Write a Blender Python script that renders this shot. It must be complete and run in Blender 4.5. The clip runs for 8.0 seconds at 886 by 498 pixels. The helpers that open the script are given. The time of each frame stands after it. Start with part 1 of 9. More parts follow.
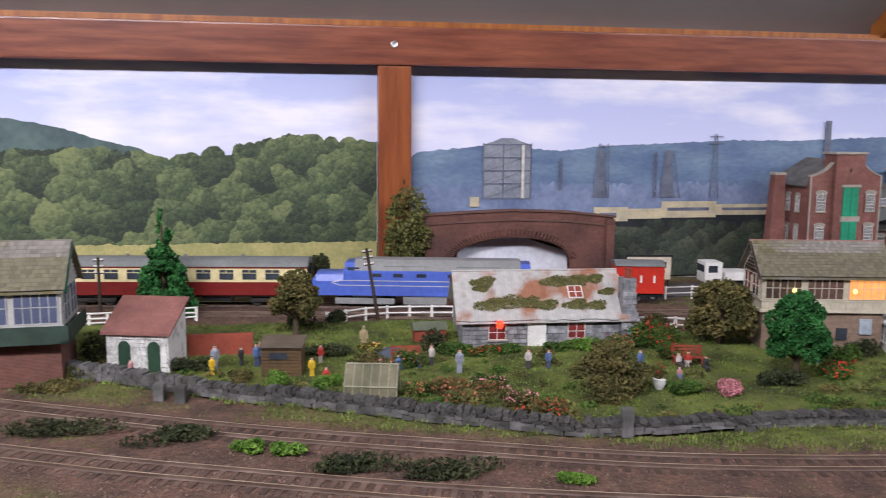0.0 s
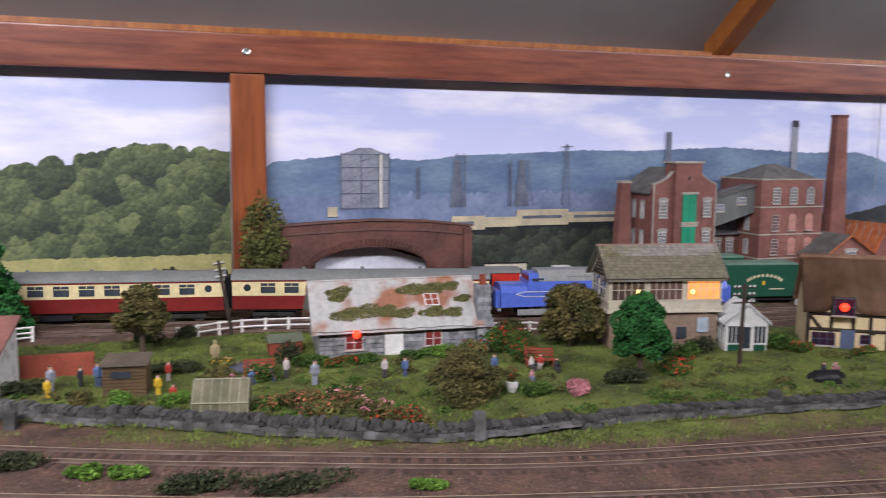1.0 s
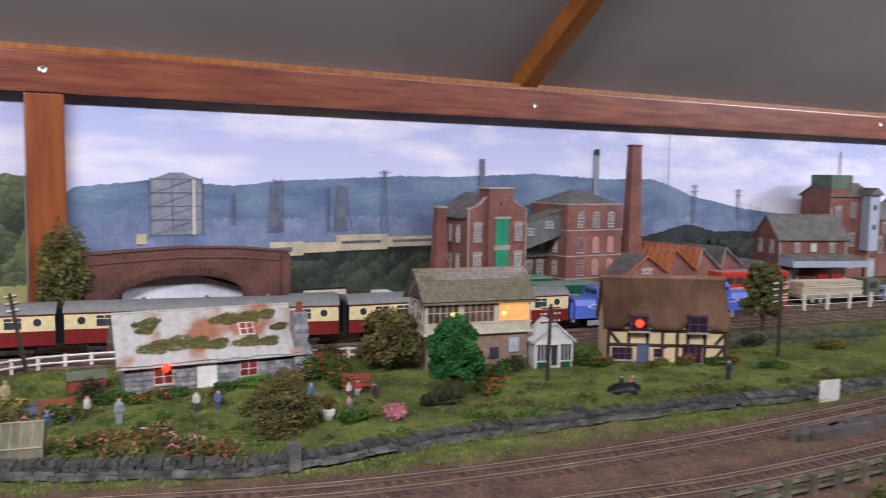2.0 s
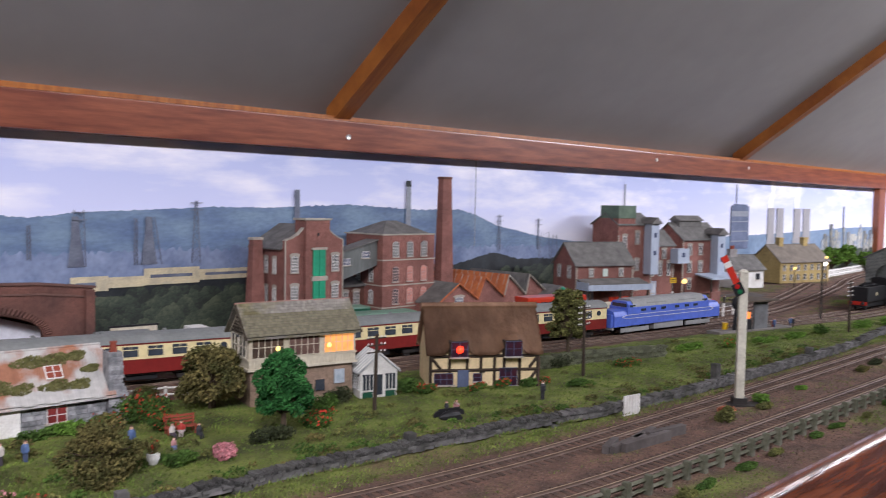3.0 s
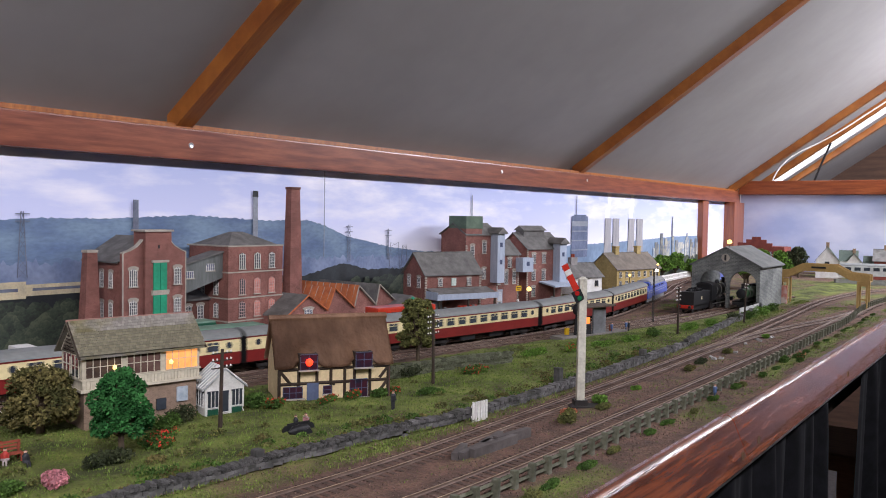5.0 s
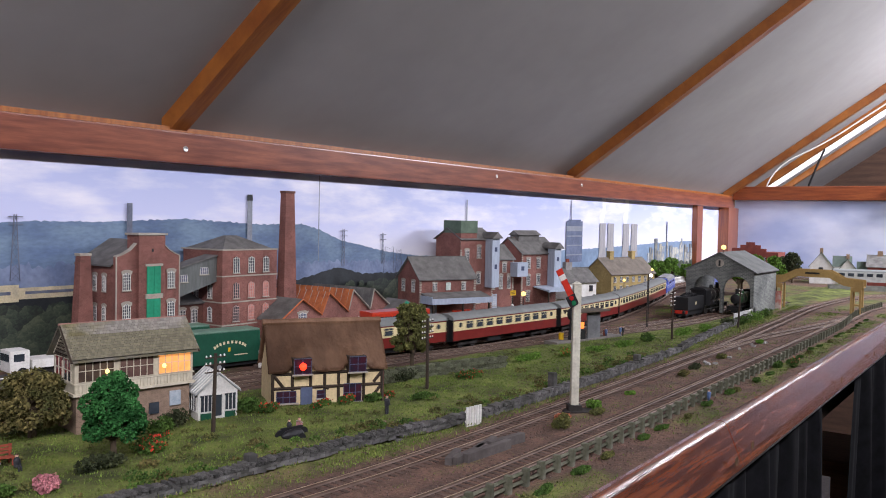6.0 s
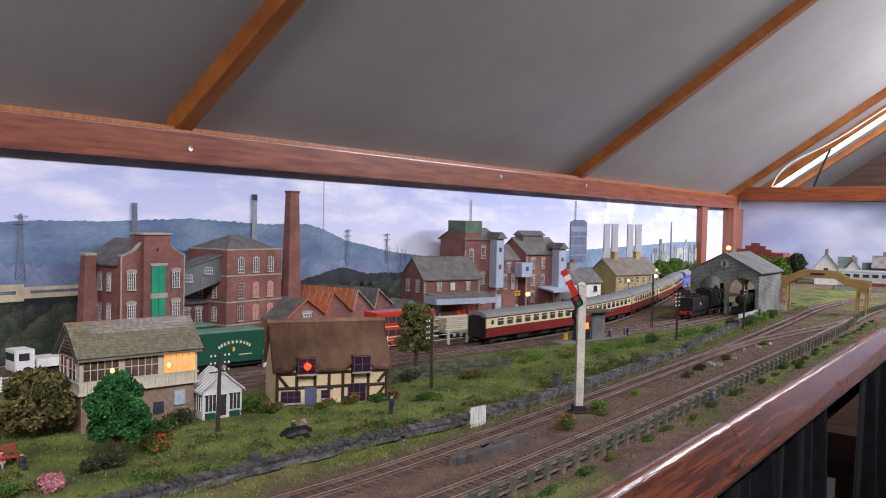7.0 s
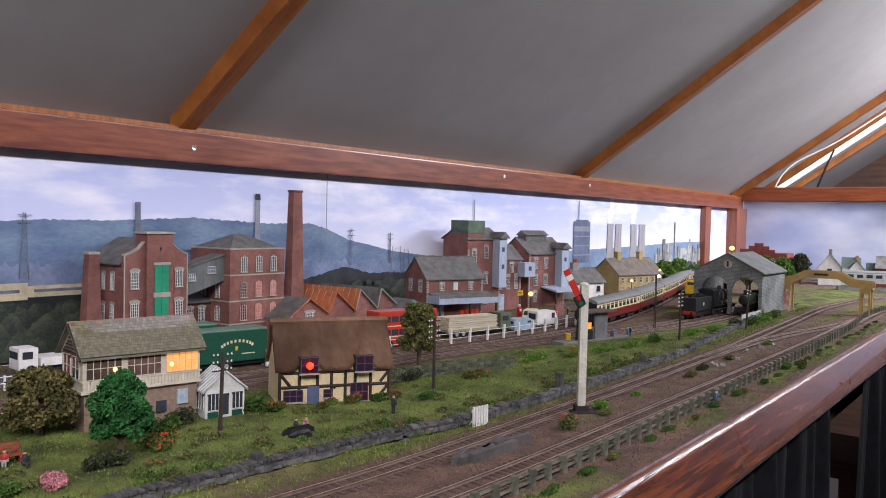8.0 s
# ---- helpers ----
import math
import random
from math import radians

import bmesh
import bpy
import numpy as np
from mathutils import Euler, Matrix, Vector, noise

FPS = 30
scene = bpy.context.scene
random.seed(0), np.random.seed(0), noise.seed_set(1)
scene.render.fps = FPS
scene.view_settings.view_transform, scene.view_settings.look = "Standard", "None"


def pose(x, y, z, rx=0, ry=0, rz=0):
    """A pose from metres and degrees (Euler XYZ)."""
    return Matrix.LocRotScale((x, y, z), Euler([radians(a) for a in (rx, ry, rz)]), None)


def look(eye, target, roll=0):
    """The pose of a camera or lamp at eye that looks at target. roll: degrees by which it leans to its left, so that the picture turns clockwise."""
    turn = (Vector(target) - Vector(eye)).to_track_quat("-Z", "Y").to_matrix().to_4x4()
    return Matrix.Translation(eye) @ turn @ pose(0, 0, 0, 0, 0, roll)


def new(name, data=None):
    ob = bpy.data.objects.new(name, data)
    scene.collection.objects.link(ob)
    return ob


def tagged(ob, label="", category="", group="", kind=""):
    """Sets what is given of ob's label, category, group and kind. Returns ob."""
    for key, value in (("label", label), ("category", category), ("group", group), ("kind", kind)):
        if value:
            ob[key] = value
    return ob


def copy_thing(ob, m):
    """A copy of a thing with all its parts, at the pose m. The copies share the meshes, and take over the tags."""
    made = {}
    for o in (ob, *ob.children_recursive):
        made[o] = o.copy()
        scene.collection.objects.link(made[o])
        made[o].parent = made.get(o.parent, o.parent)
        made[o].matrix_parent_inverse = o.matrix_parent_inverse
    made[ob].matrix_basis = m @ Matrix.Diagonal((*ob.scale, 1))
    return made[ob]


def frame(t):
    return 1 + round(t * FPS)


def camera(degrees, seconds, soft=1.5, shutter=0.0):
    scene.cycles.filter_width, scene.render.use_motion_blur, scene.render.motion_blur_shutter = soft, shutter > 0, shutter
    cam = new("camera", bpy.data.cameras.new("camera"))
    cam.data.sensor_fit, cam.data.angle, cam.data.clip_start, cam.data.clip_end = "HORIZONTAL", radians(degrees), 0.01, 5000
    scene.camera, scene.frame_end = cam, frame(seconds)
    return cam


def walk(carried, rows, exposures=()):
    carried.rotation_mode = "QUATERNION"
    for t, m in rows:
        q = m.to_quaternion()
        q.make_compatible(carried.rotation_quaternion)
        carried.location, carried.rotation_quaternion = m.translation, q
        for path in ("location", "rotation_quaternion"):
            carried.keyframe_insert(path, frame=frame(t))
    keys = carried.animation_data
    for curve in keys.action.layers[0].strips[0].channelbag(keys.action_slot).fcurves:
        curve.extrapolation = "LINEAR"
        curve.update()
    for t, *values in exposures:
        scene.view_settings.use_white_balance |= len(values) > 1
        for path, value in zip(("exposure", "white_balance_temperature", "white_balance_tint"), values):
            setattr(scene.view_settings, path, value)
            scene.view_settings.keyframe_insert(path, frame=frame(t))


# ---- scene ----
cam = camera(56.0, 8.0, soft=1.0, shutter=0.4)
PATH = [
    (0, (-0.103, -0.008, 0.18), (0.218, 1.944, -0.096), 0.4),
    (0.5, (-0.098, -0.005, 0.176), (0.362, 1.921, -0.087), 0.4),
    (1, (-0.092, -0.008, 0.177), (0.536, 1.873, -0.068), 0.5),
    (1.5, (-0.089, -0.006, 0.176), (0.75, 1.797, -0.025), 0.7),
    (2, (-0.086, -0.014, 0.18), (0.923, 1.702, -0.005), 0.9),
    (2.2, (-0.088, -0.017, 0.182), (1.0, 1.645, 0.004), 1.0),
    (3.3, (-0.112, -0.008, 0.185), (1.341, 1.364, 0.100), 1.0),
    (3.5, (-0.112, -0.008, 0.186), (1.367, 1.336, 0.113), 1.0),
    (4, (-0.110, -0.009, 0.185), (1.441, 1.252, 0.121), 0.9),
    (4.5, (-0.108, -0.010, 0.184), (1.49, 1.194, 0.110), 0.9),
    (5, (-0.108, -0.011, 0.184), (1.515, 1.156, 0.105), 1.0),
    (6.5, (-0.107, -0.011, 0.184), (1.523, 1.146, 0.117), 1.2),
    (7, (-0.107, -0.010, 0.184), (1.516, 1.154, 0.116), 1.3),
    (7.5, (-0.107, -0.011, 0.184), (1.513, 1.158, 0.116), 1.3),
    (8, (-0.107, -0.011, 0.184), (1.512, 1.16, 0.115), 1.4),
]
walk(cam, [(t, look(eye, at, roll)) for t, eye, at, roll in PATH])

# ---- world and lamps ----
world = bpy.data.worlds.new("world")
scene.world = world
world.use_nodes = True
world.node_tree.nodes["Background"].inputs[0].default_value = (0.75, 0.85, 1.0, 1)
world.node_tree.nodes["Background"].inputs[1].default_value = 0.25


def strip_lamp(x, y, z, length, watts, colour=(0.94, 0.91, 1.0)):
    data = bpy.data.lights.new("tube_light", "AREA")
    data.shape, data.size, data.size_y, data.energy, data.color = "RECTANGLE", length, 0.06, watts, colour
    ob = new("tube_light", data)
    ob.matrix_world = pose(x, y, z, 62, 0, 0)
    return ob


strip_lamp(-0.85, -0.5, 0.95, 1.5, 40.0)
strip_lamp(1.5, -0.55, 0.95, 1.5, 15.0, (0.92, 0.90, 1.0))
strip_lamp(3.1, -0.45, 0.95, 1.2, 54.0, (0.89, 0.89, 1.0))

# ---- materials ----
MATS = {}


def mat(name, colour, rough=0.75, colour2=None, scale=60.0, detail=6.0, bump=0.0, bscale=None, metal=0.0, spec=0.3,
        stretch=(1, 1, 1), island=0.0, rnd=0.0, ramp=(0.35, 0.65), emit=0.0, fine=0.12, coat=0.0):
    if name in MATS:
        return MATS[name]
    m = bpy.data.materials.new(name)
    m.use_nodes = True
    nt = m.node_tree
    N, Lk = nt.nodes, nt.links
    b = N["Principled BSDF"]
    b.inputs["Roughness"].default_value = rough
    b.inputs["Metallic"].default_value = metal
    b.inputs["Specular IOR Level"].default_value = spec
    b.inputs["Coat Weight"].default_value = coat
    tc = N.new("ShaderNodeTexCoord")
    mp = N.new("ShaderNodeMapping")
    mp.inputs["Scale"].default_value = stretch
    Lk.new(tc.outputs["Object"], mp.inputs["Vector"])
    nz = N.new("ShaderNodeTexNoise")
    nz.inputs["Scale"].default_value, nz.inputs["Detail"].default_value = scale, detail
    Lk.new(mp.outputs[0], nz.inputs["Vector"])
    cr = N.new("ShaderNodeValToRGB")
    cr.color_ramp.elements[0].position, cr.color_ramp.elements[1].position = ramp
    c2 = colour2 or tuple(c * 0.72 for c in colour)
    cr.color_ramp.elements[0].color, cr.color_ramp.elements[1].color = (*c2, 1), (*colour, 1)
    Lk.new(nz.outputs[0], cr.inputs[0])
    out = cr.outputs[0]

    def vary(sock, amount, src):
        mr = N.new("ShaderNodeMapRange")
        mr.inputs[3].default_value, mr.inputs[4].default_value = 1 - amount, 1 + amount
        Lk.new(src, mr.inputs[0])
        mx = N.new("ShaderNodeMix")
        mx.data_type, mx.blend_type = "RGBA", "MULTIPLY"
        mx.inputs["Factor"].default_value = 1
        Lk.new(sock, mx.inputs["A"])
        Lk.new(mr.outputs[0], mx.inputs["B"])
        return mx.outputs["Result"]
    if fine:
        n2 = N.new("ShaderNodeTexNoise")
        n2.inputs["Scale"].default_value, n2.inputs["Detail"].default_value = scale * 7, 4
        Lk.new(mp.outputs[0], n2.inputs["Vector"])
        out = vary(out, fine * 2.2, n2.outputs[0])
    if island:
        ge = N.new("ShaderNodeNewGeometry")
        out = vary(out, island, ge.outputs["Random Per Island"])
    if rnd:
        oi = N.new("ShaderNodeObjectInfo")
        out = vary(out, rnd, oi.outputs["Random"])
    Lk.new(out, b.inputs["Base Color"])
    if bump:
        bp = N.new("ShaderNodeBump")
        bp.inputs["Strength"].default_value, bp.inputs["Distance"].default_value = min(bump, 1), 0.002
        n3 = N.new("ShaderNodeTexNoise")
        n3.inputs["Scale"].default_value, n3.inputs["Detail"].default_value = bscale or scale * 2, 5
        Lk.new(mp.outputs[0], n3.inputs["Vector"])
        Lk.new(n3.outputs[0], bp.inputs["Height"])
        Lk.new(bp.outputs[0], b.inputs["Normal"])
    if emit:
        b.inputs["Emission Color"].default_value = (*colour, 1)
        b.inputs["Emission Strength"].default_value = emit
    MATS[name] = m
    return m


def brick_mat(name, colour, colour2, mortar, unit=0.0028):
    if name in MATS:
        return MATS[name]
    m = mat(name, colour, 0.85, colour2, 25, 6, fine=0.15)
    nt = m.node_tree
    N, Lk = nt.nodes, nt.links
    b = N["Principled BSDF"]
    old = b.inputs["Base Color"].links[0].from_socket
    tc = [n for n in N if n.type == "TEX_COORD"][0]
    sep = N.new("ShaderNodeSeparateXYZ")
    Lk.new(tc.outputs["Object"], sep.inputs[0])
    add = N.new("ShaderNodeMath")
    Lk.new(sep.outputs[0], add.inputs[0])
    Lk.new(sep.outputs[1], add.inputs[1])
    cmb = N.new("ShaderNodeCombineXYZ")
    Lk.new(add.outputs[0], cmb.inputs[0])
    Lk.new(sep.outputs[2], cmb.inputs[1])
    bt = N.new("ShaderNodeTexBrick")
    bt.inputs["Scale"].default_value = 1.0
    bt.inputs["Brick Width"].default_value, bt.inputs["Row Height"].default_value = unit, unit * 0.36
    bt.inputs["Mortar Size"].default_value = unit * 0.05
    bt.inputs["Color1"].default_value, bt.inputs["Color2"].default_value = (1, 1, 1, 1), (0.72, 0.72, 0.72, 1)
    bt.inputs["Mortar"].default_value = (*mortar, 1)
    Lk.new(cmb.outputs[0], bt.inputs["Vector"])
    mx = N.new("ShaderNodeMix")
    mx.data_type, mx.blend_type = "RGBA", "MULTIPLY"
    mx.inputs["Factor"].default_value = 1
    Lk.new(old, mx.inputs["A"])
    Lk.new(bt.outputs[0], mx.inputs["B"])
    Lk.new(mx.outputs["Result"], b.inputs["Base Color"])
    return m


BRICK = brick_mat("red_brick", (0.255, 0.105, 0.085), (0.165, 0.068, 0.056), (1.3, 1.5, 1.5))
BRICK_DARK = brick_mat("dark_brick", (0.15, 0.065, 0.05), (0.085, 0.042, 0.035), (1.2, 1.3, 1.3))
BRICK_TAN = brick_mat("tan_brick", (0.27, 0.19, 0.14), (0.2, 0.14, 0.1), (1.3, 1.3, 1.3))
STONE_GREY = brick_mat("grey_blocks", (0.20, 0.21, 0.20), (0.10, 0.105, 0.105), (1.5, 1.5, 1.4), 0.008)
STONE_YEL = brick_mat("yellow_stone", (0.46, 0.34, 0.14), (0.34, 0.25, 0.1), (0.9, 0.9, 0.9))
SLATE = mat("slate", (0.17, 0.165, 0.155), 0.8, (0.105, 0.1, 0.095), 60, bump=0.3)
SLATE_OLD = mat("mossy_slate", (0.33, 0.31, 0.28), 0.85, (0.19, 0.18, 0.085), 35, bump=0.4, island=0.18)
SLATE_TILE = mat("weathered_slates", (0.22, 0.205, 0.18), 0.85, (0.145, 0.13, 0.065), 26, 5, ramp=(0.4, 0.56), island=0.2, rnd=0.2)
STONE_TRIM = mat("stone_trim", (0.42, 0.38, 0.32), 0.85)
WHITE = mat("white_paint", (0.74, 0.73, 0.70), 0.6, (0.62, 0.6, 0.56), 90)
CREAM = mat("cream_paint", (0.68, 0.60, 0.38), 0.5, (0.6, 0.52, 0.33), 40)
CREAM_PALE = mat("pale_cream_paint", (0.58, 0.53, 0.42), 0.6, (0.48, 0.43, 0.33), 50)
GREY_BLUE = mat("blue_grey_boards", (0.40, 0.46, 0.55), 0.6, (0.33, 0.38, 0.47), 40, stretch=(8, 8, 1))
GREEN_DOOR = mat("green_paint", (0.02, 0.28, 0.15), 0.5, (0.015, 0.22, 0.12), 40)
GREEN_DARK = mat("dark_green_paint", (0.014, 0.075, 0.045), 0.45, (0.01, 0.07, 0.04), 40)
BLACK = mat("black_paint", (0.018, 0.018, 0.02), 0.5)
DARK_IRON = mat("dark_iron", (0.035, 0.03, 0.028), 0.6, (0.02, 0.018, 0.017), 80)
TIMBER_DARK = mat("dark_timber", (0.05, 0.035, 0.025), 0.8)
PANE = mat("dark_pane", (0.05, 0.06, 0.075), 0.12, (0.03, 0.035, 0.045), 30, spec=0.6)
PANE_BLUE = mat("blue_pane", (0.10, 0.12, 0.2), 0.15, spec=0.6)
PANE_WARM = mat("warm_lit_pane", (1.0, 0.40, 0.12), 0.3, (0.45, 0.11, 0.03), 60, emit=0.8)
PANE_PINK = mat("pink_lit_pane", (0.62, 0.24, 0.18), 0.3, (0.22, 0.10, 0.10), 120, emit=0.14)
BULB_WARM = mat("warm_bulb", (1.0, 0.66, 0.2), 0.3, emit=2.2)
BULB_RED = mat("red_bulb", (1.0, 0.03, 0.01), 0.3, emit=4.0)
BULB_WHITE = mat("white_bulb", (1.0, 0.9, 0.75), 0.3, emit=7.0)
RED = mat("red_paint", (0.55, 0.035, 0.02), 0.4, (0.46, 0.03, 0.018), 40)
ORANGE_TILE = mat("orange_pantile", (0.55, 0.17, 0.06), 0.8, (0.38, 0.11, 0.05), 80, bump=0.5, stretch=(1, 1, 1))
MAROON = mat("maroon_paint", (0.19, 0.02, 0.018), 0.35, (0.15, 0.016, 0.015), 30, coat=0.3)
COACH_CREAM = mat("coach_cream", (0.72, 0.62, 0.34), 0.35, (0.68, 0.58, 0.32), 30, coat=0.3)
ROOF_GREY = mat("coach_roof_grey", (0.20, 0.21, 0.205), 0.6, (0.16, 0.17, 0.165), 40)
LOCO_BLUE = mat("loco_blue", (0.09, 0.15, 0.55), 0.3, (0.08, 0.135, 0.5), 30, coat=0.4)
LOCO_GREY = mat("loco_grey", (0.27, 0.275, 0.27), 0.5, (0.22, 0.225, 0.22), 40)
LOCO_GREEN = mat("loco_green", (0.06, 0.16, 0.07), 0.35)
YELLOW = mat("yellow_paint", (0.75, 0.46, 0.02), 0.4)
CHROME = mat("bright_steel", (0.75, 0.75, 0.75), 0.3, metal=1.0)
RAIL_M = mat("rail_steel", (0.17, 0.12, 0.095), 0.6, (0.09, 0.058, 0.045), 40, metal=0.1)
RAIL_TOP = mat("worn_rail_head", (0.60, 0.46, 0.32), 0.35, (0.40, 0.28, 0.18), 30, metal=0.45, spec=0.5)
SLEEPER_M = mat("sleeper", (0.125, 0.078, 0.060), 0.9, (0.065, 0.045, 0.037), 60, rnd=0.3, island=0.3)
STONEWALL = mat("dry_stone", (0.11, 0.105, 0.105), 0.85, (0.045, 0.045, 0.04), 70, bump=0.6, rnd=0.35, island=0.35)
CONCRETE = mat("mossy_concrete", (0.155, 0.15, 0.115), 0.9, (0.065, 0.07, 0.042), 90, bump=0.4, rnd=0.15)
PINE = mat("varnished_pine", (0.265, 0.085, 0.045), 0.3, (0.135, 0.036, 0.022), 9, 8, stretch=(1.2, 14, 14), spec=0.5, bump=0.05, fine=0.1, coat=0.25)
PINE_UP = mat("varnished_pine_upright", (0.30, 0.09, 0.03), 0.3, (0.19, 0.05, 0.02), 9, 8, stretch=(14, 14, 1.2), spec=0.5, bump=0.05, coat=0.25)
PINE_Y = mat("varnished_pine_rafter", (0.36, 0.125, 0.025), 0.35, (0.22, 0.065, 0.015), 9, 8, stretch=(14, 1.5, 1.5), spec=0.5, coat=0.2)
FASCIA_M = mat("varnished_fascia", (0.21, 0.060, 0.026), 0.27, (0.060, 0.017, 0.010), 12, 8, stretch=(1.0, 18, 18), spec=0.5, bump=0.25, bscale=30, coat=0.3, fine=0.2)
CEIL_M = mat("grey_ceiling_board", (0.36, 0.345, 0.34), 0.9, (0.32, 0.305, 0.3), 3, fine=0.03)
FELT = mat("dark_felt", (0.08, 0.075, 0.075), 0.95, bump=0.5)
CURTAIN_M = mat("black_cloth", (0.016, 0.016, 0.02), 0.95, (0.01, 0.01, 0.012), 60)
WALLPAINT = mat("plain_wall", (0.45, 0.43, 0.4), 0.9, (0.4, 0.38, 0.35), 4, fine=0.04)
FLOOR_M = mat("floor_carpet", (0.10, 0.09, 0.09), 0.95, bump=0.4)
THATCH = mat("brown_thatch", (0.29, 0.165, 0.10), 0.62, (0.11, 0.055, 0.03), 22, bump=0.9, bscale=220, stretch=(1, 1, 0.35))
TIN = mat("rusty_white_tin", (0.46, 0.45, 0.43), 0.75, (0.33, 0.15, 0.09), 30, 6, ramp=(0.39, 0.51), bump=0.2, island=0.15)
MOSS = mat("roof_moss", (0.22, 0.21, 0.085), 0.95, (0.14, 0.14, 0.05), 120, bump=0.9)
RUBBLE = mat("grey_rubble", (0.33, 0.33, 0.34), 0.85, (0.15, 0.155, 0.165), 140, 3, bump=0.7, island=0.3)
BROWN_WOOD = mat("brown_boards", (0.12, 0.075, 0.035), 0.8, (0.08, 0.05, 0.025), 60)
RUST_RED = mat("rust_red_paint", (0.30, 0.07, 0.04), 0.8, (0.22, 0.05, 0.03), 60)
GLASS_M = mat("greenhouse_glass", (0.20, 0.18, 0.12), 0.25, (0.10, 0.10, 0.06), 60)
TAN = mat("tan_plastic", (0.42, 0.28, 0.10), 0.6, (0.36, 0.235, 0.085), 40)
BARREL_RED = mat("barrel_red", (0.60, 0.05, 0.02), 0.45)
SKIN = mat("figure_tan", (0.42, 0.31, 0.2), 0.6)


def leaf_mat(name, colour, dark):
    return mat(name, colour, 0.8, dark, 70, 4, island=0.45, spec=0.15, fine=0.2)


LEAF = leaf_mat("leaf_green", (0.085, 0.15, 0.03), (0.04, 0.08, 0.018))
LEAF_BRIGHT = leaf_mat("leaf_bright_green", (0.045, 0.17, 0.045), (0.015, 0.075, 0.02))
LEAF_LIME = leaf_mat("leaf_lime", (0.15, 0.27, 0.045), (0.08, 0.16, 0.025))
LEAF_OLIVE = leaf_mat("leaf_olive", (0.17, 0.17, 0.055), (0.08, 0.085, 0.03))
LEAF_BROWN = leaf_mat("leaf_brown_green", (0.165, 0.135, 0.05), (0.06, 0.065, 0.022))
LEAF_DARK = leaf_mat("leaf_dark", (0.062, 0.072, 0.034), (0.026, 0.034, 0.016))
GRASS_M = leaf_mat("grass_fibre", (0.17, 0.24, 0.05), (0.09, 0.13, 0.03))
FLOWER_RED = mat("red_flowers", (0.5, 0.05, 0.025), 0.7, island=0.4)
FLOWER_PINK = mat("pink_flowers", (0.6, 0.25, 0.28), 0.7, island=0.4)
FLOWER_ORANGE = mat("orange_flowers", (0.45, 0.16, 0.08), 0.8, (0.3, 0.1, 0.06), island=0.4)
BARK = mat("bark", (0.10, 0.07, 0.045), 0.9, (0.06, 0.045, 0.03), 80, bump=0.5)


# ---- mesh helpers ----
def finish(bm, name, material, smooth=False):
    me = bpy.data.meshes.new(name)
    bm.normal_update()
    bm.to_mesh(me)
    bm.free()
    for m in (material if isinstance(material, (list, tuple)) else [material]):
        me.materials.append(m)
    if smooth:
        for p in me.polygons:
            p.use_smooth = True
    return me


def part(name, bm, material, parent=None, label="", m=None, smooth=False):
    ob = new(name, finish(bm, name, material, smooth) if isinstance(bm, bmesh.types.BMesh) else bm)
    ob.parent = parent
    if m is not None:
        ob.matrix_basis = m
    if label:
        tagged(ob, label)
    return ob


def thing(name, label, category, m=None, group="", kind=""):
    ob = new(name)
    ob.empty_display_size = 0.01
    if m is not None:
        ob.matrix_basis = m
    return tagged(ob, label, category, group, kind)


def box(bm, x0, x1, y0, y1, z0, z1, m=None, idx=0):
    vs = [bm.verts.new((m @ Vector(c)) if m else c) for c in
          ((x0, y0, z0), (x1, y0, z0), (x1, y1, z0), (x0, y1, z0), (x0, y0, z1), (x1, y0, z1), (x1, y1, z1), (x0, y1, z1))]
    for f in ((0, 3, 2, 1), (4, 5, 6, 7), (0, 1, 5, 4), (1, 2, 6, 5), (2, 3, 7, 6), (3, 0, 4, 7)):
        bm.faces.new([vs[i] for i in f]).material_index = idx
    return vs


def boxes(*bs, bevel=0.0):
    bm = bmesh.new()
    for b in bs:
        box(bm, *b)
    if bevel:
        bmesh.ops.bevel(bm, geom=bm.edges[:], offset=bevel, segments=2, affect="EDGES", profile=0.7)
    return bm


def prism(bm, outline, y0, y1, m=None, idx=0):
    """Outline in x, z (counter-clockwise seen from -y), pushed along y."""
    a = [bm.verts.new((m @ Vector((x, y0, z))) if m else (x, y0, z)) for x, z in outline]
    b = [bm.verts.new((m @ Vector((x, y1, z))) if m else (x, y1, z)) for x, z in outline]
    n = len(outline)
    bm.faces.new(a).material_index = idx
    bm.faces.new(b[::-1]).material_index = idx
    for i in range(n):
        j = (i + 1) % n
        bm.faces.new((a[j], a[i], b[i], b[j])).material_index = idx
    return bm


def prism_x(bm, outline, x0, x1, idx=0):
    """Outline in y, z pushed along x."""
    a = [bm.verts.new((x0, y, z)) for y, z in outline]
    b = [bm.verts.new((x1, y, z)) for y, z in outline]
    n = len(outline)
    bm.faces.new(a[::-1]).material_index = idx
    bm.faces.new(b).material_index = idx
    for i in range(n):
        j = (i + 1) % n
        bm.faces.new((a[i], a[j], b[j], b[i])).material_index = idx
    bmesh.ops.recalc_face_normals(bm, faces=bm.faces[:])
    return bm


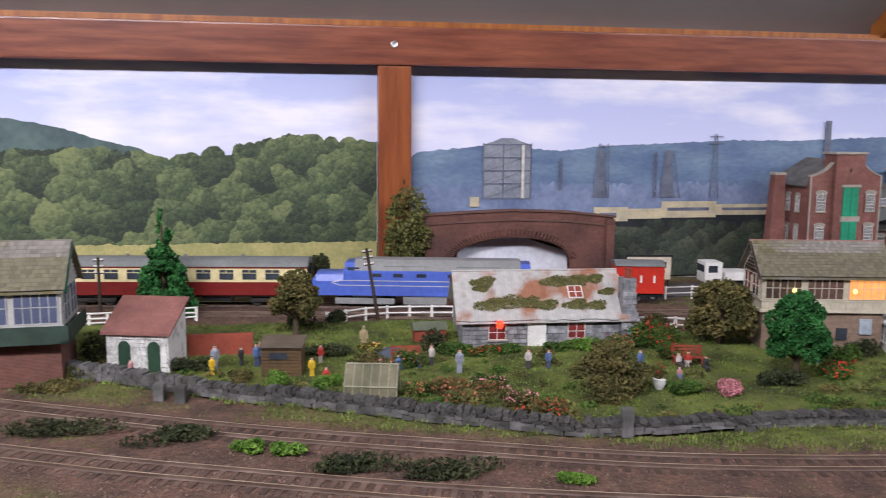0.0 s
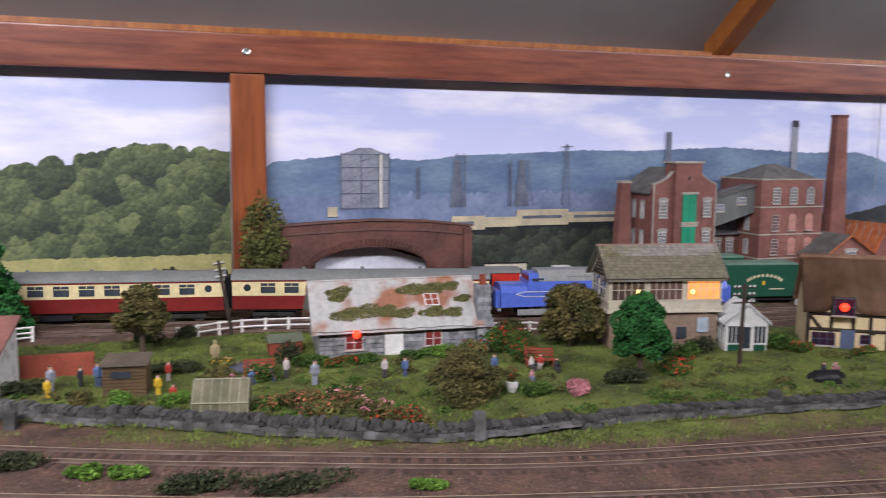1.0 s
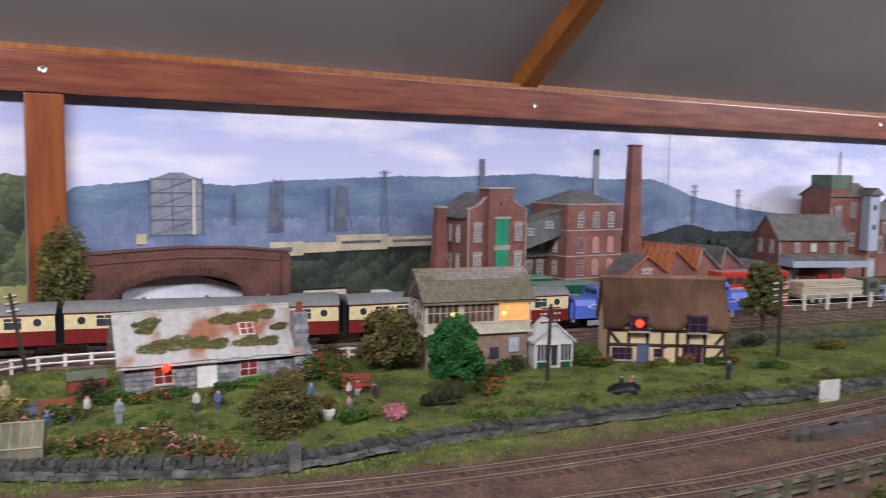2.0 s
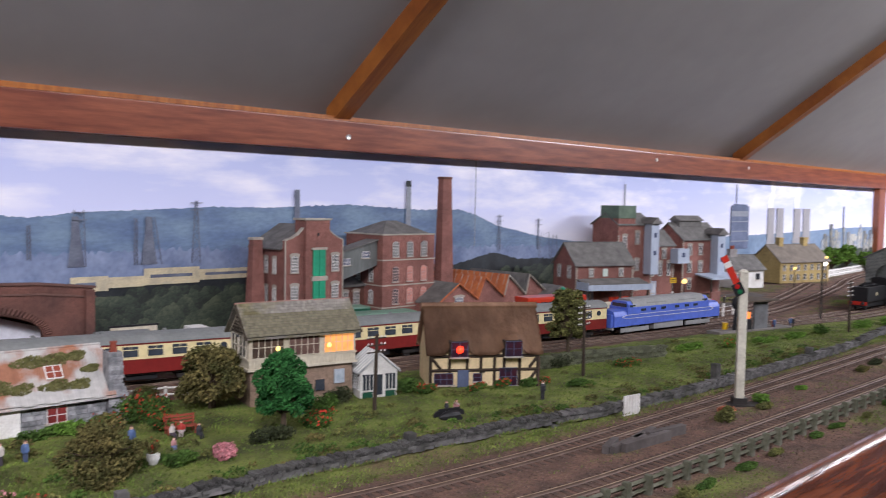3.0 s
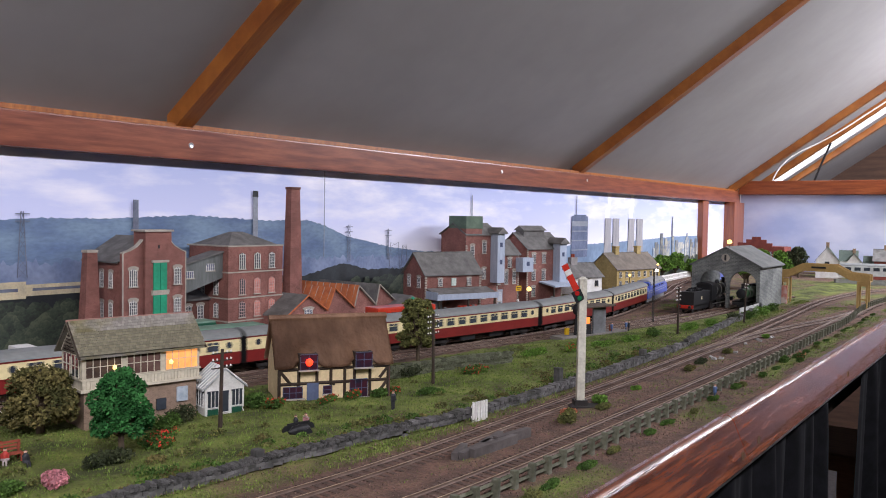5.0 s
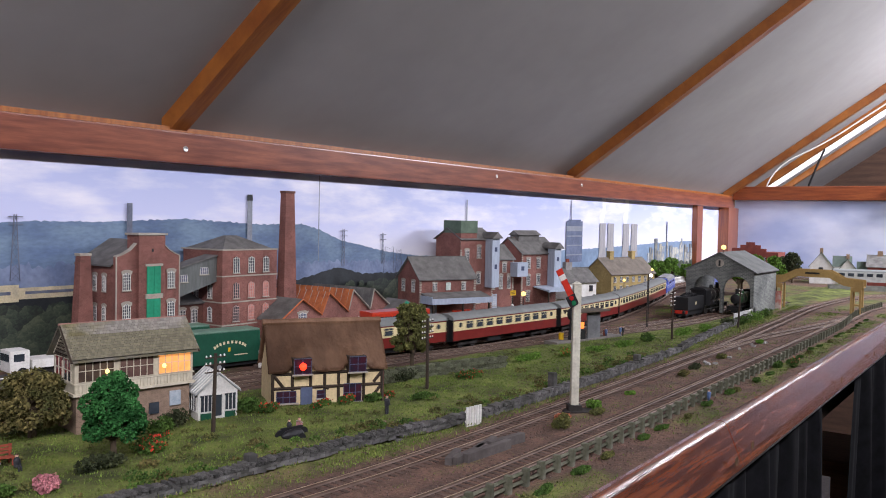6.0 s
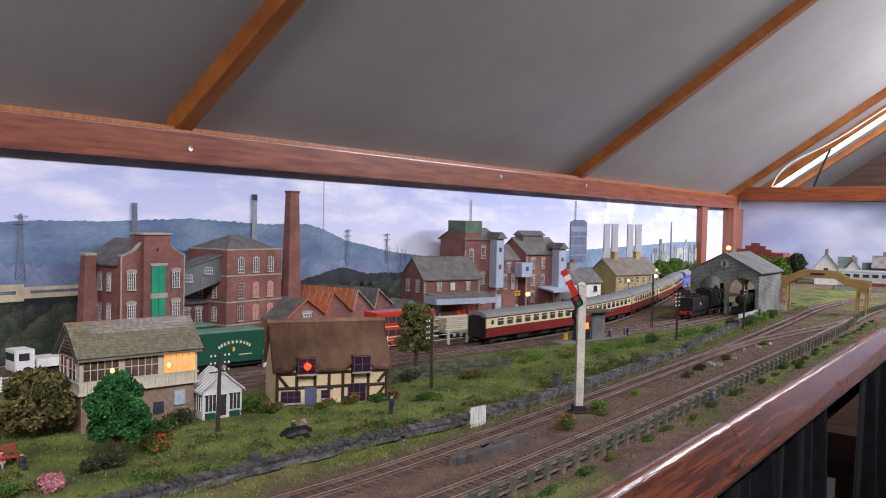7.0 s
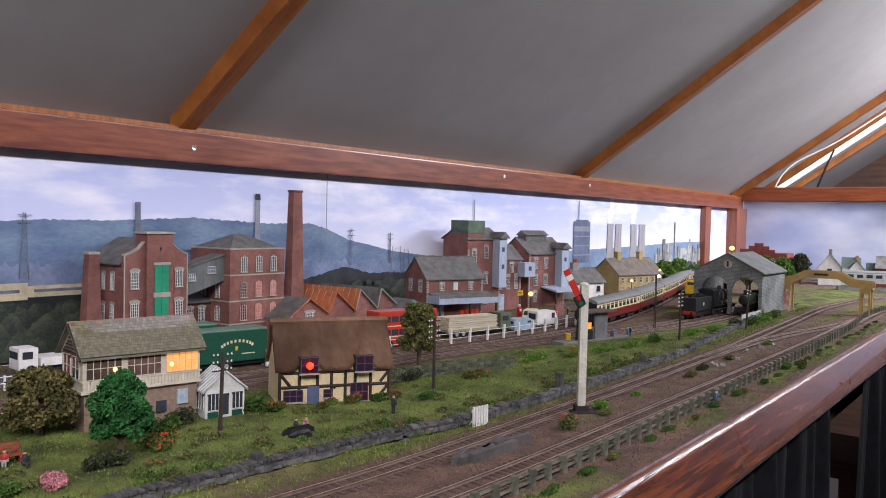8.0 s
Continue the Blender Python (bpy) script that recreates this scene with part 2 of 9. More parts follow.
def rod(bm, a, b, r0, r1=None, seg=8):
    a, b = Vector(a), Vector(b)
    r1 = r0 if r1 is None else r1
    q = (b - a).to_track_quat("Z", "Y").to_matrix()
    rings = []
    for p, r in ((a, r0), (b, r1)):
        rings.append([bm.verts.new(p + q @ Vector((r * math.cos(2 * math.pi * i / seg), r * math.sin(2 * math.pi * i / seg), 0))) for i in range(seg)])
    for i in range(seg):
        j = (i + 1) % seg
        bm.faces.new((rings[0][i], rings[0][j], rings[1][j], rings[1][i]))
    bm.faces.new(rings[0][::-1])
    bm.faces.new(rings[1])
    return bm


def lathe(bm, profile, seg=12, m=None):
    rings = []
    for r, z in profile:
        rings.append([bm.verts.new((m @ Vector((r * math.cos(2 * math.pi * i / seg), r * math.sin(2 * math.pi * i / seg), z))) if m else
                                   (r * math.cos(2 * math.pi * i / seg), r * math.sin(2 * math.pi * i / seg), z)) for i in range(seg)])
    for k in range(len(rings) - 1):
        for i in range(seg):
            j = (i + 1) % seg
            bm.faces.new((rings[k][i], rings[k][j], rings[k + 1][j], rings[k + 1][i]))
    bm.faces.new(rings[0][::-1])
    bm.faces.new(rings[-1])
    return bm


def lerp_path(pts, step):
    """Points at even steps along a smooth curve through the plan's points, with headings and distances."""
    P = np.array(pts, float)
    dense = []
    for i in range(len(P) - 1):
        p0, p1, p2, p3 = P[max(i - 1, 0)], P[i], P[i + 1], P[min(i + 2, len(P) - 1)]
        for u in np.linspace(0, 1, 24, endpoint=False):
            dense.append(0.5 * (2 * p1 + (p2 - p0) * u + (2 * p0 - 5 * p1 + 4 * p2 - p3) * u * u + (3 * p1 - p0 - 3 * p2 + p3) * u ** 3))
    dense.append(P[-1])
    D = np.array(dense)
    for _ in range(6):
        D[1:-1] = 0.25 * D[:-2] + 0.5 * D[1:-1] + 0.25 * D[2:]
    s = np.concatenate([[0], np.cumsum(np.linalg.norm(np.diff(D, axis=0), axis=1))])
    ss = np.arange(0, s[-1], step)
    return ss, np.interp(ss, s, D[:, 0]), np.interp(ss, s, D[:, 1])


def leaves(name, centres, radii, n, size, material, parent=None, seed=1, label="", flat=0.0):
    """A crown of n small leaf clumps scattered through lumps."""
    rng = np.random.default_rng(seed)
    C, R = np.array(centres, float), np.array(radii, float)
    if R.ndim == 1:
        R = np.repeat(R[:, None], 3, axis=1)
    w = R.prod(axis=1) ** 0.67
    k = rng.choice(len(C), n, p=w / w.sum())
    d = rng.normal(size=(n, 3))
    d /= np.linalg.norm(d, axis=1)[:, None]
    p = C[k] + d * R[k] * (rng.uniform(0.45, 1.05, n) ** 0.6)[:, None]
    u = rng.normal(size=(n, 3))
    u /= np.linalg.norm(u, axis=1)[:, None]
    v = np.cross(u, rng.normal(size=(n, 3)))
    v /= np.linalg.norm(v, axis=1)[:, None] + 1e-9
    sz = size * rng.uniform(0.6, 1.4, n)[:, None]
    w3 = np.cross(u, v) * sz * 0.5
    verts = np.concatenate([p - u * sz, p + v * sz * 0.7 + w3, p + u * sz, p - v * sz * 0.7 + w3 * 0.4]).tolist()
    faces = [(i, i + n, i + 2 * n) for i in range(n)] + [(i, i + 2 * n, i + 3 * n) for i in range(n)]
    me = bpy.data.meshes.new(name)
    me.from_pydata(verts, [], faces)
    me.materials.append(material)
    return part(name, me, None, parent, label)


# ---- room ----
def structure(name, bm, material):
    return tagged(part(name, bm, material), kind="structure")


WALL_Y, END_X = 1.0, 3.3
SLOPE = 0.69
structure("wall_north", boxes((-2.2, 4.6, WALL_Y + 0.012, WALL_Y + 0.08, -1.0, 0.32)), WALLPAINT)
structure("wall_south", boxes((-2.2, 4.6, -2.9, -2.8, -1.0, 0.32)), WALLPAINT)
structure("wall_west", boxes((-2.3, -2.2, -2.9, 1.08, -1.0, 1.7)), WALLPAINT)
structure("wall_east", boxes((4.5, 4.6, -2.8, 1.0, -1.0, 1.7)), mat("brown_boarded_gable", (0.11, 0.06, 0.04), 0.8, (0.07, 0.04, 0.028), 6, stretch=(1, 1, 9)))
structure("floor", boxes((-2.2, 4.6, -2.9, 1.0, -1.05, -1.0)), FLOOR_M)
bm = bmesh.new()
ridge_y = -0.9
for x0, x1 in ((-2.2, 3.56), (3.78, 4.5)):
    prism_x(bm, [(WALL_Y + 0.02, 0.306), (ridge_y, 0.306 + SLOPE * (WALL_Y + 0.02 - ridge_y)), (ridge_y, 0.36 + SLOPE * (WALL_Y + 0.02 - ridge_y)), (WALL_Y + 0.02, 0.36)], x0, x1)
prism_x(bm, [(-2.82, 0.300), (ridge_y, 0.300 + SLOPE * 1.92), (ridge_y, 0.36 + SLOPE * 1.92), (-2.82, 0.36)], -2.2, 4.5)
structure("ceiling", bm, CEIL_M)
# white strip between the rafters, brightened by emission added to its material
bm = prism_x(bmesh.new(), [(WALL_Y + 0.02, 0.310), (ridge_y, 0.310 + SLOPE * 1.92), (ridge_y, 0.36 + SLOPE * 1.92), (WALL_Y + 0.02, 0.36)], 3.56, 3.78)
structure("ceiling_white_strip", bm, mat("glowing_white_sheet", (0.95, 0.95, 1.0), 0.6, (0.9, 0.9, 0.95), 4, fine=0.02, emit=1.3))

beam = tagged(part("wall_beam", boxes((-2.2, END_X, 0.976, 1.012, 0.2575, 0.301), bevel=0.002), PINE), kind="structure")
part("beam_top_strip", boxes((-2.2, END_X, 0.980, 1.012, 0.3015, 0.308)), PINE_Y, beam)
for k, (x0, x1, y0) in enumerate(((-0.0185, 0.0205, 0.979), (2.865, 2.925, 0.98), (3.17, 3.2995, 0.96))):
    structure("wall_post_%d" % (k + 1), boxes((x0, x1, y0, 0.9995, 0.0, 0.2573), bevel=0.002), PINE_UP)
structure("end_beam", boxes((END_X - 0.03, END_X + 0.03, -1.0, 0.9755, 0.290, 0.343), bevel=0.003), mat("varnished_pine_end", (0.30, 0.085, 0.03), 0.35, (0.19, 0.045, 0.018), 9, 8, stretch=(14, 1.2, 14), coat=0.2))
structure("end_beam_block", boxes((END_X - 0.09, END_X - 0.031, -0.2, 0.36, 0.315, 0.378), bevel=0.004), PINE_Y)
for k, x in enumerate((-0.735, 0.624, 1.875, 3.225, 3.49, 3.84)):
    z0 = 0.306 - 0.028
    bm = prism_x(bmesh.new(), [(WALL_Y + 0.0, z0 + 0.012), (ridge_y, z0 + 0.012 + SLOPE * (WALL_Y - ridge_y)), (ridge_y, z0 + 0.042 + SLOPE * (WALL_Y - ridge_y)), (WALL_Y + 0.0, z0 + 0.042)], x, x + 0.028)
    structure("rafter_%d" % (k + 1), bm, PINE_Y)
# screws in the beam
for x, z in ((0.0, 0.2825), (0.647, 0.2795), (1.485, 0.287), (1.915, 0.287), (-0.62, 0.28)):
    bm = lathe(bmesh.new(), [(0.0042, 0), (0.0042, 0.0006), (0.003, 0.0012), (0.0012, 0.0008)], 14, pose(x, 0.976, z - 0.0015, 90, 0, 0))
    tagged(part("screw", bm, CHROME), "bright steel screw head in the wooden wall beam", "screw", "screws in the beam")
# loose cables under the roof
for nm, lab, pts, r, mt in (("white_cable", "thin white cable looped under the sloping roof", [(3.3, 0.86, 0.33), (3.31, 0.84, 0.42), (3.36, 0.66, 0.51), (3.4, 0.5, 0.63), (3.42, 0.1, 0.9)], 0.003, WHITE),
                            ("black_cable", "short black cable hanging below the roof", [(3.36, 0.72, 0.33), (3.36, 0.69, 0.42), (3.36, 0.66, 0.49)], 0.004, BLACK)):
    cu = bpy.data.curves.new(nm, "CURVE")
    cu.dimensions, cu.bevel_depth = "3D", r
    sp = cu.splines.new("NURBS")
    sp.points.add(len(pts) - 1)
    for q, p in zip(sp.points, pts):
        q.co = (*p, 1)
    sp.use_endpoint_u, sp.order_u = True, 3
    cu.materials.append(mt)
    tagged(new(nm, cu), lab, "cable")

# front fascia board with a rounded top edge
prof = [(0.196, -0.033), (0.2225, -0.033), (0.2225, 0.0055)]
for a in np.linspace(0, 72, 19):
    prof.append((0.2180 - 0.0075 * math.sin(radians(a)), -0.001 + 0.0075 * math.cos(radians(a))))
fascia = thing("fascia_board", "varnished dark wooden edge board along the layout's front", "edge board", kind="structure")
for x0, x1 in ((-2.0, 0.6585), (0.6605, 2.4)):
    part("board", prism_x(bmesh.new(), prof, x0, x1), FASCIA_M, fascia, smooth=False)
for x, z in ((0.635, -0.022), (0.685, -0.018), (1.12, -0.02), (1.40, -0.018), (1.55, -0.02)):
    part("screw_hole", lathe(bmesh.new(), [(0.004, 0), (0.004, 0.0008), (0.002, 0.0004)], 10, pose(x, 0.1956, z, 90, 0, 0)), BROWN_WOOD, fascia)
tagged(part("baseboard_edge", boxes((-2.0, 2.4, 0.255, 0.275, -0.12, -0.0505)), TIMBER_DARK), kind="structure")


def curtain(x0, x1, seed):
    rng = random.Random(seed)
    n = 520 if x1 - x0 > 2 else 240
    bm = bmesh.new()
    rows = []
    ph = [rng.uniform(0, 6) for _ in range(4)]
    for z in (-0.038, -0.055, -0.09, -0.26, -0.6, -0.95):
        f = 0.35 + 0.65 * min(1, (-0.035 - z) * 6)
        row = []
        for i in range(n + 1):
            x = x0 + (x1 - x0) * i / n
            w = math.sin(x * 95 + ph[0]) * 0.008 + math.sin(x * 47 + ph[1]) * 0.009 + math.sin(x * 170 + ph[2]) * 0.003
            row.append(bm.verts.new((x + 0.01 * math.sin(z * 7 + ph[3]), 0.2105 + w * f, z)))
        rows.append(row)
    for a, b in zip(rows, rows[1:]):
        for i in range(n):
            bm.faces.new((a[i], a[i + 1], b[i + 1], b[i]))
    bmesh.ops.solidify(bm, geom=bm.faces[:], thickness=0.0015)
    return tagged(part("curtain", bm, CURTAIN_M, smooth=True), "black cloth curtain gathered on a wire under the layout", "curtain", "curtains under the layout")


curtain(-1.9, 1.05, 1)
curtain(1.34, 2.35, 2)
tagged(part("curtain_wire", rod(bmesh.new(), (-1.9, 0.2005, -0.0385), (2.35, 0.2005, -0.0385), 0.0013), CHROME), "thin metal curtain wire under the edge board", "wire")
stool = thing("wooden_stool", "pale wooden stool standing in the dark under the layout", "stool", pose(2.08, 0.43, -1.0))
part("seat", boxes((-0.15, 0.15, -0.14, 0.14, 0.62, 0.66), bevel=0.012), mat("pale_pine", (0.50, 0.27, 0.14), 0.5, (0.4, 0.2, 0.1), 12, stretch=(10, 1, 10)), stool)
for x in (-0.11, 0.11):
    for y in (-0.1, 0.1):
        part("leg", boxes((x - 0.02, x + 0.02, y - 0.02, y + 0.02, 0, 0.62)), MATS["pale_pine"], stool)

# ---- printed backscene on the wall ----
sky = bpy.data.materials.new("printed_sky")
sky.use_nodes = True
N, Lk = sky.node_tree.nodes, sky.node_tree.links
b = N["Principled BSDF"]
b.inputs["Roughness"].default_value = 0.5
tc, sep = N.new("ShaderNodeTexCoord"), N.new("ShaderNodeSeparateXYZ")
Lk.new(tc.outputs["Object"], sep.inputs[0])
mr = N.new("ShaderNodeMapRange")
mr.inputs[1].default_value, mr.inputs[2].default_value = 0.1, 0.26
Lk.new(sep.outputs[2], mr.inputs[0])
cr = N.new("ShaderNodeValToRGB")
cr.color_ramp.elements[0].color, cr.color_ramp.elements[1].color = (0.82, 0.80, 0.85, 1), (0.40, 0.46, 0.72, 1)
e = cr.color_ramp.elements.new(0.45)
e.color = (0.58, 0.61, 0.84, 1)
Lk.new(mr.outputs[0], cr.inputs[0])
mp = N.new("ShaderNodeMapping")
mp.inputs["Scale"].default_value = (4.2, 1, 17)
Lk.new(tc.outputs["Object"], mp.inputs["Vector"])
nz = N.new("ShaderNodeTexNoise")
nz.inputs["Scale"].default_value, nz.inputs["Detail"].default_value, nz.inputs["Roughness"].default_value = 1.5, 7, 0.55
Lk.new(mp.outputs[0], nz.inputs["Vector"])
c2 = N.new("ShaderNodeValToRGB")
c2.color_ramp.elements[0].position, c2.color_ramp.elements[1].position = 0.45, 0.68
Lk.new(nz.outputs[0], c2.inputs[0])
mx = N.new("ShaderNodeMix")
mx.data_type = "RGBA"
Lk.new(c2.outputs[0], mx.inputs["Factor"])
Lk.new(cr.outputs[0], mx.inputs["A"])
mx.inputs["B"].default_value = (0.80, 0.79, 0.88, 1)
Lk.new(mx.outputs["Result"], b.inputs["Base Color"])
PRINT_Y = WALL_Y - 0.0005


def sheet(name, outline, layer, material, base=0.0):
    """A thin printed shape on the backscene board; outline in x, z from left to right along its top."""
    bm = bmesh.new()
    y = PRINT_Y - 0.0004 * layer - 0.0003
    lo = [bm.verts.new((x, y, base)) for x, z in outline]
    hi = [bm.verts.new((x, y, z)) for x, z in outline]
    for k in range(len(lo) - 1):
        bm.faces.new((lo[k], lo[k + 1], hi[k + 1], hi[k]))
    return tagged(part(name, bm, material), kind="structure")


def rough(outline, amp, step, seed):
    rng = np.random.default_rng(seed)
    xs = np.arange(outline[0][0], outline[-1][0] + 1e-6, step)
    zs = np.interp(xs, [p[0] for p in outline], [p[1] for p in outline])
    return [(x, z + a) for x, z, a in zip(xs, zs, rng.normal(0, amp, len(xs)))]


tagged(part("backdrop_board", boxes((-2.2, END_X, PRINT_Y, WALL_Y + 0.011, -0.02, 0.268)), sky), kind="structure")
tagged(part("backdrop_end_board", boxes((END_X, END_X + 0.02, -1.2, 0.975, -0.02, 0.2895)),
            mat("printed_end_sky", (0.74, 0.78, 0.95), 0.5, (0.42, 0.50, 0.76), 3.5, 5, stretch=(1, 1, 2.2), fine=0.02)), kind="structure")


def print_mat(name, c, c2, scale=30, **k):
    return mat(name, c, 0.55, c2, scale, 6, fine=0.15, **k)


HILL_FAR = print_mat("printed_far_hill", (0.10, 0.15, 0.145), (0.06, 0.095, 0.10), 18)
HILL_BLUE = print_mat("printed_blue_hill", (0.17, 0.245, 0.34), (0.10, 0.15, 0.26), 14, stretch=(1, 1, 2.5))
HAZE = print_mat("printed_haze", (0.22, 0.27, 0.40), (0.12, 0.16, 0.27), 24)
FIELD = print_mat("printed_field", (0.42, 0.38, 0.16), (0.3, 0.3, 0.12), 40)
STEEL_PRINT = print_mat("printed_steelwork", (0.16, 0.18, 0.23), (0.10, 0.11, 0.16), 60)
STEEL_LIGHT = print_mat("printed_light_steel", (0.27, 0.29, 0.33), (0.19, 0.21, 0.25), 40)
PALE_PRINT = print_mat("printed_pale_sheds", (0.60, 0.52, 0.34), (0.42, 0.37, 0.27), 70)
SOOT = print_mat("printed_spoil", (0.03, 0.035, 0.04), (0.015, 0.018, 0.02), 40)
TOWER_PRINT = print_mat("printed_cooling_tower", (0.36, 0.345, 0.35), (0.27, 0.265, 0.285), 20, stretch=(4, 1, 0.6))

sheet("backdrop_hill_west", rough([(-2.2, 0.15), (-0.9, 0.17), (-0.6, 0.2), (-0.441, 0.194), (-0.382, 0.184), (-0.341, 0.171), (-0.292, 0.16), (-0.255, 0.14), (-0.0186, 0.12)], 0.0006, 0.004, 1), 0, HILL_FAR)
sheet("backdrop_hill_wood", rough([(-0.13, 0.13), (-0.060, 0.166), (-0.05, 0.169), (-0.0186, 0.168)], 0.0018, 0.003, 2), 1, print_mat("printed_conifers", (0.06, 0.10, 0.09), (0.035, 0.06, 0.06)))
sheet("backdrop_field", rough([(-2.2, 0.050), (-0.4, 0.049), (-0.0186, 0.049)], 0.0008, 0.004, 3), 14, FIELD)


def wood_print(name, dark, mid, light, crown, leaf):
    """Printed photograph of a wood: rounded crowns lit from above, leafy within, each of its own tone."""
    m = bpy.data.materials.new(name)
    m.use_nodes = True
    N, Lk = m.node_tree.nodes, m.node_tree.links
    b = N["Principled BSDF"]
    b.inputs["Roughness"].default_value = 0.6
    tc = N.new("ShaderNodeTexCoord")
    wob = N.new("ShaderNodeTexNoise")
    wob.inputs["Scale"].default_value, wob.inputs["Detail"].default_value = crown * 2.5, 5
    Lk.new(tc.outputs["Object"], wob.inputs["Vector"])
    off = N.new("ShaderNodeVectorMath")
    off.operation = "MULTIPLY_ADD"
    off.inputs[1].default_value = (0.5 / crown, 0, 0.5 / crown)
    Lk.new(wob.outputs["Color"], off.inputs[0])
    Lk.new(tc.outputs["Object"], off.inputs[2])
    flat = N.new("ShaderNodeVectorMath")
    flat.operation = "MULTIPLY"
    flat.inputs[1].default_value = (1, 0, 1.1)
    Lk.new(off.outputs[0], flat.inputs[0])

    def math_(op, a, c):
        n = N.new("ShaderNodeMath")
        n.operation = op
        for q, v in zip(n.inputs, (a, c)):
            if isinstance(v, (int, float)):
                q.default_value = v
            else:
                Lk.new(v, q)
        return n.outputs[0]

    def dome(scale, gain):
        v = N.new("ShaderNodeTexVoronoi")
        v.inputs["Scale"].default_value = scale
        Lk.new(flat.outputs[0], v.inputs["Vector"])
        sub = N.new("ShaderNodeVectorMath")
        sub.operation = "SUBTRACT"
        Lk.new(flat.outputs[0], sub.inputs[0])
        Lk.new(v.outputs["Position"], sub.inputs[1])
        dot = N.new("ShaderNodeVectorMath")
        dot.operation = "DOT_PRODUCT"
        Lk.new(sub.outputs[0], dot.inputs[0])
        dot.inputs[1].default_value = (-0.35 * scale * gain, 0, 0.9 * scale * gain)
        tone = N.new("ShaderNodeSeparateColor")
        Lk.new(v.outputs["Color"], tone.inputs[0])
        return dot.outputs["Value"], tone.outputs[0]
    big, tone = dome(crown, 0.34)
    mid_, tone2 = dome(crown * 3.4, 0.20)
    lf = N.new("ShaderNodeTexNoise")
    lf.inputs["Scale"].default_value, lf.inputs["Detail"].default_value, lf.inputs["Roughness"].default_value = leaf, 6, 0.7
    Lk.new(tc.outputs["Object"], lf.inputs["Vector"])
    val = math_("ADD", big, mid_)
    val = math_("ADD", val, math_("MULTIPLY", math_("SUBTRACT", tone, 0.5), 0.50))
    val = math_("ADD", val, math_("MULTIPLY", math_("SUBTRACT", tone2, 0.5), 0.16))
    val = math_("ADD", val, math_("MULTIPLY", math_("SUBTRACT", lf.outputs[0], 0.5), 1.3))
    val = math_("ADD", val, 0.46)
    cr = N.new("ShaderNodeValToRGB")
    cr.color_ramp.elements[0].position, cr.color_ramp.elements[1].position = 0.12, 0.95
    cr.color_ramp.elements[0].color, cr.color_ramp.elements[1].color = (*dark, 1), (*light, 1)
    cr.color_ramp.elements.new(0.5).color = (*mid, 1)
    Lk.new(val, cr.inputs[0])
    Lk.new(cr.outputs[0], b.inputs["Base Color"])
    return m


def wooded(outline, r, seed):
    """Skyline of rounded crowns along an outline."""
    rng = np.random.default_rng(seed)
    xs = np.arange(outline[0][0], outline[-1][0] + 1e-6, 0.0012)
    ox, oz = [p[0] for p in outline], [p[1] for p in outline]
    zs = np.interp(xs, ox, oz) - r * 0.9
    for _ in range(int((xs[-1] - xs[0]) / r * 1.1)):
        c, q = rng.uniform(xs[0], xs[-1]), r * rng.uniform(0.6, 1.35)
        top = np.interp(c, ox, oz) - q * rng.uniform(0.75, 1.2)
        zs = np.maximum(zs, np.where(np.abs(xs - c) < q, top + np.sqrt(np.maximum(q * q - (xs - c) ** 2, 0)), -1))
    return [(x, z + a) for x, z, a in zip(xs, zs, rng.normal(0, 0.0005, len(xs)))]


WOOD_PRINT = wood_print("printed_wood", (0.016, 0.027, 0.017), (0.062, 0.092, 0.040), (0.190, 0.225, 0.090), 34, 300)
WOOD_DARK = wood_print("printed_dark_wood", (0.015, 0.020, 0.017), (0.035, 0.050, 0.034), (0.085, 0.10, 0.062), 60, 300)
sheet("backdrop_wood_west", wooded([(-1.2, 0.150), (-0.5, 0.155), (-0.36, 0.160), (-0.29, 0.158), (-0.262, 0.147), (-0.21, 0.160), (-0.165, 0.166), (-0.106, 0.178), (-0.0186, 0.168)], 0.011, 21), 2, WOOD_PRINT)

sheet("backdrop_hill_north", rough([(0.0215, 0.15), (0.028, 0.156), (0.112, 0.165), (0.212, 0.159), (0.286, 0.166), (0.437, 0.173), (0.54, 0.173), (0.666, 0.179), (0.8, 0.172), (0.9, 0.173), (0.94, 0.166), (0.997, 0.146), (1.126, 0.123), (1.236, 0.112), (1.5, 0.108)], 0.0006, 0.004, 5), 0, HILL_BLUE)
sheet("backdrop_haze_works", rough([(0.0215, 0.115), (0.3, 0.118), (0.6, 0.12), (0.9, 0.11), (1.5, 0.1)], 0.0025, 0.004, 6), 2, HAZE)
sheet("backdrop_town", rough([(0.9, 0.105), (1.1, 0.102), (1.5, 0.108), (1.83, 0.112), (2.0, 0.11)], 0.002, 0.006, 7), 1, print_mat("printed_town", (0.30, 0.36, 0.50), (0.11, 0.16, 0.28), 55))
sheet("backdrop_low_hill", rough([(1.8, 0.112), (2.1, 0.116), (2.4, 0.122), (2.6, 0.128), (2.864, 0.13)], 0.0005, 0.008, 17), 2, print_mat("printed_low_hill", (0.22, 0.30, 0.42), (0.16, 0.23, 0.34), 12))
sheet("backdrop_spoil_heap", rough([(0.2, 0.066), (0.33, 0.075), (0.5, 0.09), (0.6, 0.088), (0.9, 0.08), (0.99, 0.098), (1.05, 0.085), (1.5, 0.07)], 0.001, 0.006, 8), 5, SOOT)
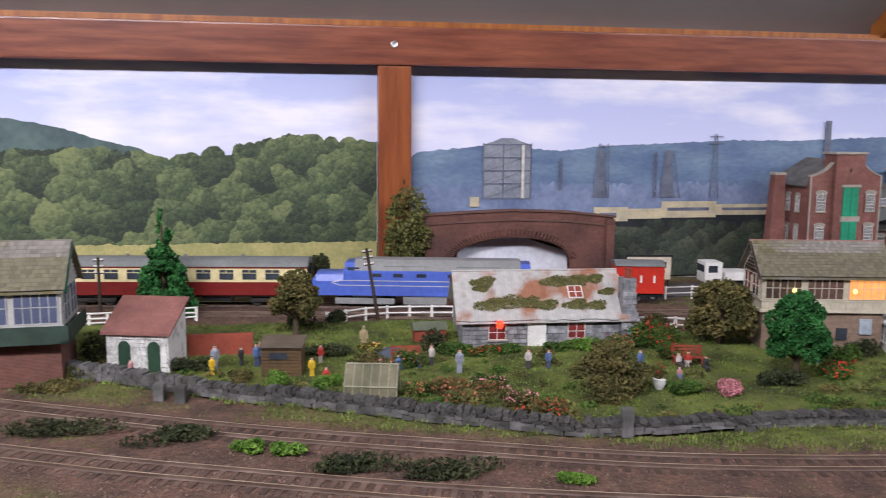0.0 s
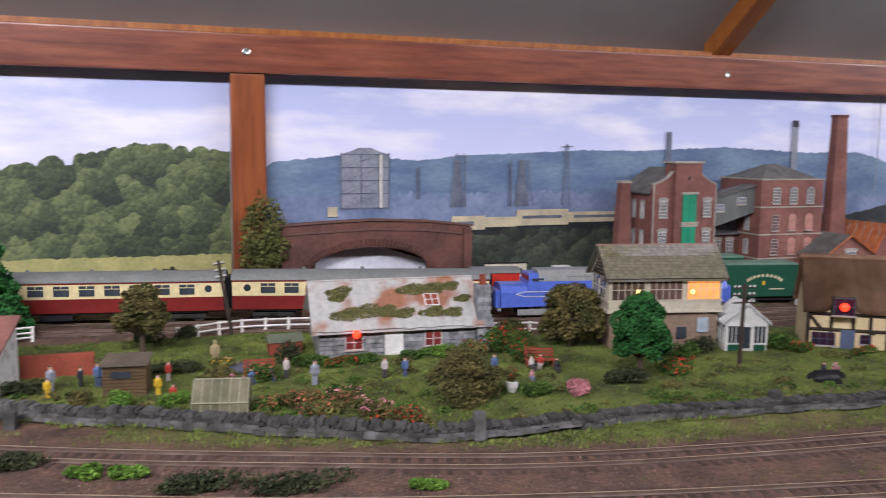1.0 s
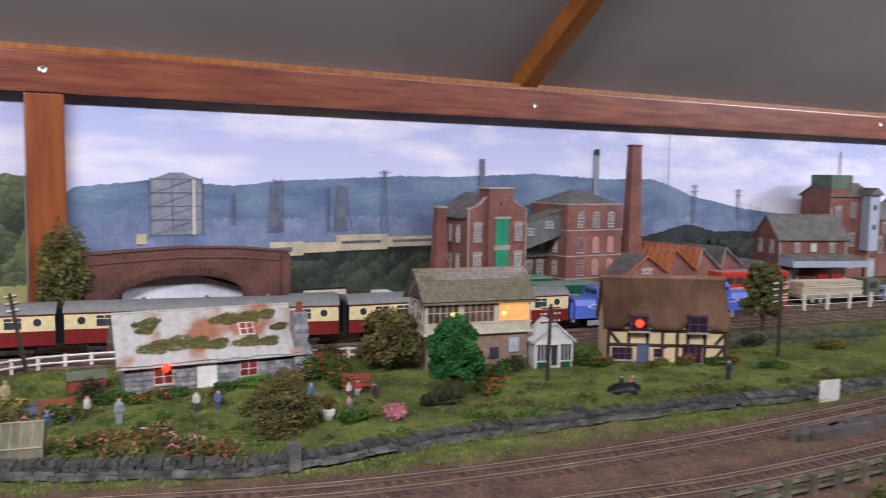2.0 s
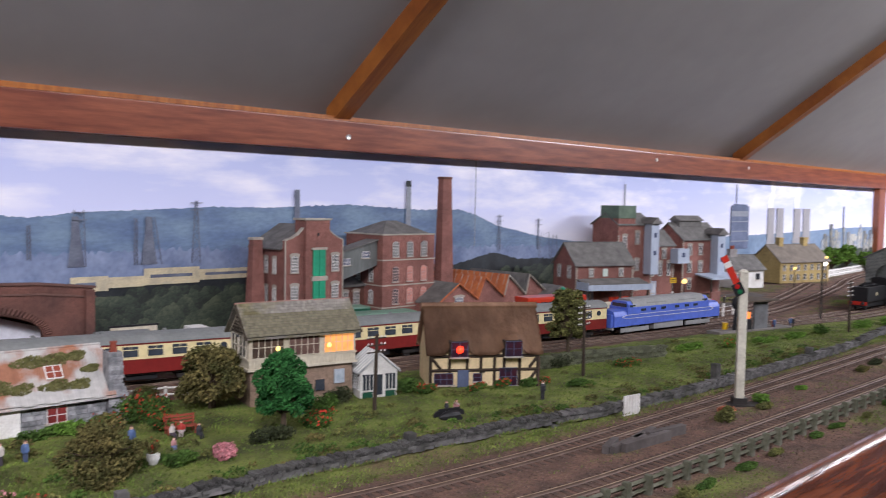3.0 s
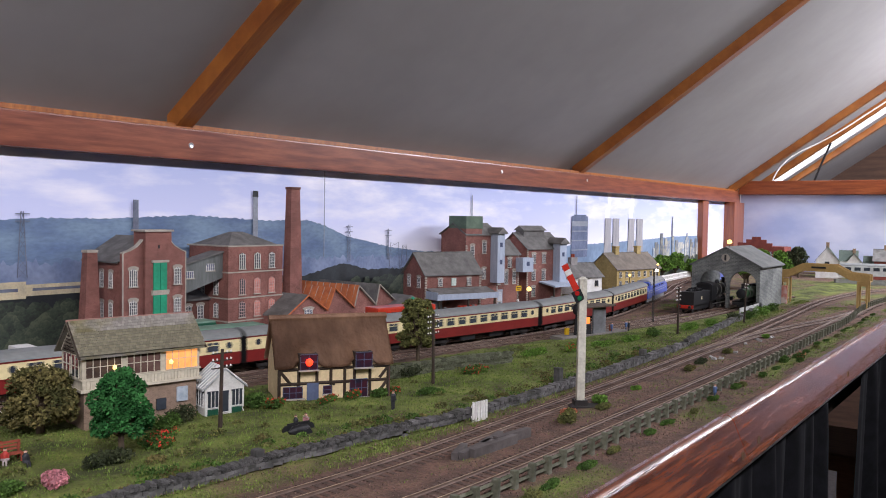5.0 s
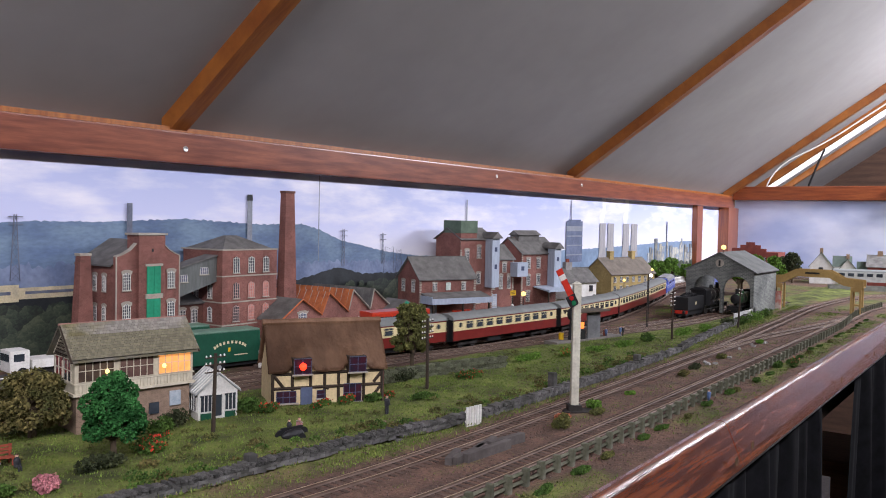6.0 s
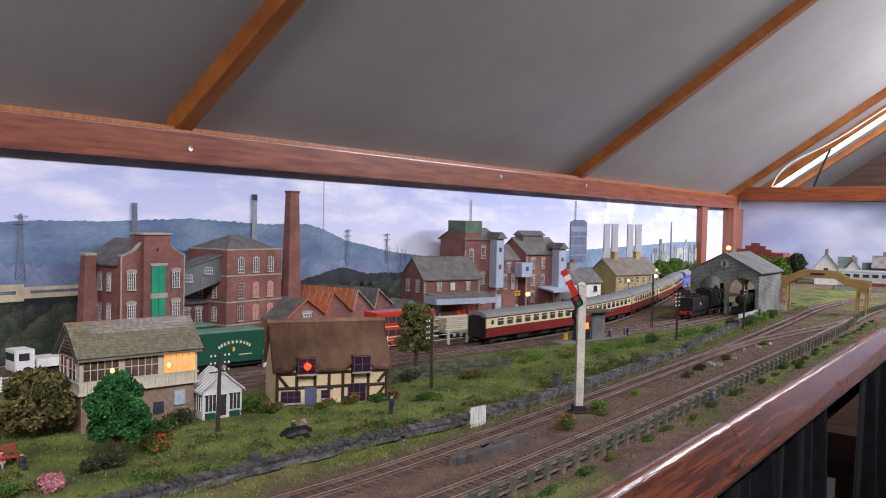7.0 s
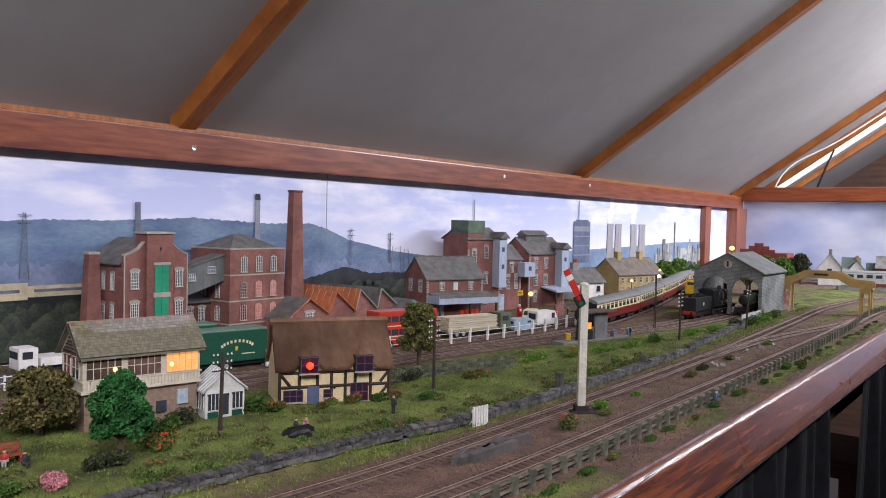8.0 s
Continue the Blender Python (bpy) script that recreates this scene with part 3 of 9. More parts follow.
sheet("backdrop_grass", rough([(0.0215, 0.05), (0.4, 0.058), (0.7, 0.05), (1.2, 0.04), (3.2, 0.04)], 0.001, 0.006, 9), 12, print_mat("printed_scrub", (0.10, 0.15, 0.06), (0.04, 0.06, 0.03), 40))
sheet("backdrop_wood_north", wooded([(0.2, 0.074), (0.5, 0.068), (0.9, 0.062), (1.2, 0.054)], 0.010, 5), 13, WOOD_DARK)
sheet("backdrop_wood_far", wooded([(1.0, 0.072), (1.3, 0.068), (1.8, 0.064), (2.4, 0.062), (2.86, 0.06)], 0.012, 6), 15, WOOD_DARK)

# gas holder, pylons and furnaces of the printed steelworks
bm = bmesh.new()
ly = PRINT_Y - 0.0012
box(bm, 0.112, 0.172, ly - 0.0003, ly, 0.1, 0.166)
prism(bm, [(0.112, 0.166), (0.172, 0.166), (0.158, 0.1705), (0.15, 0.174), (0.134, 0.174), (0.126, 0.1705)], ly - 0.0003, ly)
tagged(part("backdrop_gas_holder", bm, STEEL_LIGHT), kind="structure")
bm = bmesh.new()
for z in (0.1, 0.118, 0.134, 0.15, 0.166):
    box(bm, 0.111, 0.173, ly - 0.0008, ly - 0.0004, z - 0.0008, z + 0.0008)
for x in (0.112, 0.137, 0.172):
    box(bm, x - 0.0007, x + 0.0007, ly - 0.0012, ly - 0.0008, 0.1, 0.168)
for i in range(4):
    a, c = (0.112, 0.1 + 0.0165 * i), (0.16, 0.1165 + 0.0165 * i)
    prism(bm, [a, (a[0] + 0.001, a[1]), (c[0] + 0.001, c[1]), c], ly - 0.0016, ly - 0.0012)
tagged(part("backdrop_gas_holder_frame", bm, STEEL_PRINT), kind="structure")
structure("backdrop_gas_holder_pipe", boxes((0.16, 0.1635, ly - 0.002, ly - 0.0016, 0.1, 0.166)), print_mat("printed_white_pipe", (0.6, 0.57, 0.53), (0.5, 0.48, 0.45)))


def lattice(x, w, z0, z1, wt=0.25, arms=True):
    bm = bmesh.new()
    y = PRINT_Y - 0.0022
    for s in (-1, 1):
        prism(bm, [(x + s * w - 0.0006, z0), (x + s * w + 0.0006, z0), (x + s * w * wt + 0.0005, z1), (x + s * w * wt - 0.0005, z1)], y - 0.0002, y)
    n = 7
    for i in range(n):
        u, v = i / n, (i + 1) / n
        for s in (-1, 1):
            a = (x + s * w * (1 - (1 - wt) * u), z0 + (z1 - z0) * u)
            c = (x - s * w * (1 - (1 - wt) * v), z0 + (z1 - z0) * v)
            prism(bm, [a, (a[0] + 0.0006, a[1]), (c[0] + 0.0006, c[1]), c], y - 0.0006 - 0.0002 * (s + 1), y - 0.0004 - 0.0002 * (s + 1))
    if arms:
        for z in (z1 - 0.003, z1 - 0.012):
            box(bm, x - 0.009, x + 0.009, y - 0.0012, y - 0.001, z - 0.0005, z + 0.0005)
    return tagged(part("backdrop_pylon", bm, STEEL_PRINT), kind="structure")


for fx in (0.262, 0.352):  # hazy blast furnaces
    bm = prism(bmesh.new(), [(fx - 0.009, 0.1), (fx + 0.011, 0.1), (fx + 0.008, 0.118), (fx + 0.005, 0.14), (fx + 0.004, 0.16), (fx - 0.004, 0.16), (fx - 0.005, 0.14)], PRINT_Y - 0.002, PRINT_Y - 0.0018)
    tagged(part("backdrop_furnace", bm, STEEL_PRINT), kind="structure")
lattice(0.416, 0.006, 0.1, 0.181)
lattice(0.355, 0.014, 0.1, 0.16, 0.3, False)
lattice(0.266, 0.008, 0.1, 0.168, 0.7)
lattice(0.21, 0.002, 0.11, 0.15, 0.8, False)
lattice(0.335, 0.002, 0.1, 0.158, 0.8, False)
lattice(1.005, 0.004, 0.1, 0.165, 0.6)
lattice(1.115, 0.002, 0.1, 0.158, 0.5)
for nm, x, w, z0, z1, m in (("backdrop_stack", 0.5725, 0.0048, 0.1, 0.199, STEEL_PRINT), ("backdrop_stack", 0.786, 0.0055, 0.1, 0.209, STEEL_LIGHT), ("backdrop_stack", 0.786, 0.0057, 0.209, 0.2185, SOOT), ("backdrop_mast", 1.40, 0.002, 0.14, 0.23, STEEL_LIGHT), ("backdrop_mast", 1.9, 0.002, 0.19, 0.245, STEEL_PRINT), ("backdrop_mast", 2.61, 0.004, 0.1, 0.196, STEEL_PRINT)):
    bm = prism(bmesh.new(), [(x - w, z0), (x + w, z0), (x + w * 0.85, z1), (x - w * 0.85, z1)], PRINT_Y - 0.0026, PRINT_Y - 0.0022)
    tagged(part(nm, bm, m), kind="structure")
bm = bmesh.new()
for x0, x1, z0, z1 in ((0.255, 0.30, 0.070, 0.088), (0.30, 0.345, 0.073, 0.086), (0.345, 0.42, 0.074, 0.095), (0.42, 0.52, 0.077, 0.091), (0.095, 0.107, 0.09, 0.102)):
    box(bm, x0, x1, PRINT_Y - 0.0034, PRINT_Y - 0.003, z0, z1)
tagged(part("backdrop_pale_works", bm, PALE_PRINT), kind="structure")
bm = bmesh.new()
for x0, x1, z0, z1 in ((0.353, 0.41, 0.083, 0.087), (0.428, 0.512, 0.083, 0.0865), (0.262, 0.285, 0.076, 0.081)):
    box(bm, x0, x1, PRINT_Y - 0.0038, PRINT_Y - 0.0036, z0, z1)
tagged(part("backdrop_works_windows", bm, STEEL_PRINT), kind="structure")
for x0, x1 in ((2.076, 2.125), (2.13, 2.182), (2.24, 2.295), (2.302, 2.36)):
    c, w = (x0 + x1) / 2, (x1 - x0) / 2
    out = [(c - w, 0.087), (c + w, 0.087), (c + w * 0.84, 0.12), (c + w * 0.76, 0.15), (c + w * 0.78, 0.17), (c + w * 0.84, 0.186), (c - w * 0.84, 0.186), (c - w * 0.78, 0.17), (c - w * 0.76, 0.15), (c - w * 0.84, 0.12)]
    tagged(part("backdrop_cooling_tower", prism(bmesh.new(), out, PRINT_Y - 0.0026, PRINT_Y - 0.0022), TOWER_PRINT), kind="structure")
for x, z0, drift in ((2.095, 0.187, 0.012), (2.262, 0.187, 0.010)):  # steam plumes
    out = [(x - 0.011, z0), (x + 0.014, z0), (x + 0.020, z0 + 0.02), (x + 0.014 + drift, z0 + 0.045), (x + 0.016 + drift, z0 + 0.072), (x - 0.012 + drift, z0 + 0.072), (x - 0.008 + drift, z0 + 0.04), (x - 0.015, z0 + 0.018)]
    tagged(part("backdrop_steam", prism(bmesh.new(), out, PRINT_Y - 0.0004, PRINT_Y - 0.0003), print_mat("printed_steam", (0.86, 0.85, 0.9), (0.72, 0.74, 0.86), 30)), kind="structure")
structure("backdrop_seam", boxes((0.9375, 0.9388, PRINT_Y - 0.0056, PRINT_Y - 0.005, 0.11, 0.258)), STEEL_LIGHT)
lattice(1.135, 0.016, 0.08, 0.132, 0.75, False)
lattice(1.165, 0.010, 0.08, 0.126, 0.6, False)
bm = boxes((1.873, 1.969, PRINT_Y - 0.0026, PRINT_Y - 0.0022, 0.08, 0.19), (1.885, 1.957, PRINT_Y - 0.003, PRINT_Y - 0.0027, 0.19, 0.194))
tagged(part("backdrop_gas_holder", bm, print_mat("printed_blue_steel", (0.14, 0.17, 0.26), (0.08, 0.10, 0.17), 30)), kind="structure")
bm = boxes(*[(1.872, 1.97, PRINT_Y - 0.0034, PRINT_Y - 0.003, z - 0.0015, z + 0.0015) for z in (0.1, 0.125, 0.15, 0.175)], (1.873, 1.969, PRINT_Y - 0.003, PRINT_Y - 0.0027, 0.163, 0.174))
tagged(part("backdrop_gas_holder_bands", bm, STEEL_LIGHT), kind="structure")
rng = random.Random(3)
bm = bmesh.new()
for i in range(26):
    x = rng.uniform(2.45, 2.88)
    w, h = rng.uniform(0.003, 0.016), rng.uniform(0.085, 0.12) + (0.025 if i % 5 == 0 else 0)
    box(bm, x - w, x + w, PRINT_Y - 0.003 - 0.00002 * i, PRINT_Y - 0.0022, 0.05, h)
tagged(part("backdrop_refinery", bm, print_mat("printed_refinery", (0.46, 0.43, 0.34), (0.16, 0.20, 0.27), 60, island=0.5)), kind="structure")

# ---- ground ----
TRACKS = {
    "near": [(-1.6, 0.98), (-1.0, 0.8), (-0.6, 0.62), (-0.269, 0.475), (-0.146, 0.427), (0.0, 0.378), (0.2, 0.332), (0.396, 0.307), (0.877, 0.299), (1.324, 0.295), (1.72, 0.296), (2.1, 0.29), (2.45, 0.2), (2.68, 0.0), (2.75, -0.4)],
    "middle": [(-1.6, 1.08), (-1.0, 0.87), (-0.6, 0.7), (-0.3, 0.563), (-0.153, 0.498), (-0.026, 0.452), (0.115, 0.408), (0.3, 0.382), (0.498, 0.374), (0.949, 0.374), (1.23, 0.378), (1.6, 0.392), (2.08, 0.405), (2.5, 0.34), (2.8, 0.1), (2.9, -0.4)],
    "crossover": [(1.08, 0.375), (1.25, 0.368), (1.45, 0.345), (1.65, 0.312), (1.85, 0.297)],
    "main": [(-1.9, 0.88), (-0.9, 0.91), (-0.415, 0.902), (-0.225, 0.887), (-0.103, 0.865), (0.05, 0.838), (0.269, 0.782), (0.537, 0.742), (0.745, 0.708), (0.92, 0.67), (1.16, 0.647), (1.3, 0.65), (1.44, 0.664), (1.63, 0.697), (1.83, 0.738), (2.03, 0.784), (2.2, 0.83), (2.5, 0.88), (2.8, 0.89), (3.05, 0.8), (3.15, 0.5), (3.16, -0.5)],
    "loop": [(-1.9, 0.80), (-0.9, 0.848), (-0.3, 0.842), (0.0, 0.80), (0.269, 0.735), (0.537, 0.695), (0.834, 0.652), (1.038, 0.612), (1.25, 0.56), (1.41, 0.528), (1.7, 0.512), (1.9, 0.50), (2.1, 0.498)],
    "siding": [(0.6, 0.77), (0.9, 0.72), (1.16, 0.69), (1.44, 0.712), (1.7, 0.77), (2.0, 0.85)],
    "bay": [(1.1, 0.60), (1.4, 0.57), (1.6, 0.557), (1.7, 0.554), (2.1, 0.553)],
}
WALL_LINE = [(-0.34, 0.665), (-0.285, 0.634), (-0.161, 0.567), (-0.04, 0.503), (0.03, 0.472), (0.084, 0.455), (0.209, 0.45), (0.3, 0.446), (0.397, 0.428), (0.52, 0.411), (0.701, 0.405), (0.9, 0.404), (1.054, 0.408), (1.3, 0.43), (1.6, 0.455)]


def polyline_y(line, x):
    return float(np.interp(x, [p[0] for p in line], [p[1] for p in line]))


def sample(key):
    ss, xs, ys = lerp_path(TRACKS[key], 0.01)
    return np.stack([xs, ys], axis=1)


TRACK_PTS = np.concatenate([sample(k) for k in TRACKS])
GX, GY = np.arange(-2.0, 3.3, 0.01), np.arange(0.2115, 0.9985, 0.01)
gx2, gy2 = np.meshgrid(GX, GY, indexing="ij")
dist = np.full(gx2.shape, 9.0)
for p in TRACK_PTS[::2]:
    i0, i1 = np.searchsorted(GX, (p[0] - 0.06, p[0] + 0.06))
    d = np.hypot(gx2[i0:i1] - p[0], gy2[i0:i1] - p[1])
    dist[i0:i1] = np.minimum(dist[i0:i1], d)
wall_y = np.interp(gx2, [p[0] for p in WALL_LINE], [p[1] for p in WALL_LINE])
back_y = np.interp(gx2, [-2, -0.3, 0.0, 0.25, 0.6, 0.9, 1.2, 1.6], [0.8, 0.80, 0.77, 0.705, 0.655, 0.62, 0.57, 0.53])
garden = (gy2 > wall_y) & (gy2 < back_y)


def bumpy(x, y, s, seed):
    return np.array([noise.noise(Vector((a * s, b_ * s, seed))) for a, b_ in zip(x.ravel(), y.ravel())]).reshape(x.shape)


n1, n2 = bumpy(gx2, gy2, 9, 1.3), bumpy(gx2, gy2, 45, 7.7)
away = np.clip((dist - 0.02) / 0.03, 0, 1)
grass = np.where(garden, 1.0, np.clip((dist - 0.026) / 0.02, 0, 1) * np.clip(0.45 + n1 * 1.1 + n2 * 0.7, 0, 1) * 0.9)
grass = np.where(gy2 > np.maximum(back_y, 0.66), grass * 0.5, grass)
grass = np.where(gy2 < 0.27, np.clip(0.72 + n1 * 1.5 + n2 * 0.5, 0.05, 1.0) * np.clip((gy2 - 0.234 - n1 * 0.02) / 0.008, 0, 1), grass)
grass = np.where((gy2 < wall_y) & (gy2 > wall_y - 0.05), np.maximum(grass, np.clip((dist - 0.023) / 0.012, 0, 1) * np.clip(0.8 + n1 * 1.2 + n2 * 0.4, 0, 1)), grass)
hump = np.exp(-((gx2 - 0.0) / 0.07) ** 2 - ((gy2 - 0.745) / 0.035) ** 2) * 0.007
hz_ = -0.0027 + away * (n1 * 0.003 + n2 * 0.0012) + np.where(garden, 0.003, 0) * away + hump * away
verts = np.stack([gx2.ravel(), gy2.ravel(), hz_.ravel()], axis=1).tolist()
ny = len(GY)
faces = [(i * ny + j, (i + 1) * ny + j, (i + 1) * ny + j + 1, i * ny + j + 1) for i in range(len(GX) - 1) for j in range(ny - 1)]
me = bpy.data.meshes.new("ground")
me.from_pydata(verts, [], faces)
att = me.attributes.new("grass", "FLOAT", "POINT")
att.data.foreach_set("value", grass.ravel().astype(np.float32))
for p in me.polygons:
    p.use_smooth = True
gm = mat("ground_cover", (0.165, 0.092, 0.068), 0.95, (0.082, 0.050, 0.041), 45, 8, bump=1.0, bscale=500, fine=0.3)
N, Lk = gm.node_tree.nodes, gm.node_tree.links
b = N["Principled BSDF"]
dirt = b.inputs["Base Color"].links[0].from_socket
ga = N.new("ShaderNodeAttribute")
ga.attribute_name = "grass"
tc = N.new("ShaderNodeTexCoord")
nz = N.new("ShaderNodeTexNoise")
nz.inputs["Scale"].default_value, nz.inputs["Detail"].default_value = 22, 8
Lk.new(tc.outputs["Object"], nz.inputs["Vector"])
cr = N.new("ShaderNodeValToRGB")
cr.color_ramp.elements[0].position, cr.color_ramp.elements[1].position = 0.36, 0.66
cr.color_ramp.elements[0].color, cr.color_ramp.elements[1].color = (0.05, 0.06, 0.018, 1), (0.17, 0.2, 0.045, 1)
Lk.new(nz.outputs[0], cr.inputs[0])
nf = N.new("ShaderNodeTexNoise")
nf.inputs["Scale"].default_value, nf.inputs["Detail"].default_value = 420, 3
Lk.new(tc.outputs["Object"], nf.inputs["Vector"])
ad = N.new("ShaderNodeMath")
ad.operation = "MULTIPLY_ADD"
ad.inputs[1].default_value, ad.inputs[2].default_value = 0.9, -0.45
Lk.new(nf.outputs[0], ad.inputs[0])
sm = N.new("ShaderNodeMath")
sm.use_clamp = True
Lk.new(ad.outputs[0], sm.inputs[0])
Lk.new(ga.outputs["Fac"], sm.inputs[1])
mx = N.new("ShaderNodeMix")
mx.data_type = "RGBA"
Lk.new(sm.outputs[0], mx.inputs["Factor"])
Lk.new(dirt, mx.inputs["A"])
Lk.new(cr.outputs[0], mx.inputs["B"])
mf = N.new("ShaderNodeMapRange")
mf.inputs[3].default_value, mf.inputs[4].default_value = 0.6, 1.4
Lk.new(nf.outputs[0], mf.inputs[0])
m3 = N.new("ShaderNodeMix")
m3.data_type, m3.blend_type = "RGBA", "MULTIPLY"
m3.inputs["Factor"].default_value = 1
Lk.new(mx.outputs["Result"], m3.inputs["A"])
Lk.new(mf.outputs[0], m3.inputs["B"])
Lk.new(m3.outputs["Result"], b.inputs["Base Color"])
me.materials.append(gm)
tagged(new("ground", me), "brown ballast and static grass on the layout's baseboard", kind="structure")
tagged(part("ground_end", boxes((2.35, 3.298, -1.2, 0.211, -0.03, -0.006)), mat("end_ground", (0.12, 0.08, 0.055), 0.95, (0.12, 0.14, 0.04), 12, bump=0.8)), kind="structure")
tagged(part("baseboard", boxes((-2.0, 3.298, 0.235, 0.999, -0.05, -0.02)), TIMBER_DARK), kind="structure")


def ground_z(x, y):
    i, j = int(np.clip(np.searchsorted(GX, x), 1, len(GX) - 1)), int(np.clip(np.searchsorted(GY, y), 1, len(GY) - 1))
    return float(hz_[i, j])


# ---- railway tracks ----
sleeper_me = finish(boxes((-0.0017, 0.0017, -0.0165, 0.0165, -0.0046, -0.0022)), "sleeper", SLEEPER_M)


def track(key, label, single=0):
    ss, xs, ys = lerp_path(TRACKS[key], 0.008)
    hd = np.arctan2(np.gradient(ys), np.gradient(xs))
    th = thing("railway_track", label, "railway track", kind="structure")
    bm = bmesh.new()
    for off in (-0.00825, 0.00825):
        bm2 = bmesh.new()
        prev = None
        for x, y, h in zip(xs[::2], ys[::2], hd[::2]):
            nx_, ny_ = -math.sin(h), math.cos(h)
            row = [bm2.verts.new((x + nx_ * (off + w), y + ny_ * (off + w), z)) for w, z in ((-0.0011, -0.0022), (-0.0004, -0.0016), (-0.0005, 0.0), (0.0005, 0.0), (0.0004, -0.0016), (0.0011, -0.0022))]
            if prev:
                for i in range(5):
                    bm2.faces.new((prev[i], row[i], row[i + 1], prev[i + 1])).material_index = 1 if i == 2 else 0
            prev = row
        part("rail", bm2, [RAIL_M, RAIL_TOP], th)
    n_single = 0
    for x, y, h in zip(xs, ys, hd):
        if single and 0.0 < x < 1.35 and n_single < single:
            part("sleeper", sleeper_me, None, th, m=pose(x, y, 0, 0, 0, math.degrees(h)))
            n_single += 1
        else:
            box(bm, -0.0017, 0.0017, -0.0165, 0.0165, -0.0046, -0.0022, pose(x, y, 0, 0, 0, math.degrees(h)))
    tagged(part("sleepers", bm, SLEEPER_M, th), kind="stuff")
    return th


track("near", "model railway track with brown sleepers beside the front fence", 220)
track("middle", "model railway track with rusty rails below the stone wall", 220)
track("crossover", "rusty crossover track between the two front lines")
track("main", "model railway track on which the passenger train runs")
track("loop", "model railway track beside the running line")
track("siding", "siding track with dark sleepers beside the yard")
track("bay", "short siding track leading into the engine shed")

N_COACH = 5
TRAIN_T = [0.0, 1.0, 2.0, 3.5, 4.5, 5.0, 6.5, 7.0, 8.0]
TRAIN_S = [2.068, 2.402, 2.702, 3.232, 3.602, 3.782, 4.290, 4.449, 4.765]


# ---- trains ----
MS, MXX, MYY = lerp_path(TRACKS["main"], 0.004)


def on_main(s):
    """Place on the running line, s metres along it."""
    return np.interp(s, MS, MXX), np.interp(s, MS, MYY)


def ride(s, length):
    """Pose of a vehicle whose middle is s metres along the line, standing on its two bogies."""
    a, b_ = on_main(s - length * 0.34), on_main(s + length * 0.34)
    return pose((a[0] + b_[0]) / 2, (a[1] + b_[1]) / 2, 0, 0, 0, math.degrees(math.atan2(b_[1] - a[1], b_[0] - a[0])))


def bogie(parent, x, name="bogie"):
    bg = part(name, boxes((x - 0.021, x + 0.021, -0.0115, -0.0095, 0.004, 0.0085), (x - 0.021, x + 0.021, 0.0095, 0.0115, 0.004, 0.0085), (x - 0.004, x + 0.004, -0.0115, 0.0115, 0.004, 0.008), bevel=0.0008), DARK_IRON, parent)
    for dx in (-0.014, 0.014):
        bm = bmesh.new()
        for s in (-1, 1):
            rod(bm, (x + dx, s * 0.0072, 0.0063), (x + dx, s * 0.0093, 0.0063), 0.0063, seg=14)
        rod(bm, (x + dx, -0.0072, 0.0063), (x + dx, 0.0072, 0.0063), 0.0012, seg=6)
        part("wheelset", bm, DARK_IRON, bg)
    return bg


COACH_L = 0.268


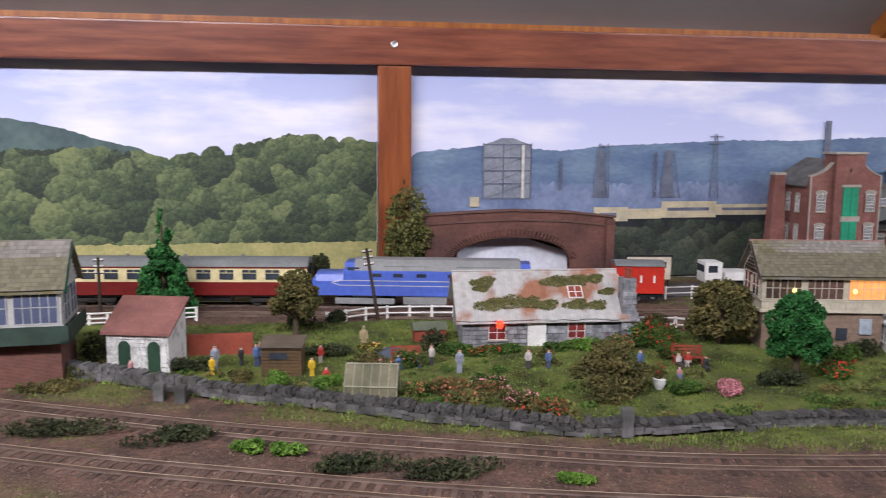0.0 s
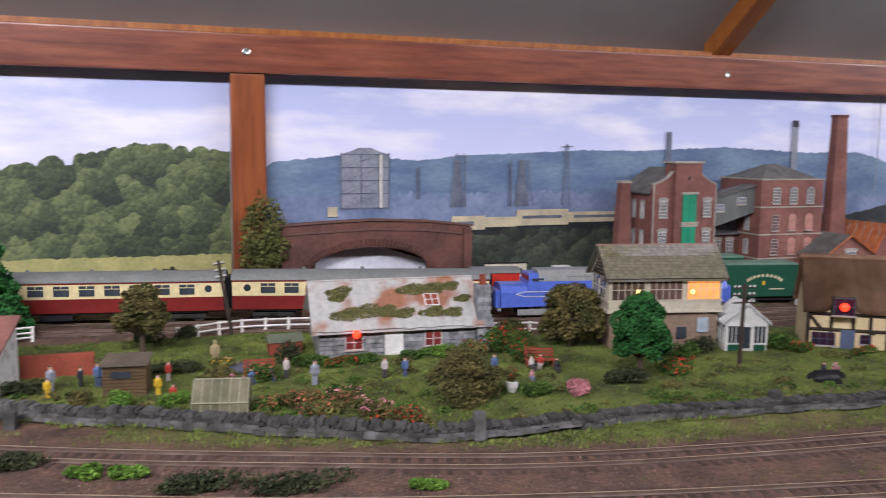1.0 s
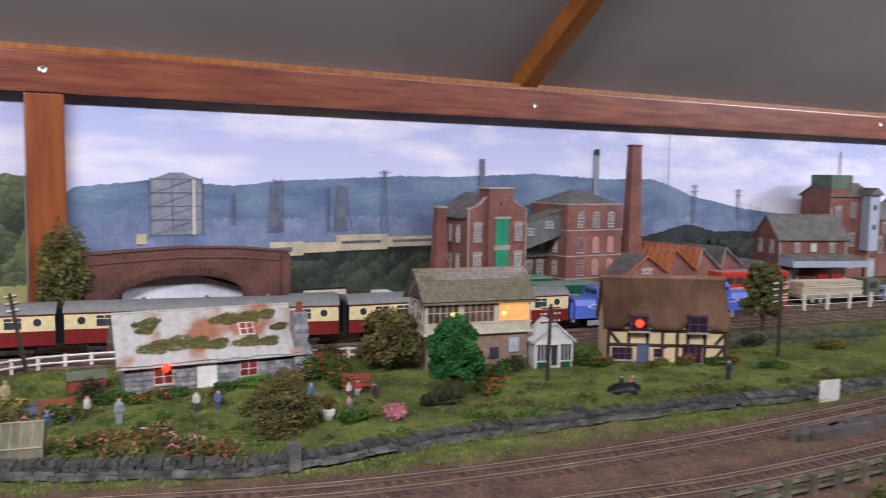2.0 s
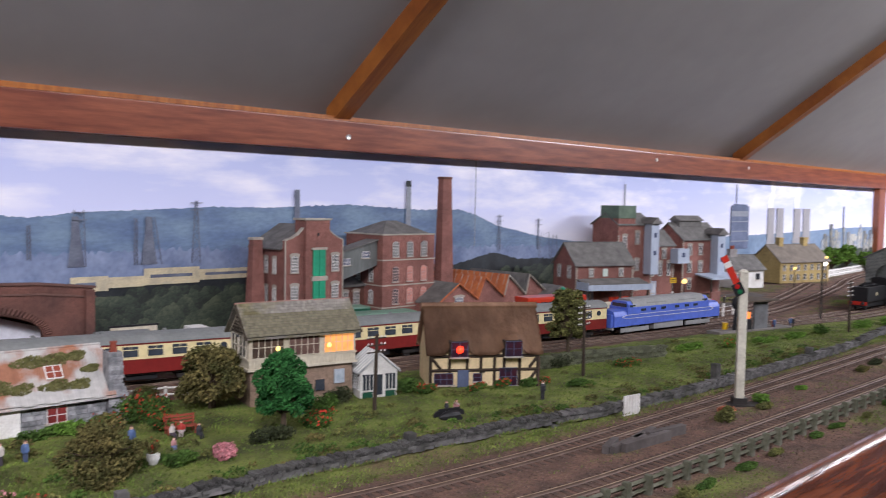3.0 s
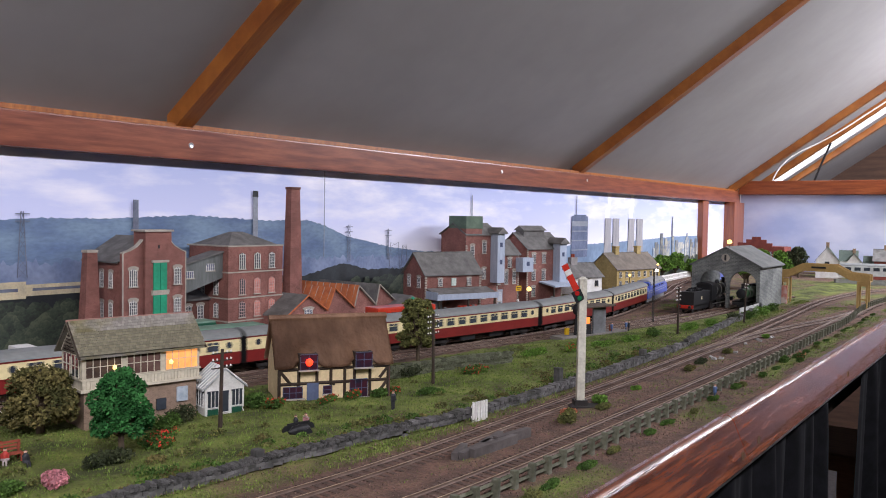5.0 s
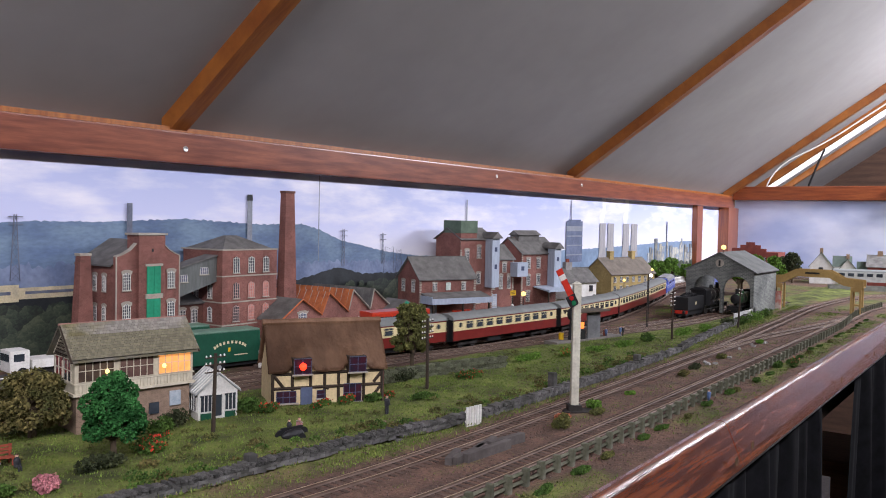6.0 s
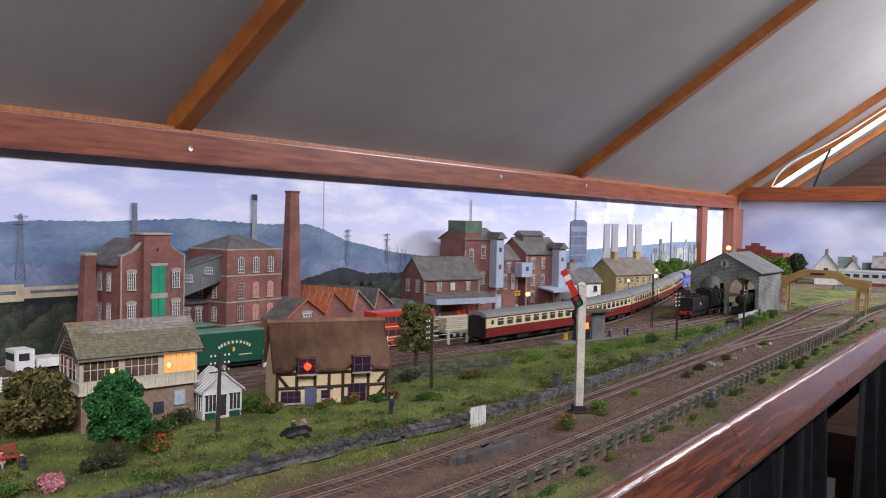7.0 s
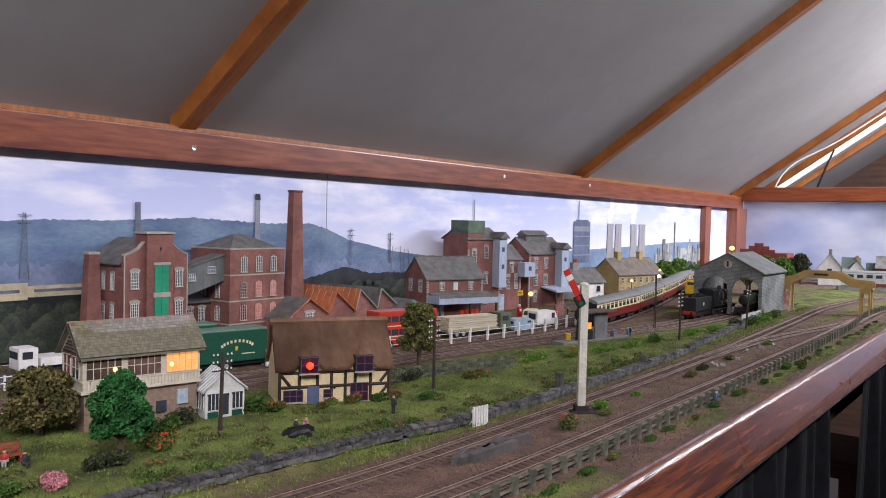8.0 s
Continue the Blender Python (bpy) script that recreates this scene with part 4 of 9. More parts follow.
def coach(name="coach", roof=ROOF_GREY, upper=COACH_CREAM, lower=MAROON):
    th = thing("passenger_coach", "crimson and cream passenger coach with a grey roof", "railway coach", group="coaches of the passenger train")
    L = COACH_L - 0.009
    body = part("body", boxes((-L / 2, L / 2, -0.0175, 0.0175, 0.0125, 0.0262)), lower, th)
    part("upper_side", boxes((-L / 2, L / 2, -0.0174, 0.0174, 0.0263, 0.0405)), upper, th, "cream upper sides")
    part("cant_band", boxes((-L / 2, L / 2, -0.0177, 0.0177, 0.0405, 0.0422)), lower, th)
    bm = bmesh.new()
    arc = [(0.0185 * math.cos(radians(a)), 0.0422 + 0.0085 * math.sin(radians(a))) for a in np.linspace(0, 180, 13)]
    prism_x(bm, arc, -L / 2 - 0.001, L / 2 + 0.001)
    part("roof", bm, roof, th, smooth=False)
    part("underframe", boxes((-L / 2, L / 2, -0.015, 0.015, 0.0105, 0.0125), (-0.045, -0.015, -0.014, 0.014, 0.0045, 0.0105), (0.02, 0.05, -0.012, 0.012, 0.005, 0.0105)), BLACK, th)
    win = finish(boxes((-0.0072, 0.0072, -0.0182, 0.0182, 0.0, 0.0100), bevel=0.0006), "window", PANE)
    bar = finish(boxes((-0.0072, 0.0072, -0.01835, 0.01835, 0.0066, 0.0072), (-0.0003, 0.0003, -0.01835, 0.01835, 0.0072, 0.0100)), "window_bar", COACH_CREAM)
    xs = [-0.094, -0.0705, -0.047, -0.0235, 0.0, 0.0235, 0.047, 0.0705, 0.094]
    for i, x in enumerate(xs):
        w = part("window", win, None, th, m=pose(x, 0, 0.0290))
        part("window_bar", bar, None, w)
    for x in (-0.1145, 0.1145):
        bm = rod(bmesh.new(), (x, -0.018, 0.0345), (x, 0.018, 0.0345), 0.0036, seg=14)
        part("round_window", bm, PANE, th)
    for x in (-L / 2, L / 2):
        s = 1 if x > 0 else -1
        part("end_panel", boxes((min(x, x + s * 0.0006), max(x, x + s * 0.0006), -0.0172, 0.0172, 0.0125, 0.0425)), BLACK, th)
        part("gangway", boxes((min(x, x + s * 0.0042), max(x, x + s * 0.0042), -0.0085, 0.0085, 0.0125, 0.045)), BLACK, th)
    for x in (-0.09, 0.09):
        bogie(th, x)
    for x in (-0.06, 0.0, 0.06):
        part("roof_vent", lathe(bmesh.new(), [(0.0022, 0.0), (0.0022, 0.0012), (0.0012, 0.002)], 8, pose(x, 0.004, 0.0505)), roof, th)
    return th


def deltic():
    th = thing("diesel_locomotive", "bright blue diesel locomotive with silver stripes and grey roof", "locomotive")
    L = 0.262
    h = L / 2
    # long body between the cabs, cabs, low noses
    part("body", boxes((-h + 0.034, h - 0.034, -0.0172, 0.0172, 0.013, 0.0395), bevel=0.0012), LOCO_BLUE, th)
    for s in (-1, 1):
        bm = bmesh.new()
        out = [(-0.0172, 0.013), (0.0172, 0.013), (0.0172, 0.028), (0.0145, 0.0345), (0.008, 0.0365), (-0.008, 0.0365), (-0.0145, 0.0345), (-0.0172, 0.028)]
        x1 = s * (h - 0.006)
        x0 = s * (h - 0.0355)
        prism_x(bm, out, min(x0, x1), max(x0, x1))
        nose = part("nose", bm, LOCO_BLUE, th)
        part("nose_front", boxes((min(x1, x1 + s * 0.005), max(x1, x1 + s * 0.005), -0.015, 0.015, 0.012, 0.031), bevel=0.002), LOCO_BLUE, nose)
        bm = bmesh.new()
        out = [(-0.0165, 0.035), (0.0165, 0.035), (0.0165, 0.0425), (0.012, 0.0475), (-0.012, 0.0475), (-0.0165, 0.0425)]
        prism_x(bm, out, min(s * (h - 0.036), s * (h - 0.054)), max(s * (h - 0.036), s * (h - 0.054)))
        cab = part("cab", bm, LOCO_BLUE, th)
        part("windscreen", boxes((min(s * (h - 0.0362), s * (h - 0.0355)), max(s * (h - 0.0362), s * (h - 0.0355)), -0.013, 0.013, 0.0385, 0.0445)), PANE, cab)
        part("cab_window", boxes((s * (h - 0.045) - 0.006, s * (h - 0.045) + 0.006, -0.0169, 0.0169, 0.0375, 0.0425)), PANE, cab)
        part("headlamp", rod(bmesh.new(), (s * (h - 0.002), 0, 0.027), (s * (h + 0.0015), 0, 0.027), 0.0032, seg=12), CHROME, nose)
        part("buffer_beam", boxes((s * (h - 0.005) - 0.0015, s * (h - 0.005) + 0.0015, -0.016, 0.016, 0.009, 0.0125)), LOCO_GREY, th)
    bm = bmesh.new()
    out = [(-0.0172, 0.0395), (0.0172, 0.0395), (0.0155, 0.046), (0.010, 0.0502), (-0.010, 0.0502), (-0.0155, 0.046)]
    prism_x(bm, out, -h + 0.046, h - 0.046)
    roof = part("roof", bm, LOCO_GREY, th, "light grey roof")
    for x in (-0.055, 0.02):
        part("roof_grille", boxes((x, x + 0.045, -0.0162, 0.0162, 0.0408, 0.0445)), ROOF_GREY, roof)
    stripe = mat("pale_stripe", (0.6, 0.62, 0.6), 0.4)
    for s in (-1, 1):
        y0, y1 = sorted((s * 0.0173, s * 0.0178))
        part("stripe", boxes((-h + 0.03, h - 0.03, y0, y1, 0.0285, 0.0293), (-h + 0.03, h - 0.03, y0, y1, 0.0235, 0.0243)), stripe, th)
        for e in (-1, 1):
            bm = bmesh.new()
            for z in (0.0285, 0.0243):
                a, c = (e * (h - 0.03), z), (e * (h - 0.022), 0.0264)
                rod(bm, (a[0], s * 0.0175, a[1]), (c[0], s * 0.0175, c[1]), 0.0005, seg=4)
            part("stripe_chevron", bm, stripe, th)
        for x in (-0.062, -0.04, -0.016, 0.016, 0.04, 0.062):
            part("side_window", boxes((x - 0.005, x + 0.005, y0, y1, 0.033, 0.0365)), PANE, th)
    part("skirt", boxes((-0.035, 0.035, -0.0155, 0.0155, 0.004, 0.0128), bevel=0.001), LOCO_GREY, th)
    for x in (-0.075, 0.075):
        bg = part("bogie", boxes((x - 0.031, x + 0.031, -0.0135, -0.0115, 0.0035, 0.010), (x - 0.031, x + 0.031, 0.0115, 0.0135, 0.0035, 0.010), (x - 0.006, x + 0.006, -0.0115, 0.0115, 0.006, 0.012), bevel=0.0008), LOCO_GREY, th)
        for dx in (-0.023, 0.0, 0.023):
            bm = bmesh.new()
            for s in (-1, 1):
                rod(bm, (x + dx, s * 0.0072, 0.0068), (x + dx, s * 0.0092, 0.0068), 0.0068, seg=14)
            rod(bm, (x + dx, -0.0072, 0.0068), (x + dx, 0.0072, 0.0068), 0.0012, seg=6)
            part("wheelset", bm, DARK_IRON, bg)
    return th


TRAIN = [deltic()] + [coach()]
for _ in range(N_COACH - 1):
    TRAIN.append(copy_thing(TRAIN[1], pose(0, 0, 0)))


def building_window(parent, m, w, h, nx_, ny_, frame_m=WHITE, pane_m=PANE, arch=True, surround=None, sill=True):
    """A window on a wall that faces local -y: pane, glazing bars, sill."""
    bm = bmesh.new()
    if arch:
        out = [(-w / 2, 0), (w / 2, 0), (w / 2, h * 0.85), (w * 0.3, h * 0.95), (0, h), (-w * 0.3, h * 0.95), (-w / 2, h * 0.85)]
    else:
        out = [(-w / 2, 0), (w / 2, 0), (w / 2, h), (-w / 2, h)]
    prism(bm, out, -0.0003, 0.0006)
    win = part("window", bm, pane_m, parent, m=m)
    t = 0.00026
    bm = bmesh.new()
    for i in range(nx_ + 1):
        x = -w / 2 + w * i / nx_
        box(bm, x - t, x + t, -0.0009, 0.0, 0, h * (0.86 if i in (0, nx_) else 0.95))
    for j in range(ny_ + 1):
        z = h * 0.9 * j / ny_ if arch else h * j / ny_
        box(bm, -w / 2, w / 2, -0.00085, 0.0, z - t, z + t)
    if arch:
        rod(bm, (-w / 2, -0.0005, h * 0.85), (0, -0.0005, h), t, seg=4)
        rod(bm, (w / 2, -0.0005, h * 0.85), (0, -0.0005, h), t, seg=4)
    part("window_frame", bm, frame_m, win)
    if sill:
        part("sill", boxes((-w * 0.62, w * 0.62, -0.0016, 0.0, -0.0014, 0.0)), surround or STONE_TRIM, win)
    if surround:
        part("lintel", prism(bmesh.new(), [(-w * 0.62, h * 0.88), (-w / 2, h * 0.88), (0, h * 1.03), (w / 2, h * 0.88), (w * 0.62, h * 0.88), (w * 0.75, h * 1.05), (w * 0.3, h * 1.15), (-w * 0.3, h * 1.15), (-w * 0.75, h * 1.05)], -0.0008, 0.0), surround, win)
    return win


def gable_house(parent, L, D, he, hr, wall_m, roof_m, along_x=True, over=0.004, name="wall", thick=0.0022):
    """Walls with gables and two roof slabs; base centre at the origin, front on -y."""
    bm = bmesh.new()
    if along_x:
        prism_x(bm, [(-D / 2, 0), (D / 2, 0), (D / 2, he), (0, hr), (-D / 2, he)], -L / 2, L / 2)
    else:
        prism(bm, [(-L / 2, 0), (L / 2, 0), (L / 2, he), (0, hr), (-L / 2, he)], -D / 2, D / 2)
    w = part(name, bm, wall_m, parent)
    half = D / 2 if along_x else L / 2
    sl = (hr - he) / half
    for s in (-1, 1):
        bm = bmesh.new()
        a, c = s * (half + over), (0 if s > 0 else 0)
        out = [(a, he - sl * over + 0.0004), (c, hr + 0.0004), (c, hr + thick), (a, he - sl * over + thick)]
        if along_x:
            prism_x(bm, out, -L / 2 - over, L / 2 + over)
        else:
            prism(bm, out, -D / 2 - over, D / 2 + over)
            bmesh.ops.recalc_face_normals(bm, faces=bm.faces[:])
        part("roof_slope", bm, roof_m, parent)
    rod_bm = bmesh.new()
    if along_x:
        rod(rod_bm, (-L / 2 - over, 0, hr + thick), (L / 2 + over, 0, hr + thick), 0.0011, seg=6)
    else:
        rod(rod_bm, (0, -D / 2 - over, hr + thick), (0, D / 2 + over, hr + thick), 0.0011, seg=6)
    part("ridge", rod_bm, roof_m, parent)
    return w


def slates(parent, L, half, he, hr, over, rows, cols, material, side=-1, seed=1, singles=300):
    """Overlapping roof slates laid on one slope of a roof that runs along x."""
    rng = random.Random(seed)
    sl = math.atan2(hr - he, half)
    length = math.hypot(hr - he, half) + over
    m0 = pose(0, side * half, he, 0, 0, 0) @ (pose(0, 0, 0, math.degrees(sl), 0, 0) if side < 0 else pose(0, 0, 0, 0, 0, 180) @ pose(0, 0, 0, math.degrees(sl), 0, 0))
    bm = bmesh.new()
    one, made = None, 0
    w = (L + 2 * over) / cols
    h = length / rows
    for r in range(rows):
        for c in range(-(r % 2), cols):
            x0 = -L / 2 - over + w * (c + (0.5 if r % 2 else 0)) + rng.uniform(-0.02, 0.02) * w
            half_one = c < 0 or x0 + w > L / 2 + over + 0.0005
            y0 = -over + h * r + rng.uniform(-0.06, 0.06) * h
            z0 = 0.0027 + rng.uniform(0, 0.0002)
            m = m0 @ pose(x0, y0, z0, -4, 0, 0)
            if one is None:
                one = finish(boxes((0.0001, w - 0.0001, 0, h * 1.15, 0, 0.0004)), "slate", material)
            if half_one:
                box(bm, 0.0001 + (w / 2 if c < 0 else 0), w - 0.0001 - (0 if c < 0 else w / 2), 0, h * 1.15, 0, 0.0004, m)
            elif made < singles:
                part("slate", one, None, parent, m=m)
                made += 1
            else:
                box(bm, 0.0001, w - 0.0001, 0, h * 1.15, 0, 0.0004, m)
    return tagged(part("slate_cladding", bm, material, parent), kind="stuff")


# ---- buildings ----
def cottage():
    th = thing("cottage", "grey stone cottage with a rusty mossy tin roof and white door", "cottage", pose(0.096, 0.700, -0.002, 0, 0, -3))
    L, D, he, hr = 0.137, 0.066, 0.028, 0.060
    wall = gable_house(th, L, D, he, hr, RUBBLE, TIN, True, 0.006, thick=0.0016)
    rng = random.Random(2)
    bm = bmesh.new()
    for r in range(7):
        x = -L / 2
        while x < L / 2 - 0.004:
            w = rng.uniform(0.004, 0.009)
            w = min(w, L / 2 - x)
            box(bm, x + 0.0003, x + w - 0.0003, -D / 2 - 0.0008 - rng.uniform(0, 0.0006), -D / 2, 0.0002 + r * 0.004, r * 0.004 + 0.0037)
            x += w
    tagged(part("stone_cladding", bm, RUBBLE, wall), kind="stuff")
    sl = math.degrees(math.atan2(hr - he, D / 2))
    m0 = pose(0, -D / 2, he, sl, 0, 0)
    for i in range(17):  # overlapping tin sheets with ribs
        x0 = -L / 2 - 0.006 + i * (L + 0.012) / 17
        bm = bmesh.new()
        w = (L + 0.012) / 17
        ln = rng.uniform(0.040, 0.0455)
        lo = rng.uniform(-0.0078, -0.006)
        m1 = m0 @ pose(x0, 0, 0.0019 + 0.0003 * (i % 2), rng.uniform(-0.4, 0.4), 0, rng.uniform(-1, 1))
        box(bm, 0, w + 0.0004, lo, ln, 0, 0.0005, m1)
        for k in range(4):
            box(bm, w * (k + 0.3) / 4, w * (k + 0.6) / 4, lo, ln, 0.0005, 0.0009, m1)
        part("tin_sheet", bm, TIN, th)
    for i, (x, u, r) in enumerate(((-0.045, 0.010, 0.011), (-0.03, 0.013, 0.012), (-0.012, 0.012, 0.010), (0.004, 0.009, 0.009), (0.03, 0.009, 0.009), (0.048, 0.008, 0.008), (0.015, 0.034, 0.010), (0.033, 0.034, 0.011), (0.05, 0.036, 0.008), (-0.048, 0.034, 0.009), (-0.05, 0.027, 0.006), (0.06, 0.022, 0.006))):
        p = m0 @ Vector((x, u, 0.0034))
        q = leaves("moss", [(0, 0, 0), (r * 0.5, r * 0.2, 0), (-r * 0.6, -r * 0.15, 0), (r * 0.2, -r * 0.3, 0)], [(r * 0.8, r * 0.42, 0.0003)] * 4, 900, 0.0008, MOSS, th, seed=40 + i)
        q.matrix_basis = pose(*p, sl, 0, 0)
    for x, w, h, red in ((-0.039, 0.0145, 0.0185, True), (0.030, 0.0145, 0.0185, False)):
        win = building_window(th, pose(x, -D / 2 - 0.0016, 0.008), w, h, 2, 3, WHITE, mat("red_curtain_pane", (0.25, 0.04, 0.035), 0.3, (0.12, 0.02, 0.02), 90), arch=False, surround=None)
    part("door", boxes((-0.0125, 0.0035, -D / 2 - 0.0022, -D / 2, 0, 0.0235), bevel=0.0003), WHITE, th, "plain white door")
    sk = part("skylight", boxes((-0.0065, 0.0065, 0, 0.013, 0, 0.0012)), WHITE, th, m=m0 @ pose(0.032, 0.015, 0.0026))
    part("pane", boxes((-0.0055, -0.0005, 0.001, 0.006, 0.0012, 0.0015), (0.0005, 0.0055, 0.001, 0.006, 0.0012, 0.0015), (-0.0055, -0.0005, 0.007, 0.012, 0.0012, 0.0015), (0.0005, 0.0055, 0.007, 0.012, 0.0012, 0.0015)), RUST_RED, sk)
    ch = part("chimney", boxes((L / 2 + 0.001, L / 2 + 0.012, -0.0365, -0.0225, 0, 0.059)), RUBBLE, th, "stepped stone chimney")
    for i in range(16):
        z = i * 0.0037
        w = 0.0085 if z < 0.026 else 0.0068
        for k in range(3):
            o = (k + 0.5 * (i % 2)) / 3.5 * 2 * w
            part("stone", boxes((L / 2 + 0.0018, L / 2 + 0.0018 + w * 1.7 + rng.uniform(-0.0006, 0.0006), -0.03 - w + o, -0.03 - w + o + 0.0048, z, z + 0.0034), bevel=0.0004), RUBBLE, ch)
    part("chimney_pot", lathe(bmesh.new(), [(0.0032, 0), (0.0026, 0.007), (0.0031, 0.0075), (0.0031, 0.0085)], 10, pose(L / 2 + 0.007, -0.030, 0.059)), RUST_RED, ch)
    return th


cottage()
tagged(part("lamp_bulb", lathe(bmesh.new(), [(0.001, 0), (0.0026, 0.0015), (0.0032, 0.0034), (0.0026, 0.0053), (0.001, 0.0068)], 12, pose(0.0555, 0.6585, 0.0175)), BULB_RED, smooth=True), "glowing red warning lamp in the cottage window", "lamp", "red lamps")


def signal_box(m, label, base_m, upper_m, roof_m, L, D, hf, he, hr, lit):
    th = thing("signal_box", label, "signal box", m)
    part("base", boxes((-L / 2 + 0.002, L / 2 - 0.002, -D / 2 + 0.002, D / 2 - 0.002, 0, hf)), base_m, th)
    cab = part("cabin", prism_x(bmesh.new(), [(-D / 2, hf), (D / 2, hf), (D / 2, he), (0, hr), (-D / 2, he)], -L / 2, L / 2), upper_m, th)
    part("floor_band", boxes((-L / 2 - 0.0015, L / 2 + 0.0015, -D / 2 - 0.0015, D / 2 + 0.0015, hf - 0.001, hf + 0.0012)), upper_m, th)
    part("sill_band", boxes((-L / 2 - 0.0012, L / 2 + 0.0012, -D / 2 - 0.0012, D / 2 + 0.0012, hf + 0.0085, hf + 0.0097)), upper_m, th)
    bm = bmesh.new()
    for i in range(34):
        x = -L / 2 + (i + 0.5) * L / 34
        box(bm, x - 0.0011, x + 0.0011, -D / 2 - 0.0007, -D / 2, hf + 0.0012, hf + 0.0085)
    tagged(part("board_cladding", bm, upper_m, cab), kind="stuff")
    n = 3
    hw = he - hf - 0.0125
    for i in range(n):
        x = -L / 2 + L * (i + 0.5) / n
        pm = [mat("dim_brown_pane", (0.11, 0.075, 0.05), 0.2, (0.05, 0.035, 0.03), 90), mat("brown_pane", (0.16, 0.1, 0.08), 0.2, (0.09, 0.05, 0.045), 90), PANE_WARM][i] if lit else PANE_BLUE
        building_window(th, pose(x, -D / 2 - 0.0004, hf + 0.0105), L / n * 0.86, hw, 5, 2, upper_m, pm, arch=False, sill=False)
    for s in (-1, 1):
        for i in range(2):
            building_window(th, pose(s * (L / 2 + 0.0004), (i - 0.5) * D * 0.42, hf + 0.0105, 0, 0, 90 * s), D * 0.34, hw, 2, 2, upper_m, PANE if lit else PANE_BLUE, arch=False, sill=False)
        bm = bmesh.new()
        nb = 8
        for i in range(nb):  # clapboards on the gable
            z = he - 0.002 + (hr - he) * i / nb
            hwid = D / 2 * (1 - i / nb) + 0.001
            box(bm, s * L / 2 - 0.0004, s * L / 2 + 0.0009, -hwid, hwid, z, z + (hr - he) / nb * 0.66)
        tagged(part("clapboard_cladding", bm, upper_m, cab), kind="stuff")
        part("gable_lining", prism_x(bmesh.new(), [(-D / 2 + 0.0005, he - 0.002), (D / 2 - 0.0005, he - 0.002), (0, hr - 0.001)], min(s * L / 2, s * (L / 2 + 0.0004)), max(s * L / 2, s * (L / 2 + 0.0004))), TIMBER_DARK if lit else upper_m, cab)
        bm = bmesh.new()
        for q in (-1, 1):
            rod(bm, (s * (L / 2 + 0.004), q * (D / 2 + 0.005), he - 0.003), (s * (L / 2 + 0.004), 0, hr + 0.0015), 0.0011, seg=4)
        part("bargeboard", bm, TIMBER_DARK if lit else GREEN_DARK, th)
    half = D / 2
    sl = (hr - he) / half
    for s in (-1, 1):
        bm = bmesh.new()
        prism_x(bm, [(s * (half + 0.004), he - sl * 0.004 + 0.0003), (0, hr + 0.0003), (0, hr + 0.002), (s * (half + 0.004), he - sl * 0.004 + 0.002)], -L / 2 - 0.005, L / 2 + 0.005)
        part("roof_slope", bm, roof_m, th)
    slates(th, L, half, he, hr, 0.004, 12, 38, roof_m, -1, 3)
    part("ridge", rod(bmesh.new(), (-L / 2 - 0.005, 0, hr + 0.002), (L / 2 + 0.005, 0, hr + 0.002), 0.0013, seg=6), mat("red_ridge_tile", (0.32, 0.17, 0.14), 0.8) if lit else roof_m, th)
    return th


sb = signal_box(pose(0.329, 0.641, -0.003, 0, 0, -11), "cream boarded signal box with lit windows and mossy slates", BRICK_TAN, CREAM_PALE, SLATE_TILE, 0.104, 0.048, 0.0365, 0.0675, 0.091, True)
part("lower_window", boxes((0.012, 0.021, -0.0236, -0.022, 0.012, 0.022)), PANE, sb)
part("notice_board", boxes((0.031, 0.041, -0.0238, -0.022, 0.017, 0.030)), mat("pale_poster", (0.45, 0.5, 0.55), 0.6, (0.3, 0.36, 0.42), 200), sb)
part("bulb", lathe(bmesh.new(), [(0.0005, 0), (0.0014, 0.0007), (0.0018, 0.002), (0.0014, 0.0033), (0.0005, 0.004)], 14, pose(-0.026, -0.0262, 0.0525)), BULB_WARM, sb)
part("bulb", lathe(bmesh.new(), [(0.0005, 0), (0.0014, 0.0007), (0.0018, 0.002), (0.0014, 0.0033), (0.0005, 0.004)], 14, pose(0.024, -0.0262, 0.052)), BULB_WARM, sb)
sbl = signal_box(pose(-0.329, 0.636, -0.003, 0, 0, 4), "old signal box with white boards and grey slates over brick", BRICK_DARK, mat("grey_white_boards", (0.48, 0.48, 0.46), 0.6, (0.38, 0.38, 0.36), 60), SLATE_TILE, 0.100, 0.056, 0.036, 0.072, 0.100, False)
part("balcony", boxes((-0.05, 0.056, -0.037, -0.028, 0.033, 0.0352), (-0.05, 0.056, -0.037, -0.0365, 0.0352, 0.046), (0.050, 0.056, -0.037, 0.03, 0.033, 0.0352), (0.0555, 0.056, -0.037, 0.03, 0.0352, 0.046)), mat("balcony_green", (0.035, 0.06, 0.045), 0.7, (0.02, 0.035, 0.027), 60), sbl, "dark green balcony")
part("chimney", boxes((-0.02, -0.014, 0.004, 0.010, 0.09, 0.118)), RUST_RED, sbl)


COTTAGE_POSE = pose(0.512, 0.577, -0.002, 0, 0, -33)


